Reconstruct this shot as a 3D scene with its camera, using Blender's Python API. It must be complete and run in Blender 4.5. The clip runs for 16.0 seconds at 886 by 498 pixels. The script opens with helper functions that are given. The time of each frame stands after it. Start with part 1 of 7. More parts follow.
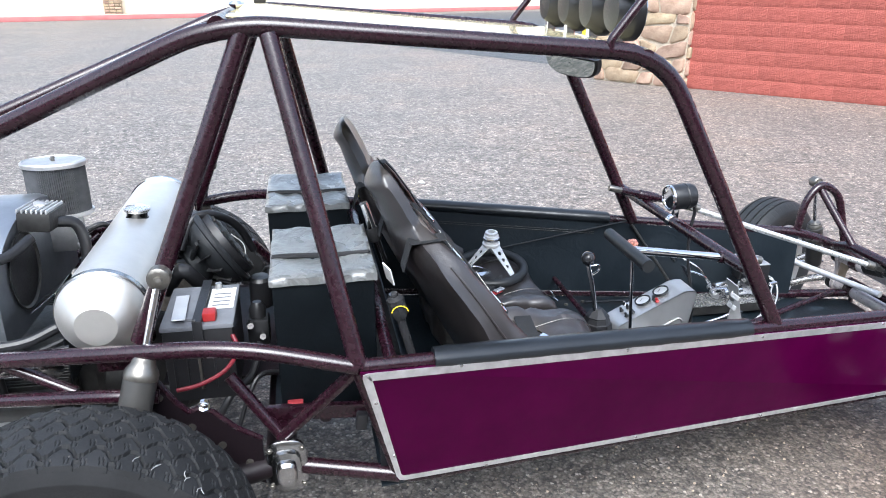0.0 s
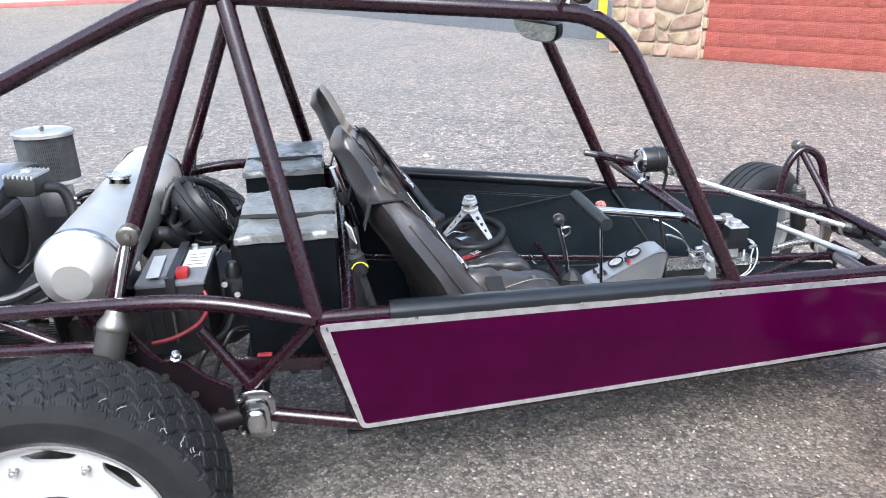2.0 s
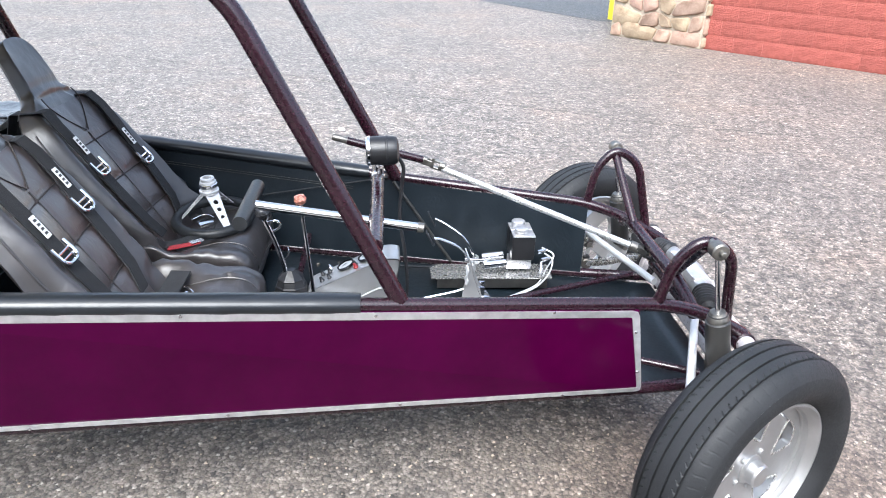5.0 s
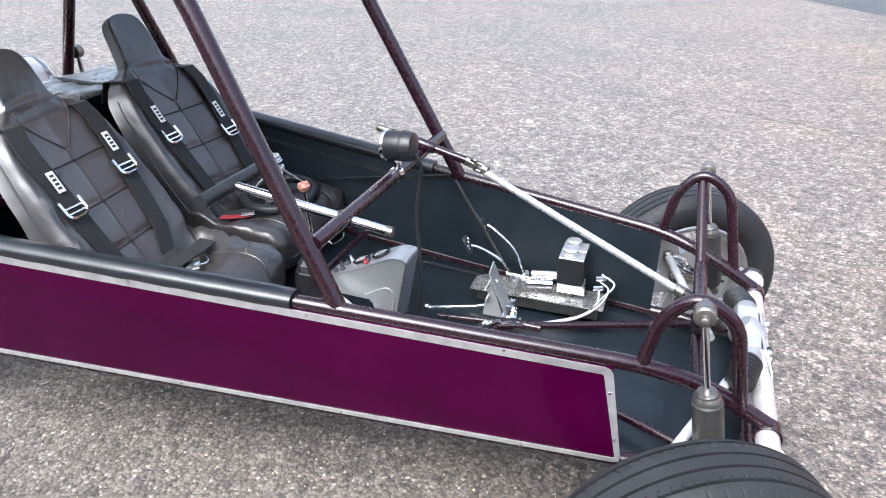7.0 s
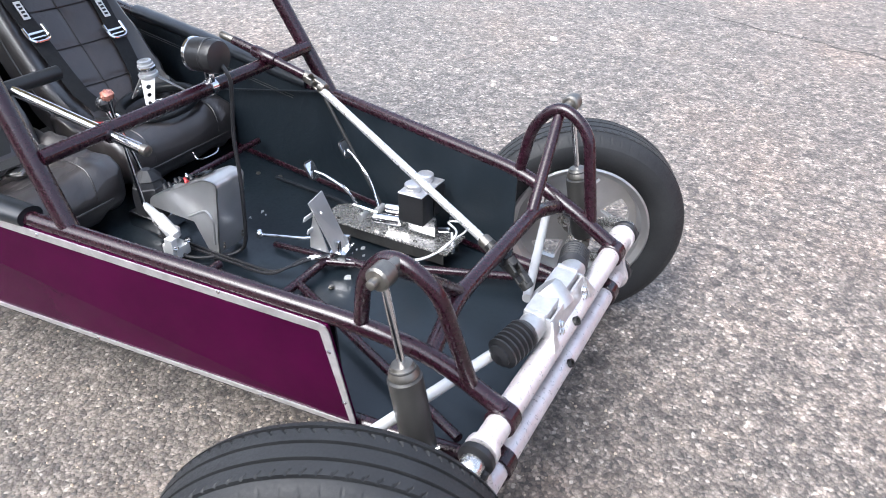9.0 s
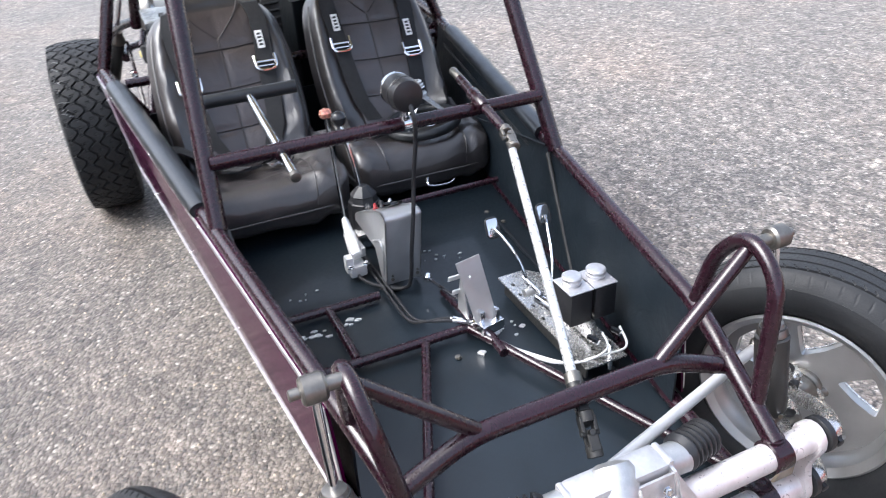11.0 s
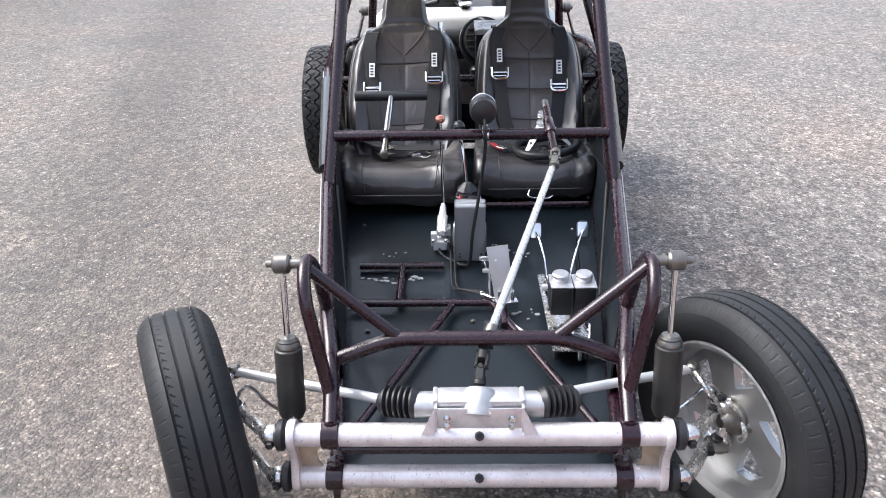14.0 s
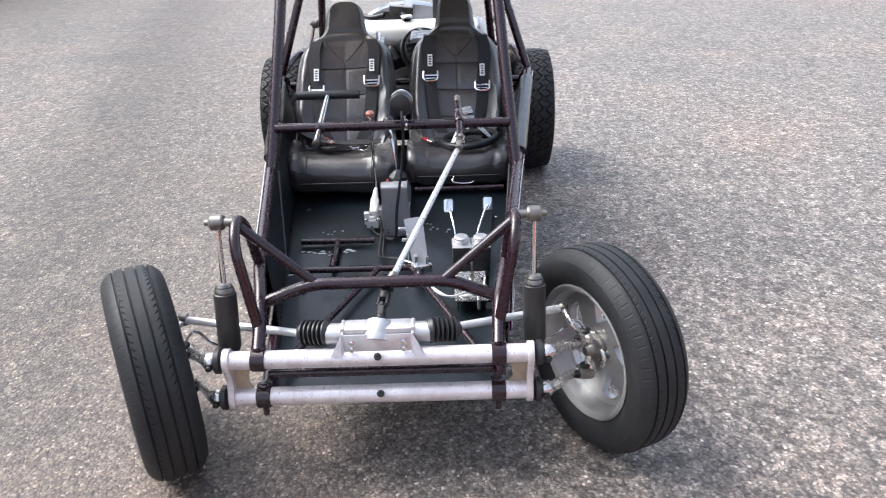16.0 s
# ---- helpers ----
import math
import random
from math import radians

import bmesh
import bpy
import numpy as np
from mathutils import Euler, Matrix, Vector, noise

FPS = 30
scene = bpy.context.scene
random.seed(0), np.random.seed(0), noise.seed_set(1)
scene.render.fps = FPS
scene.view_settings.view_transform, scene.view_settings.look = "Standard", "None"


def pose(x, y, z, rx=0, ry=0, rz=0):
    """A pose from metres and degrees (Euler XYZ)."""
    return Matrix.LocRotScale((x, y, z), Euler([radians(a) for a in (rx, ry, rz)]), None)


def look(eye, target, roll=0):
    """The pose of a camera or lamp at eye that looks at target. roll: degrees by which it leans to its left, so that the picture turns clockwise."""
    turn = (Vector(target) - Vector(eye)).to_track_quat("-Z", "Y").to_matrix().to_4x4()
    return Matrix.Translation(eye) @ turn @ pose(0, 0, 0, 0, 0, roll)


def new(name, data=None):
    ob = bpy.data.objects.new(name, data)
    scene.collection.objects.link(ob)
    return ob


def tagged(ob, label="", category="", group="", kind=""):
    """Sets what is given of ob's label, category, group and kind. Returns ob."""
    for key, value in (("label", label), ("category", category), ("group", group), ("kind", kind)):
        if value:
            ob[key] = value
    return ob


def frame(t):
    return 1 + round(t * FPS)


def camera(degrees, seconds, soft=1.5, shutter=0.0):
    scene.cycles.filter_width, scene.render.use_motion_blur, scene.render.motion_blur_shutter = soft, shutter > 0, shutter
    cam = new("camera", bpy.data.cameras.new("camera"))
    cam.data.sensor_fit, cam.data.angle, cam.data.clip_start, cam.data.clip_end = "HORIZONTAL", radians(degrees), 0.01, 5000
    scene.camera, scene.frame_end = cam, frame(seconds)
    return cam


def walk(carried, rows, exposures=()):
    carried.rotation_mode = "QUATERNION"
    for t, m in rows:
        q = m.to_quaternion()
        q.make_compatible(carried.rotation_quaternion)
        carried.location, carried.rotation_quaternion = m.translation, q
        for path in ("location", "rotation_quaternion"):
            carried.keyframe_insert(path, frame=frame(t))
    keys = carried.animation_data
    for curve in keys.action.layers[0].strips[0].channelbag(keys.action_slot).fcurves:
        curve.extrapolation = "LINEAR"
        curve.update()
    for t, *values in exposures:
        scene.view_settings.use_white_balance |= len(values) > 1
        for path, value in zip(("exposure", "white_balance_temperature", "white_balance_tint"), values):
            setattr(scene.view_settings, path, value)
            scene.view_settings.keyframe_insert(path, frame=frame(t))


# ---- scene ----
cam = camera(63.6, 16.0, 0.95, 0.25)
PATH = [
    (0, (-2.288, -2.107, 1.601), (-1.928, -0.275, 0.883), 0.3),
    (0.5, (-2.301, -2.096, 1.596), (-1.957, -0.263, 0.872), 0.0),
    (1, (-2.292, -2.105, 1.596), (-1.959, -0.273, 0.866), -0.6),
    (1.5, (-2.222, -2.181, 1.593), (-1.906, -0.352, 0.848), -1.2),
    (2, (-2.131, -2.228, 1.578), (-1.847, -0.404, 0.806), -1.0),
    (2.5, (-1.966, -2.13, 1.56), (-1.718, -0.312, 0.766), -0.5),
    (3, (-1.779, -2.079, 1.573), (-1.572, -0.265, 0.757), -0.1),
    (3.5, (-1.574, -2.163, 1.554), (-1.419, -0.36, 0.702), 0.1),
    (4, (-1.378, -2.219, 1.561), (-1.211, -0.432, 0.679), -0.5),
    (4.5, (-1.199, -2.144, 1.532), (-0.983, -0.351, 0.673), 0.7),
    (4.7, (-1.135, -2.094, 1.529), (-0.926, -0.292, 0.687), 1.3),
    (6.8, (-0.361, -1.814, 1.53), (-0.848, -0.077, 0.666), 1.9),
    (7, (-0.298, -1.774, 1.529), (-0.866, -0.071, 0.648), 0.9),
    (7.5, (-0.017, -1.708, 1.511), (-0.718, -0.142, 0.484), -2.6),
    (8, (0.182, -1.635, 1.508), (-0.433, -0.07, 0.425), -2.4),
    (8.2, (0.215, -1.56, 1.476), (-0.411, 0.002, 0.395), -1.7),
    (10.3, (0.556, -0.757, 1.474), (-0.764, 0.32, 0.426), -1.2),
    (10.5, (0.539, -0.681, 1.499), (-0.861, 0.306, 0.467), -1.7),
    (11, (0.612, -0.569, 1.497), (-0.96, 0.097, 0.454), -3.1),
    (11.5, (0.756, -0.448, 1.522), (-0.869, -0.006, 0.443), -2.8),
    (12, (0.752, -0.338, 1.53), (-0.94, 0.007, 0.521), -0.7),
    (12.5, (0.707, -0.218, 1.544), (-1.037, 0.042, 0.599), 1.9),
    (13, (0.846, -0.088, 1.558), (-0.903, 0.036, 0.597), 0.9),
    (13.5, (1.047, -0.026, 1.585), (-0.715, -0.06, 0.639), -1.1),
    (14, (1.236, -0.04, 1.57), (-0.537, -0.087, 0.645), -1.2),
    (14.5, (1.37, -0.029, 1.567), (-0.406, -0.027, 0.648), -0.1),
    (15, (1.515, 0.071, 1.583), (-0.273, 0.045, 0.688), 0.5),
    (15.5, (1.654, 0.18, 1.575), (-0.136, 0.078, 0.687), -1.1),
    (16, (1.656, 0.198, 1.602), (-0.136, 0.188, 0.715), -1.8),
]
walk(cam, [(t, look(eye, target, roll)) for t, eye, target, roll in PATH], [(0, 1.60, 5820, 6.5), (2.5, 1.62, 5840, 7), (4.5, 1.80, 5890, 7), (7.5, 1.70, 5920, 8.5), (11.5, 1.63, 6080, 9.5), (13.5, 1.54, 6180, 10), (16, 1.50, 6180, 10)])

# ---------------- light ----------------
world = bpy.data.worlds.new("overcast_sky")
scene.world = world
world.use_nodes = True
wn = world.node_tree
sky = wn.nodes.new("ShaderNodeTexSky")
sky.sky_type = "NISHITA"
sky.sun_disc = False
sky.sun_elevation = radians(55)
sky.sun_rotation = radians(200)
sky.dust_density = 4.0
pale = wn.nodes.new("ShaderNodeHueSaturation")
pale.inputs["Saturation"].default_value = 0.62
wn.links.new(sky.outputs["Color"], pale.inputs["Color"])
wn.links.new(pale.outputs["Color"], wn.nodes["Background"].inputs["Color"])
wn.nodes["Background"].inputs["Strength"].default_value = 0.15

sun_data = bpy.data.lights.new("sun", "SUN")
sun_data.energy = 1.35
sun_data.angle = radians(35)
sun_data.color = (1.0, 0.97, 0.93)
sun = new("sun", sun_data)
sun.matrix_world = look((-2.2, -7.5, 9), (-1.4, 0, 0))


# ---------------- materials ----------------
def material(name):
    m = bpy.data.materials.new(name)
    m.use_nodes = True
    return m, m.node_tree, m.node_tree.nodes["Principled BSDF"]


def node(tree, kind, **inputs):
    n = tree.nodes.new(kind)
    for key, value in inputs.items():
        n.inputs[key.replace("_", " ")].default_value = value
    return n


def coords(tree, scale=(1, 1, 1)):
    c = tree.nodes.new("ShaderNodeTexCoord")
    mp = tree.nodes.new("ShaderNodeMapping")
    mp.inputs["Scale"].default_value = scale
    tree.links.new(c.outputs["Object"], mp.inputs["Vector"])
    return mp.outputs["Vector"]


def ramp(tree, fac, stops):
    r = tree.nodes.new("ShaderNodeValToRGB")
    while len(r.color_ramp.elements) < len(stops):
        r.color_ramp.elements.new(0.5)
    for e, (p, c) in zip(r.color_ramp.elements, stops):
        e.position, e.color = p, (*c, 1)
    tree.links.new(fac, r.inputs["Fac"])
    return r.outputs["Color"]


def grey(v):
    return (v, v, v)


def surface(name, low, high, rough=(0.4, 0.6), metal=0.0, scale=14.0, fine=120.0, bump=0.15, coat=0.0, dist=0.002, spec=0.5):
    """A surface whose colour, gloss and relief vary at two scales."""
    m, t, b = material(name)
    v = coords(t)
    n1 = node(t, "ShaderNodeTexNoise", Scale=scale, Detail=6.0, Roughness=0.6)
    n2 = node(t, "ShaderNodeTexNoise", Scale=fine, Detail=4.0, Roughness=0.6)
    for n in (n1, n2):
        t.links.new(v, n.inputs["Vector"])
    t.links.new(ramp(t, n1.outputs["Fac"], [(0.3, low), (0.7, high)]), b.inputs["Base Color"])
    mr = node(t, "ShaderNodeMapRange", From_Min=0.3, From_Max=0.7, To_Min=rough[0], To_Max=rough[1])
    t.links.new(n2.outputs["Fac"], mr.inputs["Value"])
    t.links.new(mr.outputs["Result"], b.inputs["Roughness"])
    b.inputs["Metallic"].default_value = metal
    b.inputs["Coat Weight"].default_value = coat
    b.inputs["Specular IOR Level"].default_value = spec
    b.inputs["Coat Roughness"].default_value = 0.06
    if bump:
        bp = node(t, "ShaderNodeBump", Strength=bump, Distance=dist)
        t.links.new(n2.outputs["Fac"], bp.inputs["Height"])
        t.links.new(bp.outputs["Normal"], b.inputs["Normal"])
    return m


def asphalt_material(name, tint, dark, light, worn=False):
    m, t, b = material(name)
    v = coords(t)
    warp = node(t, "ShaderNodeTexNoise", Scale=60.0, Detail=2.0)
    t.links.new(v, warp.inputs["Vector"])
    mix = t.nodes.new("ShaderNodeMix")
    mix.data_type = "RGBA"
    mix.blend_type = "LINEAR_LIGHT"
    mix.inputs["Factor"].default_value = 0.006
    t.links.new(v, mix.inputs["A"])
    t.links.new(warp.outputs["Color"], mix.inputs["B"])
    cells = node(t, "ShaderNodeTexVoronoi", Scale=90.0)
    small = node(t, "ShaderNodeTexVoronoi", Scale=230.0)
    for n in (cells, small):
        t.links.new(mix.outputs["Result"], n.inputs["Vector"])
    sep = t.nodes.new("ShaderNodeSeparateColor")
    t.links.new(cells.outputs["Color"], sep.inputs["Color"])
    stones = ramp(t, sep.outputs["Red"], [(0.0, grey(dark)), (0.35, (dark * 2.1, dark * 1.9, dark * 1.75)), (0.7, (light * 0.62, light * 0.58, light * 0.55)), (0.95, (light * 0.8, light * 0.75, light * 0.71)), (1.0, (light * 1.40, light * 1.37, light * 1.31))])
    gap = ramp(t, cells.outputs["Distance"], [(0.28, grey(1.0)), (0.74, grey(0.62))])
    m1 = t.nodes.new("ShaderNodeMix")
    m1.data_type, m1.blend_type = "RGBA", "MULTIPLY"
    m1.inputs["Factor"].default_value = 1.0
    t.links.new(stones, m1.inputs["A"])
    t.links.new(gap, m1.inputs["B"])
    sep2 = t.nodes.new("ShaderNodeSeparateColor")
    t.links.new(small.outputs["Color"], sep2.inputs["Color"])
    fines = ramp(t, sep2.outputs["Green"], [(0.0, grey(0.7)), (1.0, grey(1.3))])
    m2 = t.nodes.new("ShaderNodeMix")
    m2.data_type, m2.blend_type = "RGBA", "MULTIPLY"
    m2.inputs["Factor"].default_value = 0.8
    t.links.new(m1.outputs["Result"], m2.inputs["A"])
    t.links.new(fines, m2.inputs["B"])
    big = node(t, "ShaderNodeTexNoise", Scale=0.7, Detail=7.0, Roughness=0.65)
    t.links.new(v, big.inputs["Vector"])
    patches = ramp(t, big.outputs["Fac"], [(0.28, (tint[0] * 0.80, tint[1] * 0.82, tint[2] * 0.84)), (0.5, tint), (0.72, (tint[0] * 1.22, tint[1] * 1.11, tint[2] * 1.04))])
    m3 = t.nodes.new("ShaderNodeMix")
    m3.data_type, m3.blend_type = "RGBA", "MULTIPLY"
    m3.inputs["Factor"].default_value = 1.0
    t.links.new(m2.outputs["Result"], m3.inputs["A"])
    t.links.new(patches, m3.inputs["B"])
    # With worn, shade is painted in: paler one side, browner the other, ragged border.
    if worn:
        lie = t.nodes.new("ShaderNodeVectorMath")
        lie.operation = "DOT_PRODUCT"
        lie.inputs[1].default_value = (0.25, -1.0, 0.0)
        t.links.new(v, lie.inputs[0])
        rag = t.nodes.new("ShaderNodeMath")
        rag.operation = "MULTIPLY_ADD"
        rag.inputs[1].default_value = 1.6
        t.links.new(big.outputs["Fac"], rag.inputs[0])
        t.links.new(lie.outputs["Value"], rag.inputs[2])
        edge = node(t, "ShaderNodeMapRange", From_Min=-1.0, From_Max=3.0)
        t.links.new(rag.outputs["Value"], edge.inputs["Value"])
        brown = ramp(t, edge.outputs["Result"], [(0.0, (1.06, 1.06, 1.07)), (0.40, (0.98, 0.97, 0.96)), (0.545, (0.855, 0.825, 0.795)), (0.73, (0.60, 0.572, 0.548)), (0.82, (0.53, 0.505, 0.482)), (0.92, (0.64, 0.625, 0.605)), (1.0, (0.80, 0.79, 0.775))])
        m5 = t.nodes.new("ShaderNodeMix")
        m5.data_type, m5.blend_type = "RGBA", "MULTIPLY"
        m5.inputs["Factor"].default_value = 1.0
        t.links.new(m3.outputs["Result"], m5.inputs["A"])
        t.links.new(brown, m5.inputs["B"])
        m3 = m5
    # A strip beside the parked car loses stone contrast to fit the camera's view.
    spot = t.nodes.new("ShaderNodeSeparateXYZ")
    t.links.new(v, spot.inputs["Vector"])
    aside = t.nodes.new("ShaderNodeMath")
    aside.inputs[1].default_value = 0.7
    t.links.new(spot.outputs["Y"], aside.inputs[0])
    away = t.nodes.new("ShaderNodeMath")
    away.operation = "ABSOLUTE"
    t.links.new(aside.outputs["Value"], away.inputs[0])
    soft_strip = node(t, "ShaderNodeMapRange", From_Min=0.35, From_Max=1.1, To_Min=0.3, To_Max=1.0)
    t.links.new(away.outputs["Value"], soft_strip.inputs["Value"])
    # Coarser stones that stand out one by one.
    coarse = node(t, "ShaderNodeTexVoronoi", Scale=34.0)
    t.links.new(mix.outputs["Result"], coarse.inputs["Vector"])
    sep3 = t.nodes.new("ShaderNodeSeparateColor")
    t.links.new(coarse.outputs["Color"], sep3.inputs["Color"])
    blots = ramp(t, sep3.outputs["Blue"], [(0.0, grey(0.60)), (0.3, grey(0.85)), (0.75, grey(1.09)), (1.0, (1.50, 1.48, 1.44))])
    m6 = t.nodes.new("ShaderNodeMix")
    m6.data_type, m6.blend_type = "RGBA", "MULTIPLY"
    t.links.new(soft_strip.outputs["Result"], m6.inputs["Factor"])
    t.links.new(m3.outputs["Result"], m6.inputs["A"])
    t.links.new(blots, m6.inputs["B"])
    m3 = m6
    mid = node(t, "ShaderNodeTexNoise", Scale=13.0, Detail=6.0, Roughness=0.9)
    t.links.new(v, mid.inputs["Vector"])
    mottle = ramp(t, mid.outputs["Fac"], [(0.36, (0.50, 0.51, 0.52)), (0.5, grey(1.0)), (0.64, (1.52, 1.50, 1.46))])
    m4 = t.nodes.new("ShaderNodeMix")
    m4.data_type, m4.blend_type = "RGBA", "MULTIPLY"
    t.links.new(soft_strip.outputs["Result"], m4.inputs["Factor"])
    t.links.new(m3.outputs["Result"], m4.inputs["A"])
    t.links.new(mottle, m4.inputs["B"])
    wide = node(t, "ShaderNodeTexNoise", Scale=5.0, Detail=5.0, Roughness=0.85)
    t.links.new(v, wide.inputs["Vector"])
    m7 = t.nodes.new("ShaderNodeMix")
    m7.data_type, m7.blend_type = "RGBA", "MULTIPLY"
    m7.inputs["Factor"].default_value = 1.0
    t.links.new(m4.outputs["Result"], m7.inputs["A"])
    t.links.new(ramp(t, wide.outputs["Fac"], [(0.38, (0.80, 0.805, 0.81)), (0.5, grey(1.0)), (0.62, (1.20, 1.19, 1.18))]), m7.inputs["B"])
    # The stones grow redder towards the car's front.
    ahead = node(t, "ShaderNodeMapRange", From_Min=-1.4, From_Max=0.3)
    t.links.new(spot.outputs["X"], ahead.inputs["Value"])
    m8 = t.nodes.new("ShaderNodeMix")
    m8.data_type, m8.blend_type = "RGBA", "MULTIPLY"
    m8.inputs["Factor"].default_value = 1.0
    t.links.new(m7.outputs["Result"], m8.inputs["A"])
    t.links.new(ramp(t, ahead.outputs["Result"], [(0.0, (0.985, 1.0, 1.01)), (1.0, (1.04, 1.01, 0.99))]), m8.inputs["B"])
    t.links.new(m8.outputs["Result"], b.inputs["Base Color"])
    b.inputs["Roughness"].default_value = 0.62
    b.inputs["Specular IOR Level"].default_value = 0.55
    bp = node(t, "ShaderNodeBump", Strength=0.8, Distance=0.005)
    bp.invert = True
    t.links.new(cells.outputs["Distance"], bp.inputs["Height"])
    t.links.new(bp.outputs["Normal"], b.inputs["Normal"])
    return m


def block_material(name, low, high, scale=9.0, dist=0.01, rough=0.85, shades=(0.93, 1.06), hues=(0.5, 0.5)):
    """Rough masonry; each piece takes its own shade."""
    m, t, b = material(name)
    v = coords(t)
    info = t.nodes.new("ShaderNodeObjectInfo")
    n1 = node(t, "ShaderNodeTexNoise", Scale=scale, Detail=8.0, Roughness=0.7)
    t.links.new(v, n1.inputs["Vector"])
    col = ramp(t, n1.outputs["Fac"], [(0.3, low), (0.7, high)])
    shade = node(t, "ShaderNodeMapRange", To_Min=shades[0], To_Max=shades[1])
    hue = node(t, "ShaderNodeMapRange", To_Min=hues[0], To_Max=hues[1])
    t.links.new(info.outputs["Random"], shade.inputs["Value"])
    hsv = t.nodes.new("ShaderNodeHueSaturation")
    t.links.new(shade.outputs["Result"], hsv.inputs["Value"])
    white = node(t, "ShaderNodeTexWhiteNoise")
    white.noise_dimensions = "1D"
    t.links.new(info.outputs["Random"], white.inputs["W"])
    t.links.new(white.outputs["Value"], hue.inputs["Value"])
    t.links.new(hue.outputs["Result"], hsv.inputs["Hue"])
    t.links.new(col, hsv.inputs["Color"])
    t.links.new(hsv.outputs["Color"], b.inputs["Base Color"])
    b.inputs["Roughness"].default_value = rough
    bp = node(t, "ShaderNodeBump", Strength=0.8, Distance=dist)
    n2 = node(t, "ShaderNodeTexNoise", Scale=scale * 5, Detail=6.0)
    t.links.new(v, n2.inputs["Vector"])
    t.links.new(n2.outputs["Fac"], bp.inputs["Height"])
    t.links.new(bp.outputs["Normal"], b.inputs["Normal"])
    return m


def vinyl_material(name, low, high, rough=(0.28, 0.45), coat=0.0, crease=0.3, fold=15.0):
    m, t, b = material(name)
    b.inputs["Coat Weight"].default_value = coat
    b.inputs["Coat Roughness"].default_value = 0.36
    v = coords(t)
    n1 = node(t, "ShaderNodeTexNoise", Scale=9.0, Detail=5.0, Distortion=0.6)
    n2 = node(t, "ShaderNodeTexVoronoi", Scale=420.0)
    n3 = node(t, "ShaderNodeTexNoise", Scale=fold, Detail=3.0, Distortion=1.8)
    for n in (n1, n2, n3):
        t.links.new(v, n.inputs["Vector"])
    t.links.new(ramp(t, n1.outputs["Fac"], [(0.35, low), (0.7, high)]), b.inputs["Base Color"])
    mr = node(t, "ShaderNodeMapRange", From_Min=0.3, From_Max=0.7, To_Min=rough[0], To_Max=rough[1])
    t.links.new(n1.outputs["Fac"], mr.inputs["Value"])
    t.links.new(mr.outputs["Result"], b.inputs["Roughness"])
    b1 = node(t, "ShaderNodeBump", Strength=0.25, Distance=0.0008)
    b2 = node(t, "ShaderNodeBump", Strength=crease, Distance=0.21 / fold)
    t.links.new(n2.outputs["Distance"], b1.inputs["Height"])
    t.links.new(n3.outputs["Fac"], b2.inputs["Height"])
    t.links.new(b1.outputs["Normal"], b2.inputs["Normal"])
    t.links.new(b2.outputs["Normal"], b.inputs["Normal"])
    return m


PLUM = surface("plum_paint", (0.0105, 0.0027, 0.0056), (0.0180, 0.0040, 0.0088), (0.20, 0.34), 0.0, 9, 60, 0.04, 0.2)
MAGENTA = surface("magenta_enamel", (0.029, 0.00035, 0.0155), (0.043, 0.0005, 0.0225), (0.09, 0.14), 0.0, 5, 400, 0.01, 0.0, 0.002, 0.08)
ALU = surface("scuffed_aluminium", (0.48, 0.47, 0.475), (0.70, 0.69, 0.695), (0.28, 0.5), 0.75, 26, 160, 0.1)
TANK = surface("spun_aluminium", (0.62, 0.605, 0.575), (0.74, 0.72, 0.685), (0.40, 0.52), 0.9, 5, 60, 0.02)
CAST = surface("cast_aluminium", (0.42, 0.42, 0.42), (0.60, 0.60, 0.60), (0.36, 0.55), 0.85, 20, 220, 0.2)
SILVER = surface("silver_painted_steel", (0.56, 0.51, 0.51), (0.76, 0.73, 0.73), (0.24, 0.44), 0.45, 22, 120, 0.15)
PALE = surface("satin_aluminium", (0.50, 0.50, 0.50), (0.64, 0.64, 0.64), (0.3, 0.42), 0.5, 10, 140, 0.08)
CHROME = surface("chrome", (0.75, 0.75, 0.76), (0.85, 0.85, 0.86), (0.06, 0.16), 1.0, 20, 80, 0.03)
BRUSHED = surface("brushed_console_sheet", (0.42, 0.42, 0.422), (0.55, 0.55, 0.552), (0.28, 0.42), 0.7, 7, 110, 0.05)
WHITE = surface("bright_steel_rod", (0.62, 0.62, 0.61), (0.70, 0.70, 0.69), (0.24, 0.36), 0.65, 8, 90, 0.02)
STEEL = surface("dull_steel", (0.15, 0.14, 0.125), (0.27, 0.255, 0.23), (0.3, 0.5), 0.9, 25, 160, 0.15)
GREY = surface("shock_grey_paint", (0.032, 0.031, 0.029), (0.050, 0.048, 0.045), (0.3, 0.45), 0.2, 10, 140, 0.08)
BLACK = surface("satin_black_paint", (0.0042, 0.0058, 0.0084), (0.0082, 0.0108, 0.0145), (0.34, 0.5), 0.0, 7, 120, 0.08, 0.0, 0.002, 0.35)
PLASTIC = surface("black_plastic", (0.009, 0.009, 0.0102), (0.017, 0.017, 0.0186), (0.3, 0.46), 0.0, 20, 180, 0.1)
FOAM = surface("black_vinyl_padding", (0.010, 0.0112, 0.0126), (0.018, 0.0195, 0.0216), (0.34, 0.46), 0.0, 16, 260, 0.2, 0.0, 0.002, 0.4)
RUBBER = surface("tyre_rubber", (0.011, 0.0115, 0.0125), (0.021, 0.0215, 0.0228), (0.5, 0.7), 0.0, 12, 200, 0.25, 0.0, 0.002, 0.28)
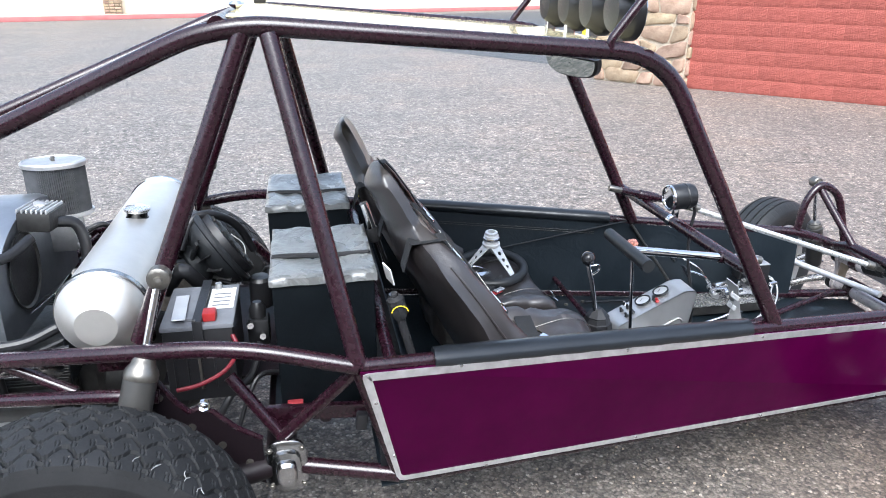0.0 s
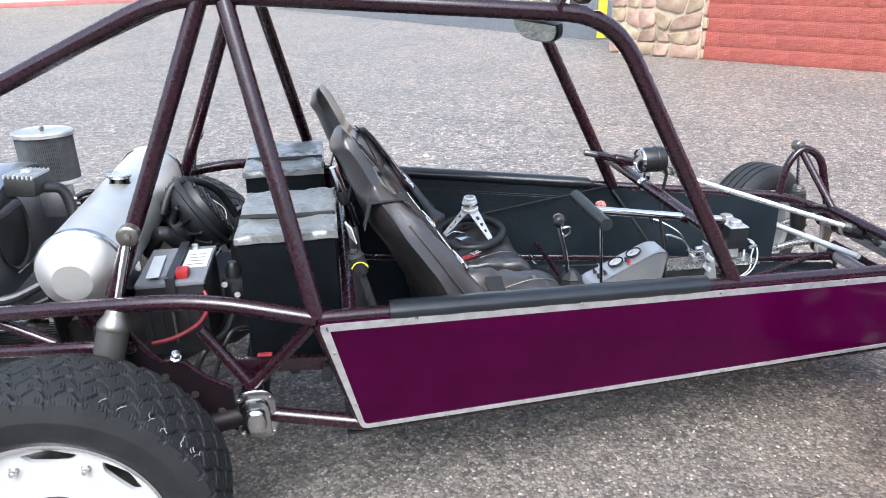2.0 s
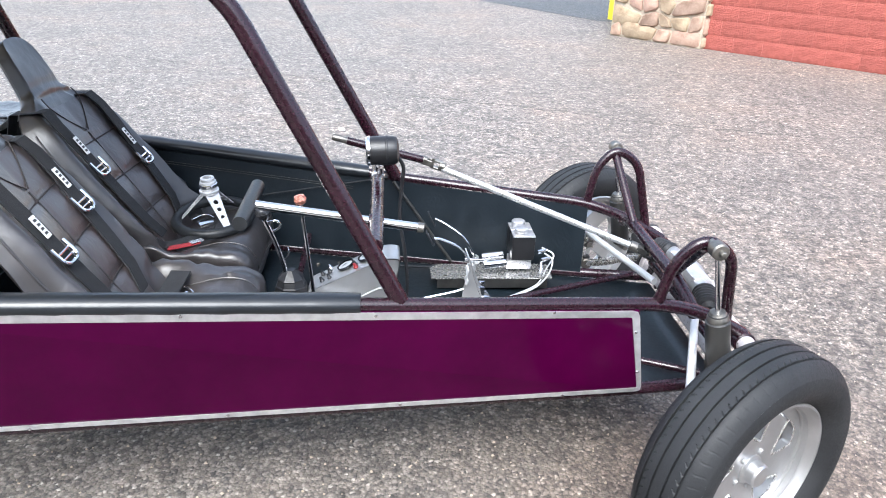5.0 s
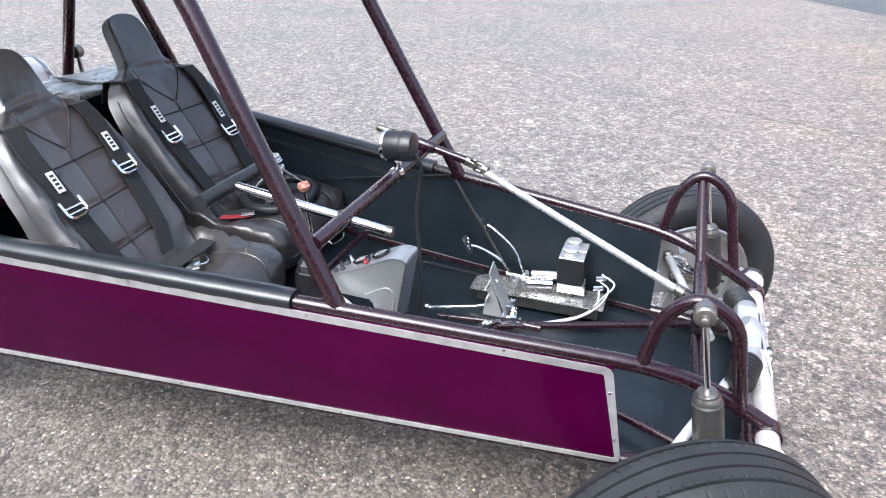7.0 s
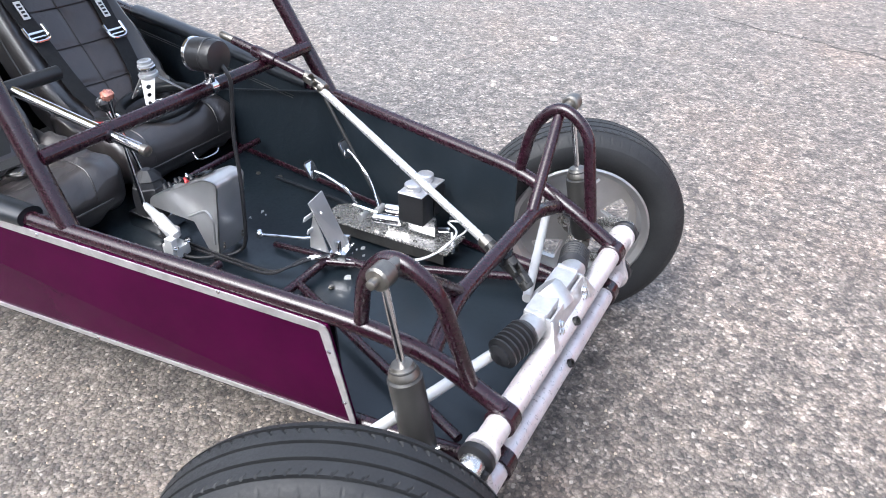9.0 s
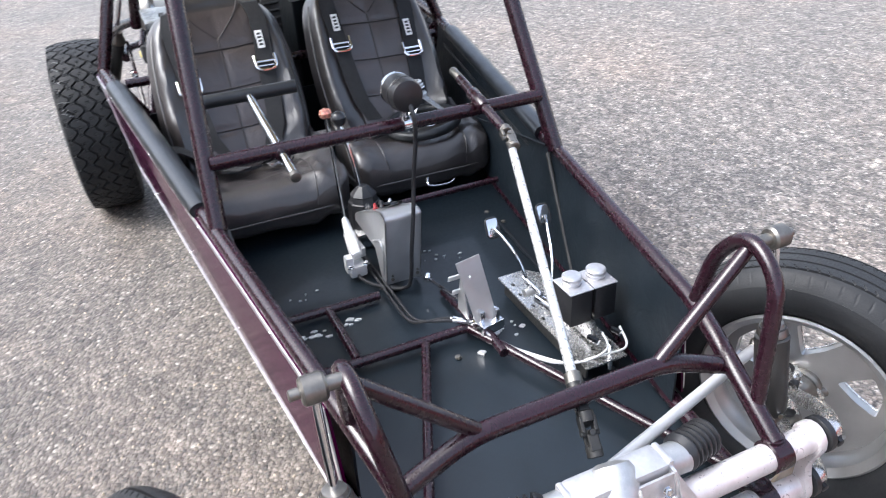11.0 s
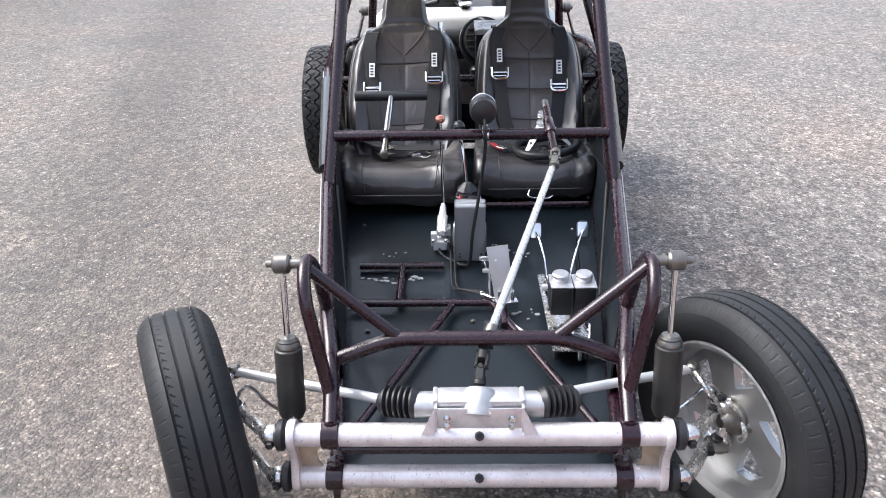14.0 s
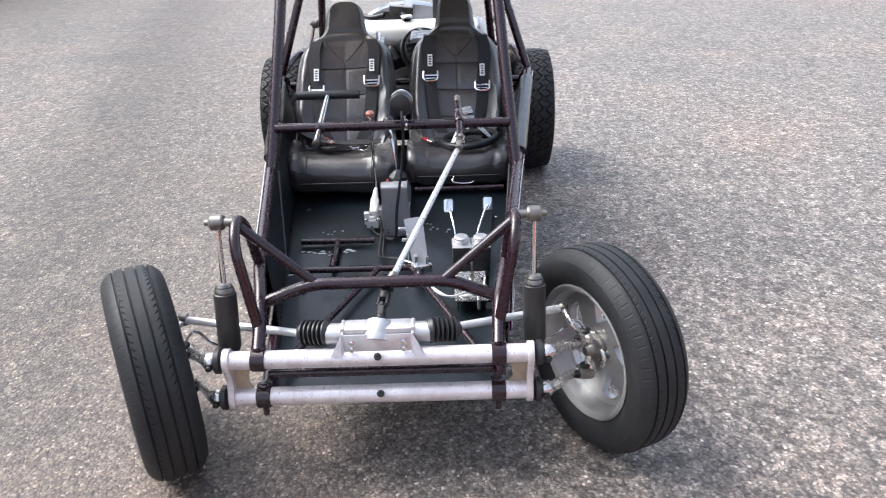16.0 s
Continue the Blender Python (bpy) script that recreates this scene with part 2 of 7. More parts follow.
DUSTY = surface("dusty_tyre_rubber", (0.0105, 0.0112, 0.0125), (0.0215, 0.0224, 0.0240), (0.5, 0.7), 0.0, 9, 200, 0.25, 0.0, 0.002, 0.36)
BOOT = surface("rubber_boot", (0.010, 0.010, 0.0115), (0.018, 0.018, 0.020), (0.34, 0.5), 0.0, 20, 200, 0.06)
WEB = surface("black_webbing", (0.0075, 0.008, 0.009), (0.0140, 0.0145, 0.0165), (0.7, 0.9), 0.0, 60, 500, 0.5)
CARPET = surface("black_floor_paint", (0.0048, 0.0082, 0.0118), (0.0092, 0.0150, 0.0208), (0.30, 0.48), 0.0, 5, 90, 0.08, 0.18, 0.002, 0.42)
SEAT = vinyl_material("black_seat_vinyl", (0.0185, 0.0158, 0.0160), (0.0315, 0.0264, 0.0260), (0.36, 0.48), 0.9, 0.18, 6.0)
SEAT.node_tree.nodes["Principled BSDF"].inputs["Specular IOR Level"].default_value = 0.55
INSERT = vinyl_material("dark_brown_seat_insert", (0.0310, 0.0238, 0.0230), (0.0490, 0.0372, 0.0355), (0.36, 0.48), 0.8, 0.30)
COVER = vinyl_material("black_vinyl_cover", (0.0060, 0.0098, 0.0138), (0.0104, 0.0158, 0.0214), (0.40, 0.54), 0.04, 0.16)
COVER.node_tree.nodes["Principled BSDF"].inputs["Specular IOR Level"].default_value = 0.28
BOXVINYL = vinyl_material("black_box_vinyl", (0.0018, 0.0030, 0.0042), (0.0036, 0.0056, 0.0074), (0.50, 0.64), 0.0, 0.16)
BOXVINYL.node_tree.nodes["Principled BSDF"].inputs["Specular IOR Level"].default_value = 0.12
DARKPLATE = surface("satin_reflective_plate", (0.38, 0.38, 0.39), (0.50, 0.50, 0.51), (0.24, 0.36), 0.9, 12, 120, 0.03)
THREAD = surface("dark_seam_thread", (0.018, 0.0150, 0.0145), (0.028, 0.0230, 0.0220), (0.5, 0.7), 0.0, 60, 300, 0.1)
# Paler copy of the box vinyl: sky sheen on the tops is put into the colour.
SHEENVINYL = vinyl_material("sheen_grey_box_vinyl", (0.135, 0.139, 0.137), (0.185, 0.189, 0.184), (0.24, 0.36), 0.7, 0.7)
ALLOY = surface("machined_alloy", (0.44, 0.44, 0.44), (0.57, 0.57, 0.57), (0.34, 0.48), 0.9, 9, 70, 0.04)
NICKEL = surface("bright_plated_steel", (0.58, 0.56, 0.53), (0.78, 0.76, 0.73), (0.18, 0.34), 0.9, 34, 150, 0.12)
TANPLATE = surface("yellow_passivated_plate", (0.34, 0.27, 0.19), (0.46, 0.39, 0.30), (0.35, 0.5), 0.5, 30, 120, 0.1)
PAD = surface("glossy_padding_vinyl", (0.0065, 0.0080, 0.0105), (0.011, 0.0135, 0.017), (0.32, 0.44), 0.0, 12, 160, 0.12, 0.3, 0.002, 0.4)
SATIN = surface("light_satin_alloy", (0.56, 0.56, 0.56), (0.70, 0.70, 0.70), (0.3, 0.42), 0.35, 14, 140, 0.05)
RED = surface("red_plastic", (0.26, 0.014, 0.016), (0.36, 0.024, 0.024), (0.35, 0.5), 0.0, 30, 100, 0.05)
CABLE = surface("red_cable_sheath", (0.13, 0.006, 0.014), (0.17, 0.009, 0.019), (0.35, 0.5), 0.0, 30, 100, 0.03)
REDWEB = surface("red_webbing", (0.20, 0.012, 0.018), (0.28, 0.02, 0.025), (0.7, 0.85), 0.0, 60, 400, 0.4)
LABEL = surface("white_label", (0.72, 0.72, 0.70), (0.8, 0.8, 0.78), (0.5, 0.6), 0.0, 60, 200, 0.0)
COPPER = surface("copper_knob", (0.62, 0.25, 0.18), (0.72, 0.32, 0.24), (0.2, 0.35), 0.6, 30, 100, 0.02)
CREAM = surface("cream_roof_sheet", (0.70, 0.61, 0.35), (0.76, 0.68, 0.42), (0.05, 0.10), 0.0, 4, 60, 0.01)
YELLOW = surface("yellow_bollard_paint", (0.70, 0.55, 0.02), (0.78, 0.62, 0.03), (0.4, 0.55), 0.0, 8, 60, 0.1)
PAPER = surface("pleated_filter_gauze", (0.042, 0.044, 0.048), (0.078, 0.080, 0.086), (0.4, 0.6), 0.2, 30, 200, 0.1)
BAND = surface("dark_polished_band", (0.045, 0.045, 0.045), (0.09, 0.09, 0.09), (0.12, 0.26), 1.0, 18, 120, 0.03)
SCRATCH = surface("bare_scratched_metal", (0.45, 0.46, 0.46), (0.7, 0.7, 0.7), (0.4, 0.6), 0.6, 90, 300, 0.1)
BATTERY = surface("grey_battery_lid", (0.12, 0.125, 0.14), (0.17, 0.175, 0.19), (0.4, 0.55), 0.0, 18, 140, 0.08)
CHALK = surface("chalk_mark", (0.26, 0.26, 0.26), (0.38, 0.38, 0.38), (0.8, 0.9), 0.0, 90, 300, 0.0)
GLASS_DARK = surface("dark_gauge_face", (0.02, 0.02, 0.022), (0.03, 0.03, 0.032), (0.08, 0.14), 0.0, 20, 80, 0.0)
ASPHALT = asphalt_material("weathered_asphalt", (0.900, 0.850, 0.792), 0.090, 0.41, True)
ROAD = asphalt_material("dark_asphalt", (0.80, 0.88, 0.95), 0.05, 0.17)
REDBLOCK = block_material("red_painted_split_block", (0.23, 0.056, 0.042), (0.37, 0.098, 0.075), 12, 0.026)
STONE = block_material("ledge_stone", (0.23, 0.155, 0.095), (0.45, 0.345, 0.235), 5, 0.012, 0.85, (0.72, 1.15), (0.47, 0.515))
MORTAR = surface("tan_mortar", (0.36, 0.30, 0.225), (0.48, 0.41, 0.32), (0.8, 0.95), 0.0, 8, 70, 0.6, 0.0, 0.006)
REDMORTAR = surface("red_painted_mortar", (0.34, 0.105, 0.083), (0.42, 0.140, 0.112), (0.8, 0.95), 0.0, 8, 70, 0.5, 0.0, 0.004)
STUCCO = surface("cream_stucco", (0.66, 0.55, 0.42), (0.74, 0.63, 0.49), (0.8, 0.95), 0.0, 2, 60, 0.5, 0.0, 0.006)
TAN = surface("tan_stucco", (0.25, 0.205, 0.16), (0.33, 0.275, 0.215), (0.8, 0.95), 0.0, 2, 60, 0.5, 0.0, 0.006)
KERB = surface("red_kerb_paint", (0.40, 0.125, 0.12), (0.50, 0.17, 0.16), (0.6, 0.8), 0.0, 3, 50, 0.3)
MIRROR = surface("mirror_glass", (0.40, 0.44, 0.42), (0.44, 0.48, 0.46), (0.02, 0.03), 1.0, 4, 20, 0.0)
ENGINE = surface("oily_engine_metal", (0.020, 0.0195, 0.019), (0.055, 0.054, 0.052), (0.35, 0.55), 0.5, 16, 120, 0.2)
SHROUD = surface("polished_shroud_metal", (0.30, 0.32, 0.35), (0.42, 0.44, 0.47), (0.32, 0.44), 0.9, 6, 60, 0.0)
POLISH = surface("dulled_polished_cover", (0.34, 0.34, 0.34), (0.52, 0.52, 0.52), (0.14, 0.28), 1.0, 18, 90, 0.05)
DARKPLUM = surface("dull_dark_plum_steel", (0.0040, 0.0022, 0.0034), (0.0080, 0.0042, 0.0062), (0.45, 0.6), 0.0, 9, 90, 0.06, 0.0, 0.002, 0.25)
CRACK = surface("tarry_crack_filling", (0.035, 0.033, 0.032), (0.07, 0.066, 0.062), (0.7, 0.9), 0.0, 30, 200, 0.4)


# ---------------- geometry helpers ----------------
class Shape:
    """Vertices and faces of one part, in world metres."""

    def __init__(self):
        self.v, self.f = [], []

    def add(self, verts, faces):
        k = len(self.v)
        self.v += [tuple(p) for p in verts]
        self.f += [tuple(i + k for i in f) for f in faces]
        return self

    def bm(self, bm):
        bm.verts.index_update()
        return self.add([v.co.copy() for v in bm.verts], [[v.index for v in f.verts] for f in bm.faces])

    def box(self, size, m=Matrix(), bevel=0.0, seg=2):
        b = bmesh.new()
        bmesh.ops.create_cube(b, size=1.0)
        bmesh.ops.scale(b, vec=size, verts=b.verts)
        if bevel:
            bmesh.ops.bevel(b, geom=list(b.edges), offset=bevel, segments=seg, affect="EDGES", profile=0.6)
        bmesh.ops.transform(b, matrix=m, verts=b.verts)
        self.bm(b)
        b.free()
        return self

    def tube(self, pts, r, seg=14, caps=True):
        pts = [Vector(p) for p in pts]
        rs = r if isinstance(r, (list, tuple)) else [r] * len(pts)
        n = len(pts)
        tang = [(pts[min(i + 1, n - 1)] - pts[max(i - 1, 0)]).normalized() for i in range(n)]
        u = tang[0].orthogonal().normalized()
        verts, faces = [], []
        for i in range(n):
            u = (u - tang[i] * u.dot(tang[i])).normalized()
            w = tang[i].cross(u)
            for j in range(seg):
                a = 2 * math.pi * j / seg
                verts.append(pts[i] + (u * math.cos(a) + w * math.sin(a)) * rs[i])
        for i in range(n - 1):
            for j in range(seg):
                k = (j + 1) % seg
                faces.append((i * seg + j, i * seg + k, (i + 1) * seg + k, (i + 1) * seg + j))
        if caps:
            faces.append(tuple(reversed(range(seg))))
            faces.append(tuple(range((n - 1) * seg, n * seg)))
        return self.add(verts, faces)

    def lathe(self, profile, m=Matrix(), seg=32, ring=False):
        """profile: (radius, height) pairs, turned round the z axis of m; a ring has a closed profile."""
        verts, faces = [], []
        for r, h in profile:
            for j in range(seg):
                a = 2 * math.pi * j / seg
                verts.append(m @ Vector((max(r, 1e-4) * math.cos(a), max(r, 1e-4) * math.sin(a), h)))
        for i in range(len(profile) - 1):
            for j in range(seg):
                k = (j + 1) % seg
                faces.append((i * seg + j, i * seg + k, (i + 1) * seg + k, (i + 1) * seg + j))
        if ring:
            k0 = (len(profile) - 1) * seg
            faces += [(k0 + j, k0 + (j + 1) % seg, (j + 1) % seg, j) for j in range(seg)]
            return self.add(verts, faces)
        if profile[0][0] > 1e-3:
            faces.append(tuple(reversed(range(seg))))
        if profile[-1][0] > 1e-3:
            faces.append(tuple(range((len(profile) - 1) * seg, len(profile) * seg)))
        return self.add(verts, faces)

    def loft(self, rings, caps=True):
        n = len(rings[0])
        verts = [p for ring in rings for p in ring]
        faces = [(i * n + j, i * n + (j + 1) % n, (i + 1) * n + (j + 1) % n, (i + 1) * n + j) for i in range(len(rings) - 1) for j in range(n)]
        if caps:
            faces.append(tuple(reversed(range(n))))
            faces.append(tuple(range((len(rings) - 1) * n, len(rings) * n)))
        return self.add(verts, faces)

    def plate(self, outline, thick, m=Matrix(), holes=()):
        """A flat plate in the x-y plane of m, thick along z, with holes; outlines run counter-clockwise."""
        b = bmesh.new()
        loops = []
        for line in (outline, *holes):
            vs = [b.verts.new((x, y, 0)) for x, y in line]
            loops.append([b.edges.new((vs[i], vs[(i + 1) % len(vs)])) for i in range(len(vs))])
        bmesh.ops.triangle_fill(b, use_beauty=True, edges=[e for lp in loops for e in lp])
        got = bmesh.ops.extrude_face_region(b, geom=list(b.faces))
        bmesh.ops.translate(b, vec=(0, 0, thick), verts=[g for g in got["geom"] if isinstance(g, bmesh.types.BMVert)])
        bmesh.ops.recalc_face_normals(b, faces=list(b.faces))
        bmesh.ops.transform(b, matrix=m, verts=b.verts)
        self.bm(b)
        b.free()
        return self


def mesh_of(name, shape, mat, sharp=35, origin=None):
    c = Vector(origin) if origin is not None else sum((Vector(p) for p in shape.v), Vector()) / max(1, len(shape.v))
    me = bpy.data.meshes.new(name)
    me.from_pydata([Vector(p) - c for p in shape.v], [], shape.f)
    b = bmesh.new()
    b.from_mesh(me)
    bmesh.ops.recalc_face_normals(b, faces=list(b.faces))
    b.to_mesh(me)
    b.free()
    for p in me.polygons:
        p.use_smooth = True
    me.set_sharp_from_angle(angle=radians(sharp))
    me.materials.append(mat)
    return me, c


def world_place(ob):
    p = Vector(ob.location)
    while ob.parent:
        ob = ob.parent
        p += Vector(ob.location)
    return p


def part(name, shape, mat, parent, label="", sharp=35):
    """One mesh under a thing or a part; the shape is given in world metres."""
    me, c = mesh_of(name, shape, mat, sharp)
    ob = new(name, me)
    ob.parent = parent
    ob.location = c - world_place(parent)
    return tagged(ob, label)


def thing(name, place, label, category, group="", kind=""):
    ob = new(name)
    ob.empty_display_size = 0.2
    ob.location = place
    return tagged(ob, label, category, group, kind)


def solo(name, shape, mat, label, category, group="", kind="", sharp=35):
    me, c = mesh_of(name, shape, mat, sharp)
    ob = new(name, me)
    ob.location = c
    return tagged(ob, label, category, group, kind)


def fillet(pts, rad, n=6):
    """The line through pts with its corners rounded off."""
    pts = [Vector(p) for p in pts]
    out = [pts[0]]
    for a, b, c in zip(pts, pts[1:], pts[2:]):
        d1, d2 = (a - b), (c - b)
        r = min(rad, d1.length * 0.48, d2.length * 0.48)
        p, q = b + d1.normalized() * r, b + d2.normalized() * r
        for i in range(n + 1):
            t = i / n
            out.append(p * (1 - t) ** 2 + b * 2 * t * (1 - t) + q * t ** 2)
    return out + [pts[-1]]


def spline(pts, n=8):
    """A smooth line through all of pts."""
    pts = [Vector(p) for p in pts]
    ext = [pts[0] * 2 - pts[1]] + pts + [pts[-1] * 2 - pts[-2]]
    out = []
    for i in range(1, len(ext) - 2):
        a, b, c, d = ext[i - 1:i + 3]
        for k in range(n):
            t = k / n
            out.append(0.5 * (2 * b + (c - a) * t + (2 * a - 5 * b + 4 * c - d) * t * t + (3 * b - a - 3 * c + d) * t ** 3))
    return out + [pts[-1]]


def axis(p, q):
    """The pose at p whose z axis points to q."""
    d = Vector(q) - Vector(p)
    return Matrix.Translation(p) @ d.to_track_quat("Z", "Y").to_matrix().to_4x4()


def bolt(parent, p, d, r=0.009, h=0.007, mat=None):
    s = Shape().lathe([(r * 1.35, 0), (r * 1.35, 0.002), (r, 0.002), (r, h), (r * 0.8, h + 0.001)], axis(p, Vector(p) + Vector(d)), 6)
    return part("bolt", s, mat or STEEL, parent)


def mirror(p):
    return (p[0], -p[1], p[2])


# ---------------- setting ----------------
G = Shape().add([(-150, -150, 0), (150, -150, 0), (150, 150, 0), (-150, 150, 0)], [(0, 1, 2, 3)])
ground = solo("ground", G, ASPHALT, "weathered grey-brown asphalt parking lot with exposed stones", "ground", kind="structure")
rd = Shape().add([(2.75, 10.75, 0.004), (-3.6, 21.4, 0.004), (3, 29.5, 0.004), (22, 36, 0.004), (30, 20, 0.004)], [(4, 3, 2, 1, 0)])
solo("road", rd, ROAD, "dark smooth asphalt lane beyond the lot", "road", kind="structure")


def crack(points, seed):
    rnd = random.Random(seed)
    s = Shape()
    left, right = [], []
    line = []
    for a, b in zip(points, points[1:]):
        a, b = Vector((*a, 0)), Vector((*b, 0))
        k = max(2, int((b - a).length / 0.09))
        line += [a.lerp(b, i / k) for i in range(k)]
    line.append(Vector((*points[-1], 0)))
    for i, p in enumerate(line):
        d = (line[min(i + 1, len(line) - 1)] - line[max(i - 1, 0)]).normalized()
        nrm = Vector((-d.y, d.x, 0))
        q = p + nrm * rnd.uniform(-0.035, 0.035)
        w = rnd.uniform(0.003, 0.009)
        left.append(q + nrm * w + Vector((0, 0, 0.0035)))
        right.append(q - nrm * w + Vector((0, 0, 0.0035)))
    n = len(line)
    s.add(left + right, [(i, n + i, n + i + 1, i + 1) for i in range(n - 1)])
    return part("crack", s, CRACK, ground)


crack([(-4.2, 6.5), (-2.85, 5.98), (-1.78, 5.42), (-0.9, 4.76), (0.37, 4.3), (1.13, 3.9), (2.4, 3.5)], 1)
crack([(-8.2, 0.6), (-7.16, 1.95), (-6.36, 3.1), (-5.9, 4.65), (-5.6, 6.4)], 2)
crack([(-7.6, -6.6), (-7.34, -5.25), (-7.2, -4.3), (-7.5, -3.1)], 3)

# Loose grit on the asphalt.
rnd = random.Random(5)
grit = Shape()
for i in range(4200):
    x, y, r = rnd.uniform(-4.5, 2.0), rnd.uniform(-2.6, 4.5) if i % 3 else rnd.gauss(-0.7, 0.6), rnd.choice([0.002, 0.0025, 0.003, 0.003, 0.004, 0.005])
    a = rnd.uniform(0, 6.28)
    ring = [(x + r * rnd.uniform(0.8, 1.3) * math.cos(a + k * 1.2566), y + r * math.sin(a + k * 1.2566), 0.0) for k in range(5)]
    top = [(x + (px - x) * 0.55, y + (py - y) * 0.55, r * rnd.uniform(0.7, 1.2)) for px, py, _ in ring]
    grit.add(ring + top, [(k, (k + 1) % 5, 5 + (k + 1) % 5, 5 + k) for k in range(5)] + [(5, 6, 7, 8, 9)])
solo("grit", grit, MORTAR, "loose pale grit scattered over the asphalt", "grit", kind="stuff")
scrap = Shape().box((0.045, 0.035, 0.012), pose(-1.37, 3.48, 0.010, 14, 6, 30), 0.003)
solo("paper_scrap", scrap, LABEL, "small white crumpled scrap lying on asphalt", "litter")

# Unseen wall added to close the lot behind the path and darken reflections.
solo("wall_unseen", Shape().box((60, 0.3, 5.5), pose(-4, -12.0, 2.75)), TAN, "plain tan stucco wall added out of view to block low sky", "wall", kind="structure")

# Far stucco wall with its red kerb.
FAR = pose(-12.2, 25.7, 0, 0, 0, 20)
kb = Shape().box((80, 0.18, 0.16), FAR @ pose(0, 0.09, 0.08), 0.02)
solo("kerb", kb, KERB, "long kerb painted faded red", "kerb", kind="structure")
sw = Shape().box((80, 0.25, 3.2), FAR @ pose(0, 1.2, 1.6))
solo("wall_far", sw, STUCCO, "long cream stucco boundary wall", "wall", kind="structure")
pv = Shape().box((80, 0.9, 0.15), FAR @ pose(0, 0.63, 0.075))
solo("pavement", pv, MORTAR, "narrow pale concrete strip behind the red kerb", "pavement", kind="structure")
PIL = FAR @ pose(3.75, 1.02, 0)
pilaster = solo("pilaster", Shape().box((0.62, 0.2, 3.2), PIL @ pose(0, 0, 1.6)), MORTAR, "stacked ledge-stone pilaster on the cream wall", "pilaster", kind="structure")
rnd = random.Random(9)
for row in range(14):
    x = -0.33
    while x < 0.30:
        w = min(rnd.uniform(0.14, 0.3), 0.33 - x)
        part("stone", Shape().box((w - 0.02, 0.08, 0.085), PIL @ pose(x + w / 2, -0.12 - rnd.uniform(0, 0.02), 0.06 + row * 0.1), 0.012, 1), STONE, pilaster)
        x += w
bol = Shape().lathe([(0.085, 0), (0.085, 1.0), (0.078, 1.05), (0.05, 1.085), (0.0, 1.095)], pose(3.05, 11.15, 0), 24)
solo("bollard", bol, YELLOW, "round steel bollard painted bright yellow", "bollard")

# Red split-face block wall and its stone pier.
WALL = pose(3.42, 8.02, 0, 0, 0, -46.5)
red_wall = solo("wall_red", Shape().box((14.0, 0.19, 2.6), WALL @ pose(7.0, 0.125, 1.3)), REDMORTAR, "red painted split-face concrete block wall", "wall", kind="structure")
faces_of_block = []
for k in range(8):
    rnd = random.Random(40 + k)
    nx, nz = 7, 5
    s = Shape()
    vs = []
    for j in range(nz + 1):
        for i in range(nx + 1):
            edge = i in (0, nx) or j in (0, nz)
            vs.append(((i / nx - 0.5) * 0.394, -rnd.uniform(0.000, 0.004) if edge else -rnd.uniform(0.004, 0.020), (j / nz - 0.5) * 0.196))
    fs = [(j * (nx + 1) + i, j * (nx + 1) + i + 1, (j + 1) * (nx + 1) + i + 1, (j + 1) * (nx + 1) + i) for j in range(nz) for i in range(nx)]
    rim = [i for i in range(nx + 1)] + [j * (nx + 1) + nx for j in range(1, nz + 1)] + [nz * (nx + 1) + i for i in range(nx - 1, -1, -1)] + [j * (nx + 1) for j in range(nz - 1, 0, -1)]
    base = len(vs)
    vs += [(vs[i][0], 0.03, vs[i][2]) for i in rim]
    fs += [(rim[q], base + q, base + (q + 1) % len(rim), rim[(q + 1) % len(rim)]) for q in range(len(rim))]
    s.add(vs, fs)
    faces_of_block.append((mesh_of("block", s, REDBLOCK, 40, (0, 0, 0))[0]))

# Ledge-stone pier: irregular stones set in mortar.
PIER = pose(2.42, 9.16, 0, 0, 0, -52)
pier = solo("stone_pier", Shape().box((1.52, 0.5, 2.6), PIER @ pose(0.76, 0.27, 1.3)), MORTAR, "pier faced with irregular tan ledge stones", "pier", kind="structure")


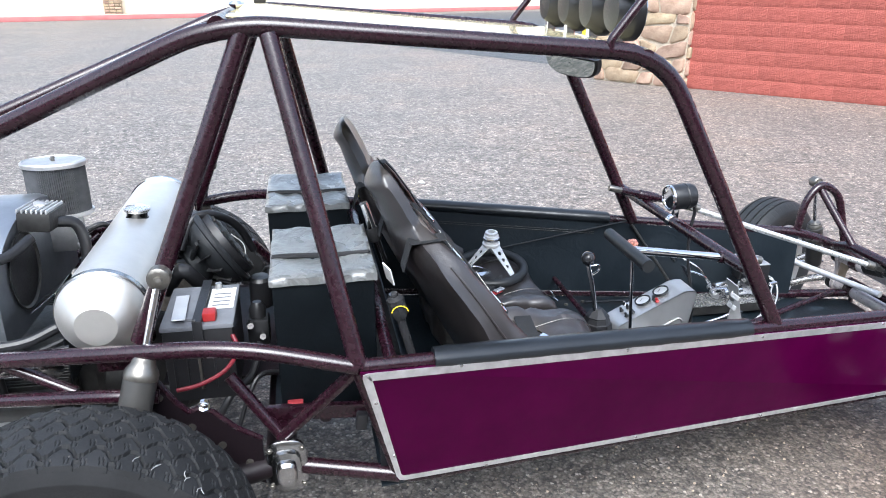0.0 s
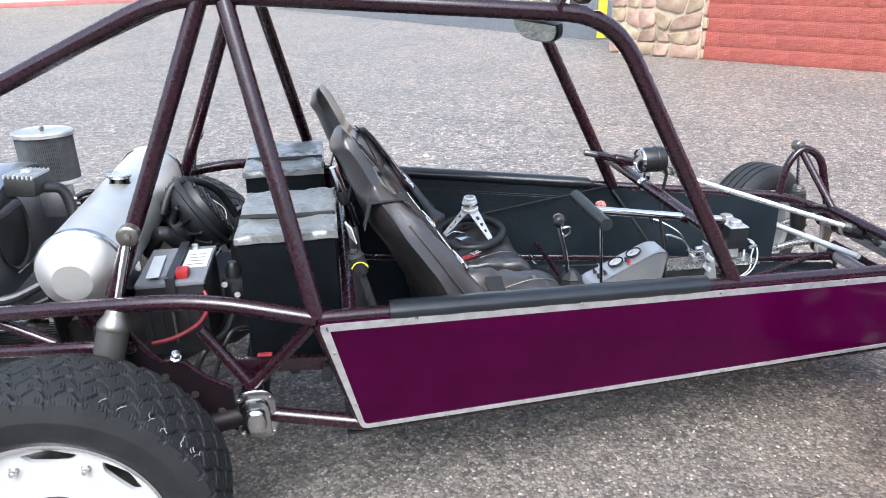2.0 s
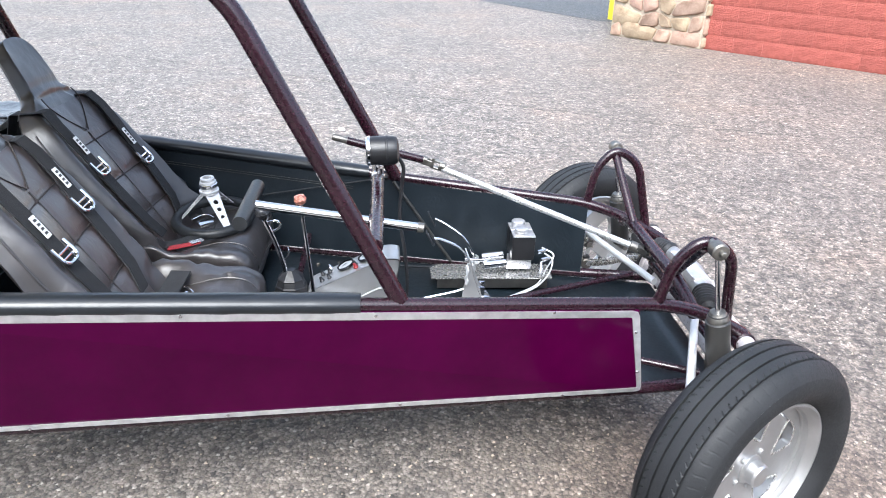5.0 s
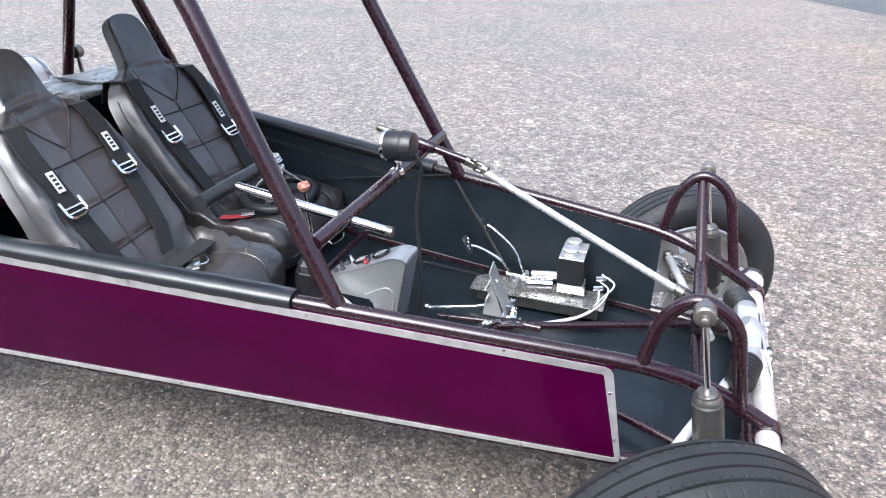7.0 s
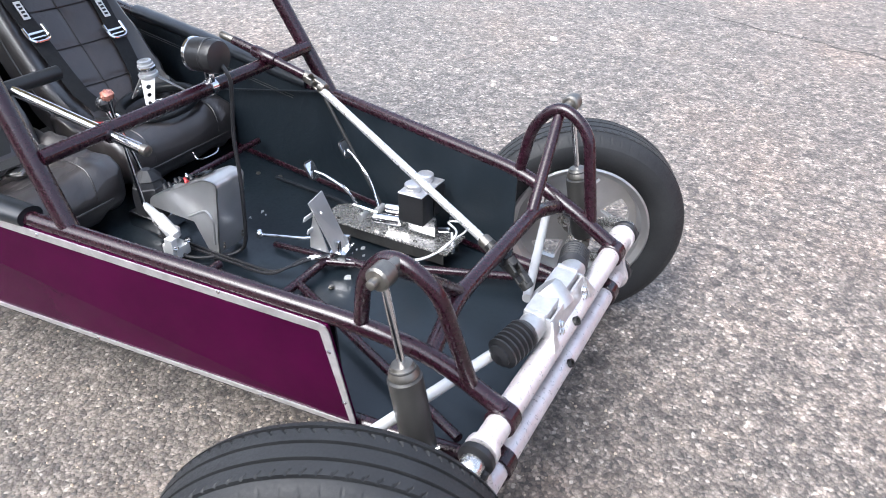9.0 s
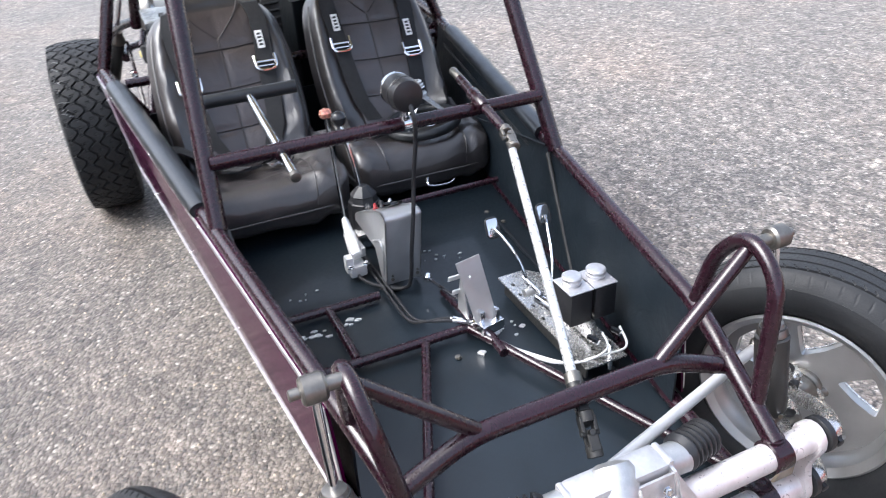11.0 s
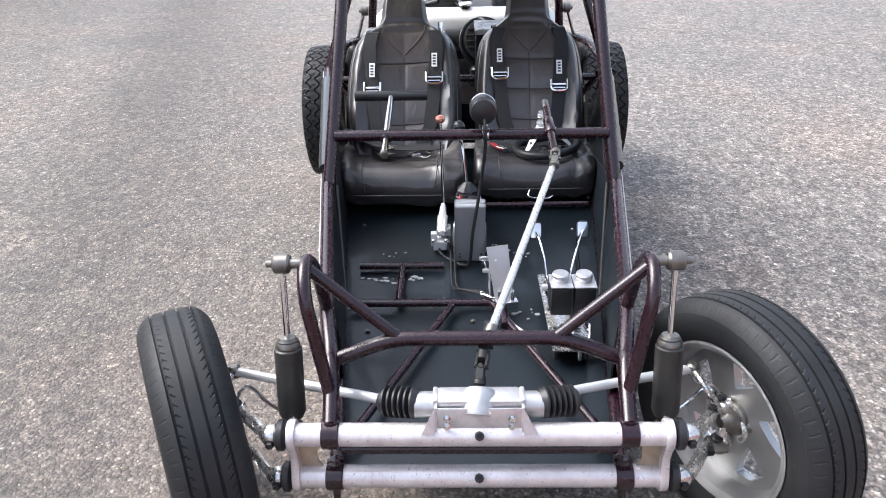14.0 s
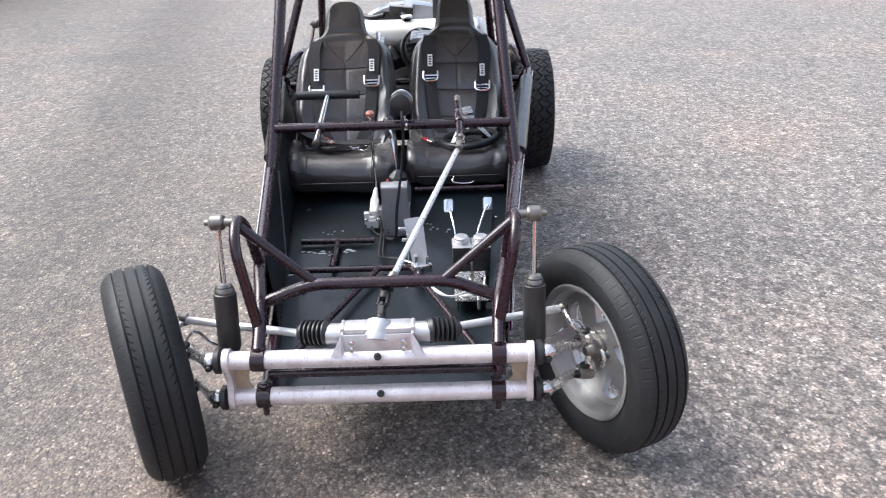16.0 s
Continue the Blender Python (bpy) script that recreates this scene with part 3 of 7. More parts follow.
def rubble(width, height, m, parent, seed, n_x, n_z):
    """Irregular stones from a shaken grid, some joined to a neighbour."""
    rnd = random.Random(seed)
    px = [[(i / n_x * width + (rnd.uniform(-0.3, 0.3) * width / n_x if 0 < i < n_x else 0), j / n_z * height + (rnd.uniform(-0.32, 0.32) * height / n_z if 0 < j < n_z else 0)) for i in range(n_x + 1)] for j in range(n_z + 1)]
    for j in range(n_z):
        i = 0
        while i < n_x:
            w = 2 if rnd.random() < 0.3 and i < n_x - 1 else 1
            quad = [px[j][i], px[j][i + w], px[j + 1][i + w], px[j + 1][i]]
            cx, cz = sum(q[0] for q in quad) / 4, sum(q[1] for q in quad) / 4
            out = []
            for a, b in zip(quad, quad[1:] + quad[:1]):
                for f in (0.14, 0.5, 0.86):
                    x, z = a[0] + (b[0] - a[0]) * f, a[1] + (b[1] - a[1]) * f
                    d = math.hypot(x - cx, z - cz)
                    k = 1 - 0.016 / d + rnd.uniform(-0.03, 0.02)
                    out.append((cx + (x - cx) * k, cz + (z - cz) * k))
            dep = rnd.uniform(0.018, 0.045)
            n = len(out)
            s = Shape()
            r0 = [m @ Vector((x, 0.03, z)) for x, z in out]
            r1 = [m @ Vector((x, -dep * 0.6, z)) for x, z in out]
            r2 = [m @ Vector((cx + (x - cx) * 0.86, -dep - rnd.uniform(0, 0.008), cz + (z - cz) * 0.86)) for x, z in out]
            s.add(r0 + r1 + r2, [(a * n + q, a * n + (q + 1) % n, (a + 1) * n + (q + 1) % n, (a + 1) * n + q) for a in range(2) for q in range(n)] + [tuple(range(2 * n, 3 * n))])
            part("stone", s, STONE, parent, sharp=50)
            i += w


rubble(1.52, 2.6, PIER @ pose(0, 0.02, 0), pier, 3, 6, 12)
rubble(0.5, 2.6, PIER @ pose(1.52, 0.02, 0, 0, 0, 90), pier, 4, 2, 12)

# ---------------- the buggy ----------------
buggy = thing("dune_buggy", (-1.45, 0, 0), "two-seat tube-frame sand rail buggy with plum frame and magenta side panels", "buggy")


def frame_tube(pts, r=0.019, bend=0.07, mat=PLUM, name="frame_tube", label=""):
    return part(name, Shape().tube(fillet(pts, bend), r, 16), mat, buggy, label)


for sy in (-1, 1):
    def at(x, y, z, sy=sy):
        return (x, y * sy, z)
    # Roof rail with front pillar in one bent tube, then the rear down tube.
    frame_tube([at(-3.60, 0.20, 0.98 if sy < 0 else 1.03), at(-2.46, 0.415, 1.50), at(-1.395, 0.412, 1.418), at(-0.990, 0.476, 0.660)], 0.0225, 0.13, name="roof_rail")
    frame_tube([at(-2.352, 0.422, 1.475), at(-2.20, 0.660, 0.757)], 0.0215, name="rear_pillar")
    frame_tube([at(-2.412, 0.412, 1.478), at(-2.70, 0.505, 0.790)], 0.0215, name="rear_stay")
    # Sill from the rear pillar to the front beam.
    frame_tube([at(-2.20, 0.660, 0.757), at(-0.285, 0.378, 0.600), at(-0.14, 0.345, 0.555), at(-0.005, 0.335, 0.478)], 0.019, 0.08, name="sill_tube")
    frame_tube([at(-2.20, 0.655, 0.745), at(-2.10, 0.600, 0.385), at(-0.29, 0.372, 0.318), at(-0.005, 0.335, 0.318)], 0.018, 0.05, name="lower_rail")
    # Engine bay rails.
    frame_tube([at(-2.20, 0.660, 0.757), at(-2.47, 0.625, 0.815), at(-2.70, 0.580, 0.800), at(-3.45, 0.330, 0.690)], 0.0195, 0.12, name="engine_rail")
    frame_tube([at(-2.66, 0.575, 0.678), at(-2.76, 0.572, 0.688), at(-3.45, 0.33, 0.585)], 0.0165, 0.05, name="engine_rail")
    frame_tube([at(-2.21, 0.645, 0.735), at(-2.395, 0.545, 0.505)], 0.0155, name="brace_tube")
    frame_tube([at(-2.51, 0.49, 0.665), at(-2.395, 0.535, 0.510)], 0.0155, name="brace_tube")
    frame_tube([at(-3.02, 0.46, 0.735), at(-2.86, 0.50, 0.665)], 0.0145, name="brace_tube")
    frame_tube([at(-3.02, 0.46, 0.735), at(-3.15, 0.42, 0.635)], 0.0145, name="brace_tube")
    frame_tube([at(-2.72, 0.30, 0.70), at(-2.86, 0.42, 0.79)], 0.0165, name="brace_tube")
    # Torsion housing with its polished spring plate cover.
    frame_tube([at(-2.10, 0.605, 0.400), at(-2.36, 0.55, 0.425)], 0.0215, name="torsion_link")
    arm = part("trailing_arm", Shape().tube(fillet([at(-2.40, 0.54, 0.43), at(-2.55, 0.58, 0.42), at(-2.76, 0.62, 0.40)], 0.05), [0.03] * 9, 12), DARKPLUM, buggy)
    cov = Shape().loft([[at(-2.385 + math.copysign(abs(math.cos(a)) ** 0.6, math.cos(a)) * 0.052 * k, 0.556 + d, 0.434 + math.copysign(abs(math.sin(a)) ** 0.6, math.sin(a)) * 0.076 * k) for a in [i * math.pi / 16 + 0.2 for i in range(32)]] for k, d in ((1.0, 0), (1.0, 0.010), (0.92, 0.014), (0.72, 0.016), (0.68, 0.030), (0.5, 0.034), (0.46, 0.046), (0.36, 0.052))])
    cover = part("spring_plate_cover", cov, POLISH, buggy, "polished metal torsion cover")
    for dx, dz in ((-0.04, 0.045), (0.04, 0.045), (-0.04, -0.045), (0.04, -0.045)):
        bolt(cover, at(-2.385 + dx, 0.570, 0.434 + dz * 1.2), (0, sy, 0), 0.006, 0.006, STEEL)
    # Rear shock absorber.
    top, low = Vector(at(-2.632, 0.525, 0.957)), Vector(at(-2.735, 0.665, 0.560))
    d = (low - top).normalized()
    mid = top + d * 0.185
    shock = part("shock_absorber", Shape().lathe([(0.018, 0), (0.022, 0.012), (0.022, 0.02), (0.034, 0.03), (0.037, 0.05), (0.037, 0.23), (0.03, 0.25)], axis(mid, low), 24), GREY, buggy, "grey rear shock absorber")
    part("piston_rod", Shape().tube([top, mid + d * 0.01], 0.0095, 12), CHROME, shock)
    part("collar", Shape().lathe([(0.012, -0.004), (0.024, -0.002), (0.0265, 0.006), (0.0265, 0.012), (0.0355, 0.026), (0.0385, 0.036), (0.0385, 0.046), (0.0365, 0.050)], axis(mid, low), 24), STEEL, shock, "bare metal collar")
    part("shock_eye", Shape().lathe([(0.02, -0.018), (0.026, -0.014), (0.026, 0.014), (0.02, 0.018), (0.010, 0.018), (0.010, 0.028), (0.0, 0.030)], axis(top, top + Vector((0, sy, 0))), 20), STEEL, shock)

# Cross members.
frame_tube([(-1.053, -0.455, 0.805), (-1.053, 0.455, 0.805)], 0.0185, name="dash_bar")
frame_tube([(-2.118, -0.60, 0.725), (-2.118, 0.60, 0.725)], 0.0165, name="cross_tube")
frame_tube([(-2.28, -0.48, 0.511), (-2.28, 0.48, 0.511)], 0.0165, name="cross_tube")
frame_tube([(-2.46, -0.42, 1.495), (-2.46, 0.42, 1.495)], 0.0205, name="cross_tube")
frame_tube([(-1.45, -0.43, 1.412), (-1.45, 0.43, 1.412)], 0.0205, name="cross_tube")
frame_tube([(-3.45, -0.32, 0.69), (-3.45, 0.32, 0.69)], 0.0185, name="cross_tube")
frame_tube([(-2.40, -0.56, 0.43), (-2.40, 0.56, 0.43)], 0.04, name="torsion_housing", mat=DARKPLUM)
frame_tube([(-0.735, -0.395, 0.345), (-0.735, 0.10, 0.345), (-0.60, 0.095, 0.345)], 0.0125, 0.01, name="floor_tube")
frame_tube([(-0.985, -0.395, 0.345), (-0.985, -0.095, 0.345)], 0.0125, name="floor_tube")
frame_tube([(-0.985, -0.243, 0.345), (-0.745, -0.240, 0.345)], 0.0125, name="floor_tube")
frame_tube([(-0.735, -0.06, 0.345), (-0.10, -0.325, 0.335)], 0.0115, name="floor_tube")
frame_tube([(-0.735, 0.06, 0.345), (-0.10, 0.325, 0.335)], 0.0115, name="floor_tube")
frame_tube([(-1.315, 0.065, 0.432), (-1.315, 0.46, 0.432)], 0.0105, name="floor_tube")
frame_tube([(-0.50, 0.385, 0.335), (-0.50, 0.23, 0.335)], 0.0115, name="floor_tube")
frame_tube([(-0.03, -0.32, 0.385), (-0.03, 0.32, 0.385)], 0.014, name="floor_tube")

# Nose loop, shock hoops and braces.
frame_tube([(-0.158, -0.345, 0.545), (-0.173, -0.205, 0.595), (-0.173, 0.205, 0.595), (-0.158, 0.345, 0.545)], 0.0185, 0.05, name="nose_tube")
for sy in (-1, 1):
    hoop = part("shock_hoop", Shape().tube(fillet([(-0.290, 0.378 * sy, 0.610), (-0.268, 0.388 * sy, 0.735), (-0.203, 0.396 * sy, 0.806), (-0.115, 0.388 * sy, 0.755), (-0.066, 0.342 * sy, 0.512)], 0.06), 0.0155, 14), PLUM, buggy)
    frame_tube([(-0.200, 0.395 * sy, 0.776), (-0.175, 0.190 * sy, 0.600)], 0.0145, name="brace_tube")
    top, low = Vector((-0.188, 0.446 * sy, 0.793)), Vector((-0.112, 0.451 * sy, 0.393))
    d = (low - top).normalized()
    shock = part("shock_absorber", Shape().lathe([(0.017, 0), (0.025, 0.004), (0.026, 0.016), (0.024, 0.02), (0.033, 0.026), (0.033, 0.19), (0.027, 0.205)], axis(top + d * 0.185, low), 24), GREY, buggy, "dark grey front shock absorber")
    part("piston_rod", Shape().tube([top, top + d * 0.19], 0.0075, 12), CHROME, shock)
    part("collar", Shape().lathe([(0.010, -0.006), (0.020, -0.004), (0.0225, 0.002), (0.0285, 0.012), (0.0295, 0.020), (0.026, 0.024)], axis(top + d * 0.185, low), 24), STEEL, shock, "bare metal collar")
    part("shock_eye", Shape().lathe([(0.012, -0.058), (0.012, -0.020), (0.019, -0.019), (0.023, -0.014), (0.023, 0.016), (0.019, 0.020), (0.009, 0.021), (0.009, 0.036), (0.006, 0.038)], axis(top, top + Vector((0, sy, 0))), 20), STEEL, shock)

# ---------------- body sheets ----------------
SILL = lambda x: (0.66 - (x + 2.2) * 0.1473, 0.757 - (x + 2.2) * 0.0820)
LOWER = lambda x: (0.600 - (x + 2.10) * 0.1260, 0.385 - (x + 2.10) * 0.0370)


def strip(pts, w, thick, normal, wide=lambda p: 1.0):
    """A flat moulding along a closed outline, laid inwards."""
    s = Shape()
    n = len(pts)
    ctr = sum(pts, Vector()) / n
    rings = []
    inner = []
    for i in range(n):
        a, b, c = pts[i - 1], pts[i], pts[(i + 1) % n]
        d1, d2 = (b - a).normalized(), (c - b).normalized()
        n1, n2 = normal.cross(d1), normal.cross(d2)
        if n1.dot(ctr - b) < 0:
            n1, n2 = -n1, -n2
        mit = (n1 + n2).normalized()
        inner.append(b + mit * (w * wide(b) / max(0.4, mit.dot(n1))))
    up = normal * thick
    for i in range(n):
        j = (i + 1) % n
        s.add([pts[i], pts[j], inner[j], inner[i], pts[i] + up, pts[j] + up, inner[j] + up, inner[i] + up],
              [(0, 1, 5, 4), (2, 3, 7, 6), (4, 5, 6, 7), (3, 2, 1, 0)])
    return s


for sy in (-1, 1):
    P = [Vector((x, y * sy, z)) for x, y, z in ((-2.199, 0.680, 0.754), (-0.351, 0.402, 0.597), (-0.304, 0.394, 0.331), (-2.112, 0.624, 0.401))]
    nrm = (P[1] - P[0]).cross(P[3] - P[0]).normalized()
    if nrm.y * sy < 0:
        nrm = -nrm
    panel = part("side_panel", Shape().loft([[p for p in P], [p + nrm * 0.006 for p in P]]), MAGENTA, buggy, "flat magenta enamelled side panel")
    out = [p + nrm * 0.0065 for p in P]
    out = out if sy < 0 else out
    rounded = []
    for i in range(4):
        a, b, c = out[i - 1], out[i], out[(i + 1) % 4]
        p, q = b + (a - b).normalized() * 0.018, b + (c - b).normalized() * 0.018
        rounded += [p, (p + q) * 0.25 + b * 0.5, q]
    trim = part("panel_trim", strip(rounded, 0.021, 0.003, nrm, lambda p: 0.62 if p.z < 0.46 - (p.x + 2.1) * 0.03 else 1.0), ALU, panel, "scuffed aluminium edge trim")
    rr = random.Random(11)
    for a, b in zip(out, out[1:] + out[:1]):
        k = max(2, int((b - a).length / 0.42))
        for i in range(k):
            p = a.lerp(b, (i + 0.5) / k)
            p = p + (sum(out, Vector()) / 4 - p).normalized() * 0.012 + nrm * 0.003
            part("rivet", Shape().lathe([(0.005, 0), (0.0045, 0.0015), (0.0025, 0.0028), (0.0, 0.003)], axis(p, p + nrm), 8), CHROME, panel)
    # Black inner skin from sill to floor.
    xs = [-2.15 + i * (0.179 if sy < 0 else 0.186) for i in range(11)]
    rows = []
    for x in xs:
        ys, zs = SILL(x)
        yl, zl = LOWER(x)
        rows.append([Vector((x, (ys - 0.012) * sy, zs - 0.006)), Vector((x, ((ys + yl) / 2 - 0.016) * sy, (zs + zl) / 2)), Vector((x, (yl - 0.010) * sy, zl - 0.004))])
    sk = Shape()
    for o in (0.0, -0.005):
        sk.add([p + Vector((0, o * sy, 0)) for r in rows for p in r], [(i * 3 + j, i * 3 + j + 1, i * 3 + j + 4, i * 3 + j + 3) for i in range(10) for j in range(2)])
    n0 = 33
    edge = [0, 1, 2] + [i * 3 + 2 for i in range(1, 11)] + [31, 30] + [i * 3 for i in range(9, 0, -1)]
    sk.f += [(edge[i], edge[(i + 1) % len(edge)], edge[(i + 1) % len(edge)] + n0, edge[i] + n0) for i in range(len(edge))]
    part("inner_skin", sk, COVER if sy > 0 else BLACK, buggy, "black vinyl inner side skin" if sy > 0 else "black inner side skin")
    if sy > 0:
        for drop in (0.050, 0.058):
            part("stitching", Shape().tube([(x, (SILL(x)[0] - 0.021 - drop * 0.10), SILL(x)[1] - drop) for x in [-2.05 + k * 0.09 for k in range(11)]], 0.0012, 6), GREY, buggy)
    # Padding roll on the sill.
    a, b = Vector((-2.02, SILL(-2.02)[0] * sy, SILL(-2.02)[1] + 0.006)), Vector((-1.09, SILL(-1.09)[0] * sy, SILL(-1.09)[1] + 0.006))
    rings = []
    for i in range(25):
        t = i / 24
        c = a.lerp(b, t)
        k = 1.0 + 0.03 * math.sin(i * 2.1) + (-0.06 if i in (0, 24) else 0)
        rings.append([c + Vector((0, math.cos(q) * 0.033 * k, math.sin(q) * 0.024 * k + 0.001)) for q in [j * math.pi / 10 for j in range(20)]])
    part("sill_pad", Shape().loft(rings), PAD, buggy, "black vinyl padding roll on the sill")
    frame_tube([(-1.00, 0.455 * sy, 0.65), (-0.78, 0.418 * sy, 0.345)], 0.006, mat=GREY, name="brace_rod")

fl = []
for x in [-2.15 + i * 0.2144 for i in range(11)]:
    x = min(x, -0.02)
    y, z = LOWER(x)
    fl.append([(x, -y + 0.005, z - 0.018), (x, 0, z - 0.020), (x, y - 0.005, z - 0.018), (x, y - 0.005, z - 0.024), (x, 0, z - 0.026), (x, -y + 0.005, z - 0.024)])
floor_pan = part("floor_pan", Shape().loft(fl), CARPET, buggy, "black painted floor pan with chipped paint")
rr = random.Random(21)
for cx, cy, n, sp in ((-0.935, -0.36, 5, 0.018), (-0.925, -0.29, 5, 0.015), (-0.92, -0.20, 7, 0.03), (-1.11, -0.27, 6, 0.03), (-1.13, 0.13, 14, 0.05), (-0.72, 0.19, 8, 0.03), (-0.75, -0.395, 2, 0.006), (-0.66, 0.055, 2, 0.008)):
    for i in range(n):
        x, y = cx + rr.gauss(0, sp * 0.6), cy + rr.gauss(0, sp)
        z = LOWER(x)[1] - 0.0165
        k = rr.uniform(0.002, 0.0075) if cx > -1.0 else rr.uniform(0.0012, 0.004)
        q = [(x + k * rr.uniform(0.6, 1.4) * math.cos(a), y + k * rr.uniform(0.8, 2.0) * math.sin(a)) for a in [j * 1.0472 for j in range(6)]]
        part("paint_chip", Shape().loft([[(u, v, z - 0.003) for u, v in q], [(u, v, z + 0.0006) for u, v in q]]), SCRATCH, floor_pan)
for x, y in ((-1.33, -0.42), (-0.67, 0.0), (-1.20, 0.42), (-0.62, -0.33), (-1.28, 0.40)):
    bolt(floor_pan, (x, y, LOWER(x)[1] - 0.017), (0, 0, 1), 0.007, 0.006, STEEL)

# Roof sheet, mirror, lamps on the roof.
roof = part("roof_sheet", Shape().loft([[(-2.44, -0.41, 1.512), (-1.44, -0.425, 1.428), (-1.44, 0.425, 1.428), (-2.44, 0.41, 1.512)], [(-2.44, -0.41, 1.516), (-1.44, -0.425, 1.432), (-1.44, 0.425, 1.432), (-2.44, 0.41, 1.516)]]), CREAM, buggy, "pale cream flat roof sheet")
MIR = pose(-1.485, 0.0, 1.372, 0, -12, 14)
half = [(math.cos(a), math.sin(a)) for a in [math.pi + i * math.pi / 20 for i in range(21)]]
mir = part("rear_view_mirror", Shape().loft([[MIR @ Vector((x, math.copysign(abs(p) ** 0.6, p) * 0.135 * k, -abs(q) ** 0.75 * 0.062 * k)) for p, q in half] for x, k in ((-0.004, 0.97), (0.0, 1.0), (0.016, 0.98), (0.024, 0.85))]), PLASTIC, buggy, "half-moon rear view mirror in a black shell")
part("mirror_glass", Shape().loft([[MIR @ Vector((x, math.copysign(abs(p) ** 0.6, p) * 0.128, -0.003 - abs(q) ** 0.75 * 0.054)) for p, q in half] for x in (-0.0065, -0.0045)]), MIRROR, mir, "mirror glass")
part("mirror_stem", Shape().tube([(-1.485, 0.0, 1.35), (-1.455, 0.0, 1.40)], 0.006, 10), PLASTIC, mir)
bar = part("lamp_bar", Shape().tube([(-1.47, -0.43, 1.56), (-1.47, 0.43, 1.56)], 0.014, 14), PLUM, buggy)
for sy in (-1, 1):
    part("bar_strut", Shape().tube(fillet([(-1.545, 0.425 * sy, 1.425), (-1.548, 0.425 * sy, 1.452), (-1.45, 0.42 * sy, 1.575)], 0.02), 0.011, 12), PLUM, bar)
for y in (-0.27, -0.09, 0.09, 0.27):
    lamp = part("roof_lamp", Shape().lathe([(0.02, -0.05), (0.05, -0.045), (0.074, -0.015), (0.078, 0.0), (0.078, 0.018)], pose(-1.44, y, 1.515, 0, 90, 0), 28), PLASTIC, buggy, "round black roof lamp")
    part("lens", Shape().lathe([(0.074, 0.0), (0.07, 0.012), (0.04, 0.02), (0.0, 0.022)], pose(-1.428, y, 1.515, 0, 90, 0), 28), CHROME, lamp, "clear lamp lens")
    part("bracket", Shape().box((0.03, 0.02, 0.06), pose(-1.46, y, 1.445), 0.003, 1), CHROME, lamp)
part("tail_light", Shape().box((0.03, 0.08, 0.035), pose(-2.38, -0.06, 1.545), 0.004), PLASTIC, buggy, "small black roof light")
part("wing_nut", Shape().lathe([(0.004, 0), (0.014, 0.006), (0.02, 0.012), (0.012, 0.02), (0, 0.022)], pose(-2.44, -0.1, 1.515), 14), CHROME, buggy, "chrome wing nut on roof edge")

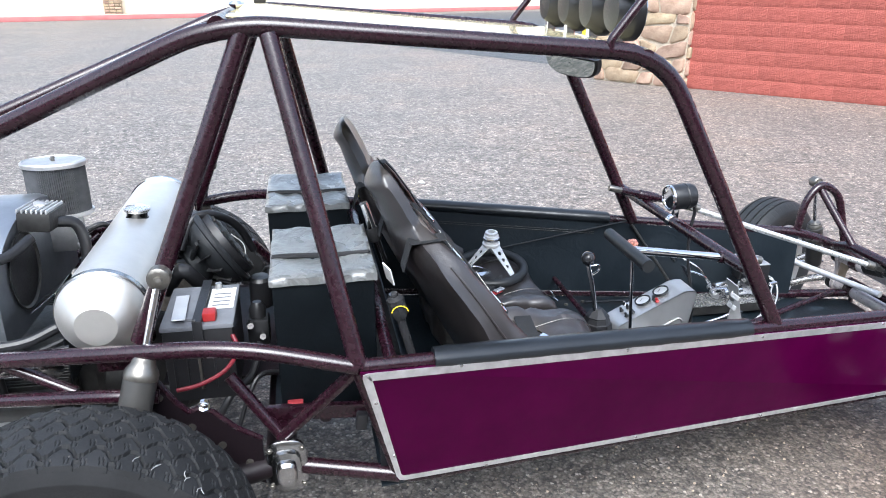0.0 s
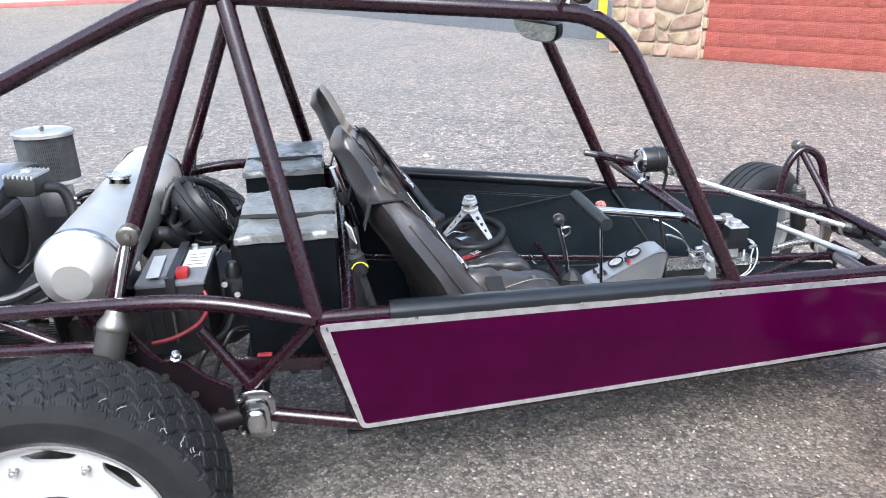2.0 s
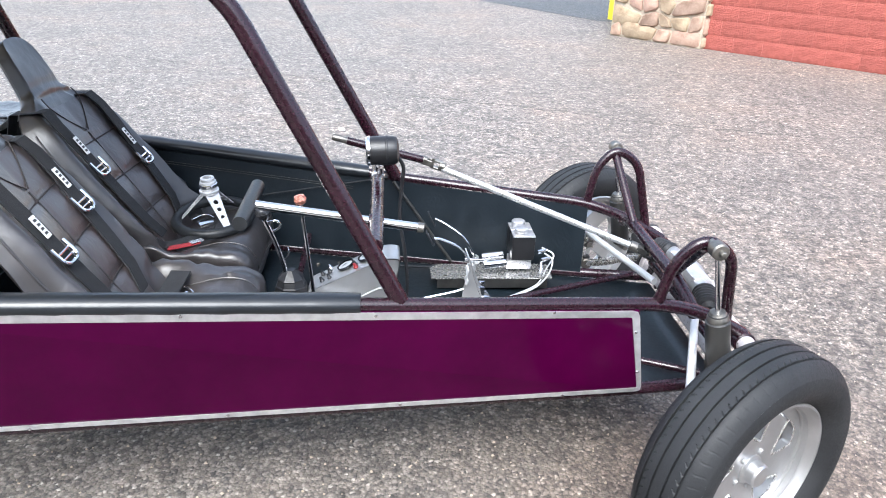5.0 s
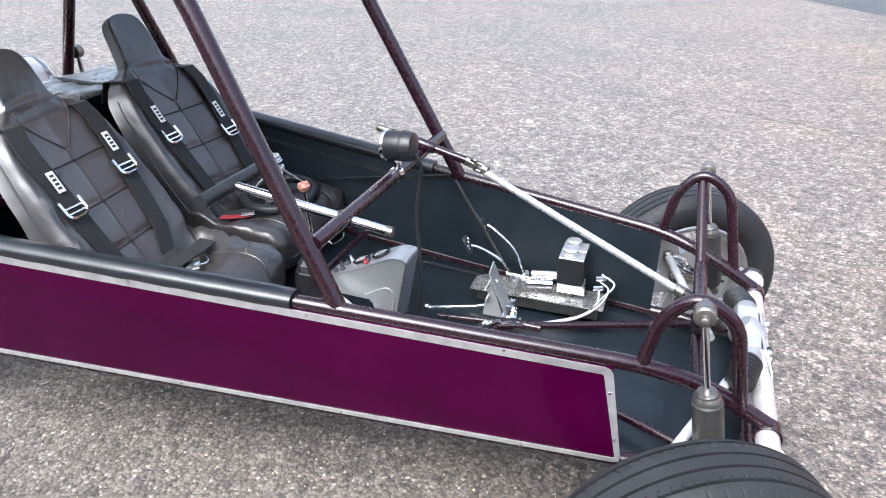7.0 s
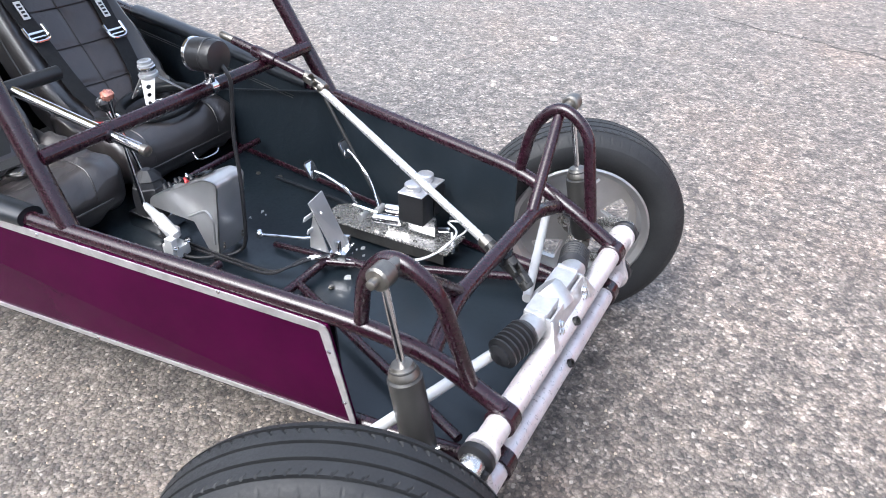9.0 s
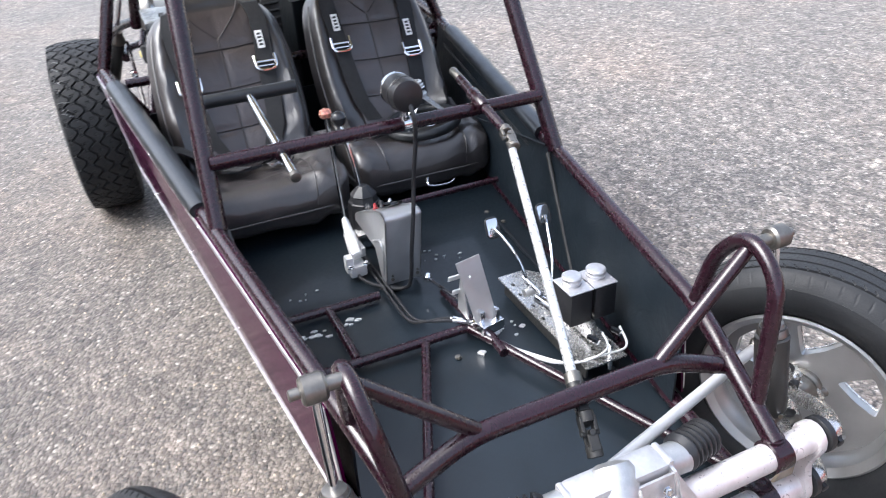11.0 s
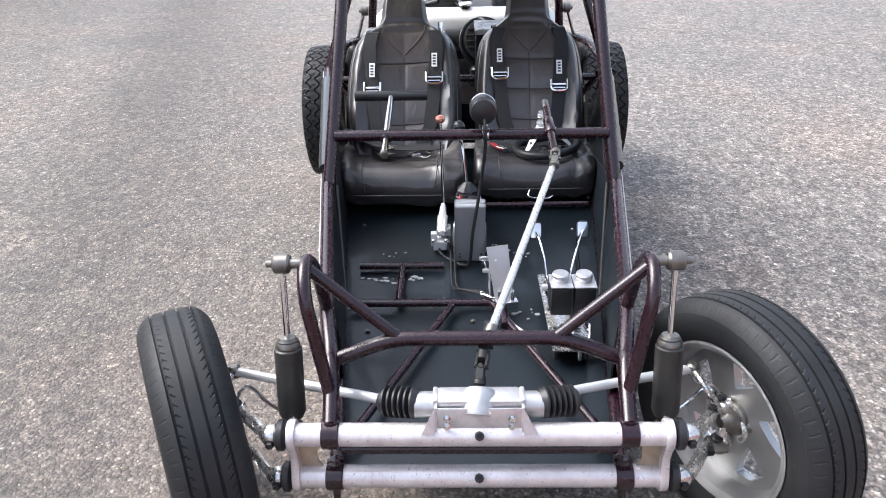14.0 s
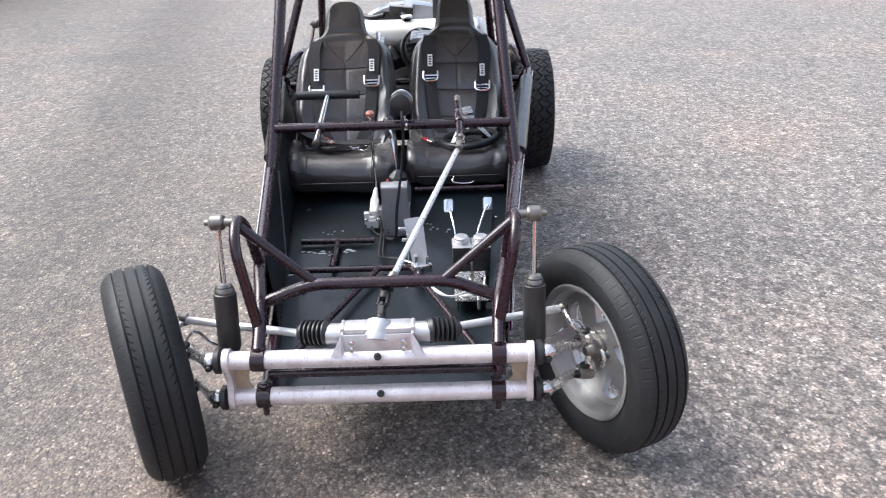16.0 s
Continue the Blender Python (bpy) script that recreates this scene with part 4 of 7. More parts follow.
# ---------------- front axle ----------------
for z, n in ((0.453, "upper"), (0.327, "lower")):
    beam = part("axle_tube", Shape().tube([(0, -0.425, z), (0, 0.425, z)], 0.0265, 28), SILVER, buggy, "silver painted front axle tube")
    part("grub_screw", Shape().lathe([(0.011, 0), (0.011, 0.008), (0.0065, 0.009), (0.0065, 0.003), (0.0, 0.003)], axis((0.0265 * 0.82, 0, z + 0.0265 * 0.55), (0.06, 0, z + 0.045)), 8), ENGINE, beam)
    for sy in (-1, 1):
        part("clamp", Shape().lathe([(0.030, -0.02), (0.0325, -0.018), (0.0325, 0.018), (0.030, 0.02)], axis((0, 0.335 * sy, z), (0, 1 * sy, z)), 28), PLUM, beam, "plum painted clamp")
        part("clamp_cap", Shape().lathe([(0.019, -0.004), (0.021, 0.0), (0.021, 0.004), (0.012, 0.006), (0.011, 0.010), (0.0, 0.011)], axis((-0.012, 0.335 * sy, z + 0.031), (-0.020, 0.335 * sy, z + 0.1)), 18), PLUM, beam)
        part("seal", Shape().lathe([(0.027, 0), (0.036, 0.006), (0.036, 0.018), (0.024, 0.026)], axis((0, 0.436 * sy, z), (0, 1 * sy, z)), 24), BOOT, beam, "black rubber grease seal")
        if z < 0.4:
            part("tow_lug", Shape().box((0.014, 0.018, 0.04), pose(0.008, 0.335 * sy, z - 0.040), 0.006), PLUM, beam)
        # Trailing arms.
        kx, kz = (-0.222, 0.352) if z > 0.4 else (-0.190, 0.243)
        kx += 0.020 if sy < 0 else 0.0
        arm = part("trailing_arm", Shape().tube(spline([(0, 0.445 * sy, z), (-0.005, 0.485 * sy, z), (-0.06, 0.525 * sy, z - 0.02), (-0.15, 0.575 * sy, kz + 0.02), (kx, 0.612 * sy, kz)], 6), [0.019] * 7 + [0.0162] * 12 + [0.0150] * 6, 14), NICKEL, buggy, "bright plated trailing arm")
        part("clevis", Shape().lathe([(0.012, -0.004), (0.022, 0.0), (0.0245, 0.004), (0.0245, 0.026), (0.019, 0.034), (0.0, 0.036)], axis((0, 0.454 * sy, z), (0, 1 * sy, z)), 20), NICKEL, arm)
        part("link_boss", Shape().lathe([(0.0, -0.026), (0.018, -0.026), (0.0235, -0.021), (0.0235, 0.016), (0.020, 0.022), (0.020, 0.028), (0.0, 0.029)], axis((kx, 0.622 * sy, kz), (kx + 0.02, 0.90 * sy, kz)), 20), NICKEL if z > 0.4 else STEEL, arm)
        # Black plug stands in for the shade inside the boss's open top.
        part("hole_plug", Shape().lathe([(0.0165, 0), (0.0165, 0.006), (0.011, 0.010), (0, 0.011)], axis((kx, 0.622 * sy, kz + 0.0215), (kx, 0.622 * sy, kz + 0.2)), 16), BOOT, arm)
        bolt(arm, (0.0225, 0.470 * sy, z - 0.006), (1, 0, -0.1), 0.009, 0.010, BOOT)
        bolt(arm, (kx + 0.050, 0.588 * sy, kz + 0.022), (0.1, 0, 1), 0.010, 0.014, BOOT)
for sy in (-1, 1):
    lobe = [(0.035 * math.cos(q), 0.453 + 0.035 * math.sin(q)) for q in [radians(-25 + i * 23) for i in range(11)]]
    foot = [(0.035 * math.cos(q), 0.327 + 0.035 * math.sin(q)) for q in [radians(155 + i * 23) for i in range(11)]]
    waist = [(-0.024, 0.415), (-0.020, 0.390), (-0.024, 0.365)]
    tow = part("shock_tower", Shape().loft([[(x * k, y * sy, z) for x, z in lobe + waist + foot + [(0.022, 0.365), (0.016, 0.390), (0.022, 0.415)]] for y, k in ((0.414, 0.94), (0.417, 1.0), (0.429, 1.0), (0.432, 0.94))]), SILVER, buggy, "silver painted shock tower plate")
    part("gusset", Shape().loft([[(x, 0.418 * sy, 0.345), (x, 0.418 * sy, 0.436), (x, 0.352 * sy, 0.436), (x, 0.372 * sy, 0.405), (x, 0.376 * sy, 0.372), (x, 0.360 * sy, 0.345)] for x in (-0.012, -0.006)]), TANPLATE, tow, "tan passivated web plate")
    part("shock_pin", Shape().tube([(-0.10, 0.43 * sy, 0.395), (-0.11, 0.475 * sy, 0.392)], 0.011, 12), STEEL, tow)

# Steering rack on its bracket.
rack = part("steering_rack", Shape().tube([(-0.040, -0.145, 0.506), (-0.040, 0.145, 0.506)], 0.0300, 26), CAST, buggy, "cast aluminium steering rack")
part("pinion_housing", Shape().lathe([(0.040, -0.04), (0.043, -0.03), (0.043, 0.010), (0.037, 0.022), (0.018, 0.028)], axis((-0.046, 0, 0.514), (-0.15, 0.012, 0.60)), 26), CAST, rack)
part("rack_casting", Shape().box((0.056, 0.190, 0.050), pose(-0.040, 0, 0.512), 0.010).box((0.050, 0.012, 0.058), pose(-0.040, -0.098, 0.509), 0.004).box((0.050, 0.012, 0.058), pose(-0.040, 0.098, 0.509), 0.004), ALU, rack, "square cast rack body")
part("rack_foot", Shape().box((0.02, 0.024, 0.06), pose(-0.024, -0.09, 0.50), 0.004), ALU, rack)
part("rack_foot", Shape().box((0.02, 0.024, 0.06), pose(-0.024, 0.09, 0.50), 0.004), ALU, rack)
brk = part("rack_bracket", Shape().box((0.006, 0.190, 0.062), pose(0.002, 0, 0.494, 0, -12, 0), 0.002), ALU, buggy, "bent aluminium rack bracket")
for sy in (-1, 1):
    part("bracket_cheek", Shape().loft([[(0.022, y * sy, 0.458), (-0.002, y * sy, 0.526), (-0.062, y * sy, 0.534), (-0.056, y * sy, 0.468)] for y in (0.094, 0.100)]), ALU, brk)
    part("bracket_wing", Shape().loft([[(-0.002 + o, 0.099 * sy, 0.524), (0.020 + o, 0.130 * sy, 0.472), (0.020 + o, 0.099 * sy, 0.470)] for o in (0, 0.004)]), ALU, brk)
    bolt(brk, (0.009, 0.072 * sy, 0.506), (1, 0, 0.2), 0.007, 0.008, CHROME)
    bolt(brk, (0.012, 0.072 * sy, 0.487), (1, 0, 0.2), 0.007, 0.008, CHROME)
    prof = []
    for i in range(6):
        prof += [(0.0365, i * 0.0135), (0.0365, i * 0.0135 + 0.004), (0.0250, i * 0.0135 + 0.0085)]
    a, b = Vector((-0.044, 0.145 * sy, 0.508)), Vector((-0.066, 0.232 * sy, 0.496))
    part("bellows", Shape().lathe([(0.029, -0.012)] + prof + [(0.026, 0.082), (0.014, 0.090)], axis(a, b), 26), BOOT, rack, "ribbed black rubber bellows", 15)
    e = Vector((-0.274, -0.636, 0.424)) if sy < 0 else Vector((-0.260, 0.556, 0.437))
    b = Vector((-0.085, -0.19, 0.475)) if sy < 0 else Vector((-0.120, 0.06, 0.440))
    rod = part("tie_rod", Shape().tube([b, e], 0.0122, 14), SATIN, buggy, "bright steering tie rod")
    part("rod_end", Shape().lathe([(0.010, -0.018), (0.017, -0.012), (0.017, 0.012), (0.010, 0.018)], axis(e, e + Vector((0, 0, 1))), 14), STEEL, rod)
    part("steering_arm", Shape().tube(spline([e, e + Vector((0.06, 0.02 * sy, -0.02)), (-0.205, 0.635 * sy, 0.325)], 6), 0.010, 12), NICKEL, rod)
    kp = part("spindle", Shape().lathe([(0.0, -0.078), (0.018, -0.076), (0.025, -0.062), (0.024, -0.044), (0.0145, -0.022), (0.0130, 0.010), (0.016, 0.034), (0.022, 0.044), (0.022, 0.064), (0.016, 0.070), (0.0, 0.072)], axis((-0.205, 0.636 * sy, 0.300), (-0.225, 0.632 * sy, 0.45)), 20), NICKEL, buggy, "cast steel steering knuckle")
    part("stub_axle", Shape().tube([(-0.20, 0.64 * sy, 0.318), (-0.165, 0.70 * sy, 0.325)], 0.019, 14), STEEL, kp)
    part("caliper_lug", Shape().tube(spline([(-0.19, 0.645 * sy, 0.34), (-0.165, 0.665 * sy, 0.335), (-0.150, 0.672 * sy, 0.310), (-0.160, 0.668 * sy, 0.285)], 5), 0.007, 10), NICKEL, kp)
    part("brake_hose", Shape().tube(spline([(-0.19, 0.64 * sy, 0.35), (-0.24, 0.60 * sy, 0.40), (-0.18, 0.53 * sy, 0.40), (-0.08, 0.44 * sy, 0.43)], 6), 0.005, 10), CHROME, kp)


# ---------------- wheels ----------------
def tyre_shape(R, rim, width, m, kind):
    """A tyre with its tread cut as grooves; axle along z of m."""
    half = width / 2
    if kind == "road":
        na, lines = 1080, (-0.56, -0.19, 0.19, 0.56)
        cuts = [-1.0, -0.97, -0.94, -0.90, -0.86, -0.82, -0.78, -0.74, -0.70, -0.66]
        for c in lines:
            cuts += [c - 0.040, c - 0.030, c + 0.030, c + 0.040]
        cuts += [s * q for s in (-1, 1) for q in (0.27, 0.30, 0.33, 0.36, 0.39, 0.42, 0.45, 0.48)] + [-0.12, 0.0, 0.12, 0.66, 0.70, 0.74, 0.78, 0.82, 0.86, 0.90, 0.94, 0.97, 1.0]
        ys = np.array(sorted(cuts))
    else:
        na = 1012
        ys = np.linspace(-1, 1, 65)
    nw = len(ys) - 1
    a = np.arange(na) / na * 2 * math.pi
    A, Y = np.meshgrid(a, ys, indexing="ij")
    crown = R - 0.012 * np.abs(Y) ** 3 - 0.010 * (np.abs(Y) > 0.97)
    tread_half = half * 0.96
    if kind == "road":
        crown = R - 0.004 * Y ** 2 - 0.030 * np.clip((np.abs(Y) - 0.44) / 0.56, 0, 1) ** 2.4
    groove = np.zeros_like(Y)
    if kind == "road":
        for c in lines:
            groove = np.maximum(groove, (np.abs(Y - c) < 0.031) * 1.0)
        ph = A / (2 * math.pi) * 72
        groove = np.maximum(groove, ((((ph * 0.9 + Y * 0.6) % 1.0) < 0.09) & (np.abs(Y) > 0.70) & (np.abs(Y) < 0.93)) * 0.22)
        groove = np.maximum(groove, ((((ph * 1.25 - np.abs(Y) * 3.2) % 1.0) < 0.14) & (np.abs(Y) > 0.40) & (np.abs(Y) < 0.53)) * 0.5)
        depth = 0.007
    else:
        ph = A / (2 * math.pi) * 36
        for c, off in ((-0.68, 0.0), (-0.24, 0.30), (0.20, 0.60), (0.64, 0.90)):
            w = (ph + off) % 1.0
            wave = 0.115 * np.clip((4 * np.abs(w - 0.5) - 1) / 0.62, -1, 1) - 0.03 * (w - 0.5)
            groove = np.maximum(groove, (np.abs(Y - c - wave) < 0.043) * 1.0)
        for c, off in ((-0.90, 0.0), (-0.46, 0.15), (-0.02, 0.45), (0.42, 0.75), (0.86, 0.05)):
            for k in (0.20, 0.32, 0.72, 0.84):
                near = np.abs((ph + off + k + Y * 0.3) % 1.0 - 0.5) < 0.024
                groove = np.maximum(groove, (near & (np.abs(Y - c - (0.03 if k < 0.4 else -0.02)) < 0.07)) * 0.3)
        groove = np.maximum(groove, ((np.abs(Y) > 0.86) & (np.abs((ph + Y * 0.4) % 1.0 - 0.5) < 0.10)) * 0.8)
        depth = 0.0075
    rad = crown - depth * groove
    X = rad * np.cos(A)
    Z = rad * np.sin(A)
    W = Y * tread_half
    verts = [m @ Vector(p) for p in np.stack([X, Z, W], -1).reshape(-1, 3).tolist()]
    k = nw + 1
    faces = [(i * k + j, ((i + 1) % na) * k + j, ((i + 1) % na) * k + j + 1, i * k + j + 1) for i in range(na) for j in range(nw)]
    s = Shape()
    s.v, s.f = [tuple(v) for v in verts], faces
    edge = R - (0.034 if kind == "road" else 0.022)
    for sg in (-1, 1):
        if kind == "road":
            prof = [(edge, tread_half * sg), (edge - 0.007, half * 0.988 * sg), (edge - 0.014, half * 1.005 * sg), (edge - 0.022, half * 1.012 * sg), (edge - 0.034, half * 1.008 * sg), (edge - 0.046, half * 0.975 * sg), (rim + 0.020, half * 0.90 * sg), (rim + 0.012, half * 0.83 * sg), (rim + 0.006, half * 0.77 * sg), (rim + 0.001, half * 0.72 * sg), (rim - 0.006, half * 0.5 * sg)]
        else:
            prof = [(edge, tread_half * sg), (edge - 0.010, (tread_half + (half - tread_half) * 0.65) * sg), (R - (R - rim) * 0.38, half * 1.02 * sg), (R - (R - rim) * 0.40, half * 1.025 * sg), (R - (R - rim) * 0.44, half * 1.02 * sg), (R - (R - rim) * 0.7, half * 0.99 * sg), (rim + 0.012, half * 0.90 * sg), (rim + 0.006, half * 0.86 * sg), (rim - 0.004, half * 0.84 * sg), (rim - 0.006, half * 0.5 * sg)]
        seg = 96
        vs, fs = [], []
        for r, h in prof:
            for j in range(seg):
                q = 2 * math.pi * j / seg
                vs.append(m @ Vector((r * math.cos(q), r * math.sin(q), h)))
        for i in range(len(prof) - 1):
            for j in range(seg):
                fs.append((i * seg + j, i * seg + (j + 1) % seg, (i + 1) * seg + (j + 1) % seg, (i + 1) * seg + j))
        s.add(vs, fs)
    return s


def ring_pts(r, n, a0=0.0):
    return [(r * math.cos(a0 + 2 * math.pi * i / n), r * math.sin(a0 + 2 * math.pi * i / n)) for i in range(n)]


def rounded_hole(pts, rad):
    """A closed plan outline with rounded corners."""
    v = [Vector((x, y, 0)) for x, y in pts]
    out = []
    for i in range(len(v)):
        a, b, c = v[i - 1], v[i], v[(i + 1) % len(v)]
        p, q = b + (a - b).normalized() * rad, b + (c - b).normalized() * rad
        for k in range(4):
            t = k / 3
            w = p * (1 - t) ** 2 + b * 2 * t * (1 - t) + q * t ** 2
            out.append((w.x, w.y))
    return out


def polar(r, deg):
    return (r * math.cos(radians(deg)), r * math.sin(radians(deg)))


def front_wheel(center, steer, side, turn):
    m = pose(*center, 0, 0, steer) @ pose(0, 0, 0, -90 * side, 0, 0) @ pose(0, 0, 0, 0, 0, turn)
    hub = part("front_wheel", Shape().lathe([(0.030, 0.002), (0.042, 0.012), (0.040, 0.022), (0.032, 0.026), (0.031, 0.048), (0.027, 0.053), (0.0, 0.055)], m, 28), ALLOY, buggy, "alloy front wheel turned to the side")
    part("tyre", tyre_shape(0.326, 0.214, 0.177, m, "road"), DUSTY, hub, "narrow worn road tyre", 48)
    part("rim", Shape().lathe([(0.206, 0.064), (0.212, 0.063), (0.213, 0.057), (0.206, 0.052), (0.200, 0.048), (0.199, 0.030), (0.197, -0.02), (0.199, -0.054), (0.212, -0.064), (0.217, -0.070), (0.211, -0.073), (0.194, -0.060), (0.187, -0.03), (0.187, 0.006), (0.189, 0.010), (0.189, 0.024), (0.192, 0.026), (0.192, 0.040), (0.197, 0.044), (0.201, 0.056)], m, 80, True), ALLOY, hub, "machined alloy rim")
    holes = []
    for i in range(5):
        c = 90 + i * 72
        holes.append(rounded_hole([polar(0.158, c - 19), polar(0.168, c), polar(0.160, c + 19), polar(0.112, c + 10), polar(0.078, c - 16)], 0.010))
    disc = part("spoke_disc", Shape().plate(ring_pts(0.193, 72), 0.024, m @ pose(0, 0, -0.006), holes), ALLOY, hub, "five-window alloy wheel centre", 40)
    for hole in holes:
        part("window_rim", Shape().tube([m @ Vector((x, y, 0.0185)) for x, y in hole + hole[:1]], 0.0026, 8), NICKEL, disc, "bright machined window edge")
    for i in range(5):
        x, y = polar(0.052, 90 + 36 + i * 72)
        p = m @ Vector((x, y, 0.017))
        part("lug_nut", Shape().lathe([(0.008, 0), (0.008, 0.005), (0.006, 0.008), (0, 0.009)], axis(p, m @ Vector((x, y, 0.1))), 8), ALLOY, hub)
    vx, vy = polar(0.160, 54)
    part("valve", Shape().tube([m @ Vector((vx, vy, 0.010)), m @ Vector((vx * 0.95, vy * 0.95, 0.038))], 0.0042, 10), CHROME, hub, "bright tyre valve")
    part("hub_flange", Shape().lathe([(0.03, 0.010), (0.046, 0.004), (0.046, -0.016), (0.040, -0.021), (0.040, -0.028), (0.026, -0.034), (0.020, -0.042), (0.014, -0.056)], m, 28), STEEL, hub)
    return hub


def rear_wheel(center, side, turn):
    m = pose(*center) @ pose(0, 0, 0, -90 * side, 0, 0) @ pose(0, 0, 0, 0, 0, turn)
    hub = part("rear_wheel", Shape().lathe([(0.098, 0.070), (0.100, 0.078), (0.092, 0.081), (0.088, 0.092), (0.076, 0.106), (0.050, 0.117), (0.022, 0.121), (0.0, 0.122)], m, 44), CHROME, buggy, "chromed rear wheel with domed cap")
    part("tyre", tyre_shape(0.370, 0.251, 0.225, m, "mud"), RUBBER, hub, "wide all-terrain tyre with zigzag tread", 25)
    part("rim", Shape().lathe([(0.246, 0.100), (0.253, 0.099), (0.255, 0.094), (0.248, 0.088), (0.238, 0.084), (0.230, 0.03), (0.216, -0.05), (0.232, -0.09), (0.252, -0.094), (0.250, -0.100), (0.224, -0.09), (0.208, -0.05), (0.220, 0.03), (0.230, 0.074), (0.240, 0.094)], m, 72, True), CHROME, hub, "polished chrome rim")
    holes = []
    for i in range(8):
        c = 84 + i * 45
        holes.append(rounded_hole([polar(0.219, c - 16), polar(0.227, c), polar(0.219, c + 16), polar(0.198, c + 12), polar(0.192, c), polar(0.198, c - 12)], 0.008))
    disc = part("spoke_disc", Shape().plate(ring_pts(0.233, 72), 0.012, m @ pose(0, 0, 0.066), holes), SATIN, hub, "bright wheel centre with crescent windows", 40)
    for i in range(8):
        x, y = polar(0.190, 84 + 22.5 + i * 45)
        p = m @ Vector((x, y, 0.077))
        part("spoke_bolt", Shape().lathe([(0.011, 0), (0.011, 0.004), (0.008, 0.006), (0.008, 0.016), (0.005, 0.021), (0, 0.022)], axis(p, m @ Vector((x, y, 0.14))), 10), NICKEL, disc)
    part("brake_drum", Shape().lathe([(0.05, 0.030), (0.140, 0.026), (0.146, 0.016), (0.146, -0.045), (0.12, -0.055), (0.03, -0.055)], m, 40), STEEL, hub, "rusty steel brake drum")
    return hub


front_wheel((-0.142, -0.704, 0.325), 27, -1, 6)
front_wheel((-0.207, 0.668, 0.325), 25, 1, 40)
rr_wheel = rear_wheel((-2.812, -0.768, 0.369), -1, 0)
rear_wheel((-2.812, 0.750, 0.369), 1, 0)
# Chalk strokes on the rear tyre.
rr = random.Random(3)
for ang, off in ((64, -0.105), (58, -0.106), (48, -0.108), (44, -0.106), (35, -0.104), (31, -0.108), (26, -0.104)):
    base = Vector((-2.812, -0.768, 0.369)) + Vector((math.cos(radians(ang)) * 0.3690, off * 0.9 + 0.020, math.sin(radians(ang)) * 0.3690))
    tg = Vector((-math.sin(radians(ang)), 0, math.cos(radians(ang))))
    wd = Vector((0, -1, 0))
    s = Shape()
    for k in range(rr.choice([1, 2, 2])):
        a = base + tg * rr.uniform(-0.008, 0.008) + wd * rr.uniform(-0.01, 0.01)
        b = a + tg * rr.uniform(-0.012, 0.012) + wd * rr.choice([-0.018, 0.018, 0.012])
        s.tube([a, (a + b) / 2 + tg * 0.003, b], 0.0009, 6)
    part("chalk_mark", s, CHALK, rr_wheel, "white chalk stroke")

# ---------------- seats ----------------
def finer(rows, n):
    """Rows with n - 1 more between each two, on a smooth line."""
    ext = [rows[0]] + list(rows) + [rows[-1]]
    out = []
    for a, b, c, e in zip(ext, ext[1:], ext[2:], ext[3:]):
        for k in range(n):
            t = k / n
            out.append(tuple(0.5 * (2 * q + (r - p) * t + (2 * p - 5 * q + 4 * r - s) * t * t + (3 * q - p - 3 * r + s) * t ** 3) for p, q, r, s in zip(a, b, c, e)))
    return out + [rows[-1]]


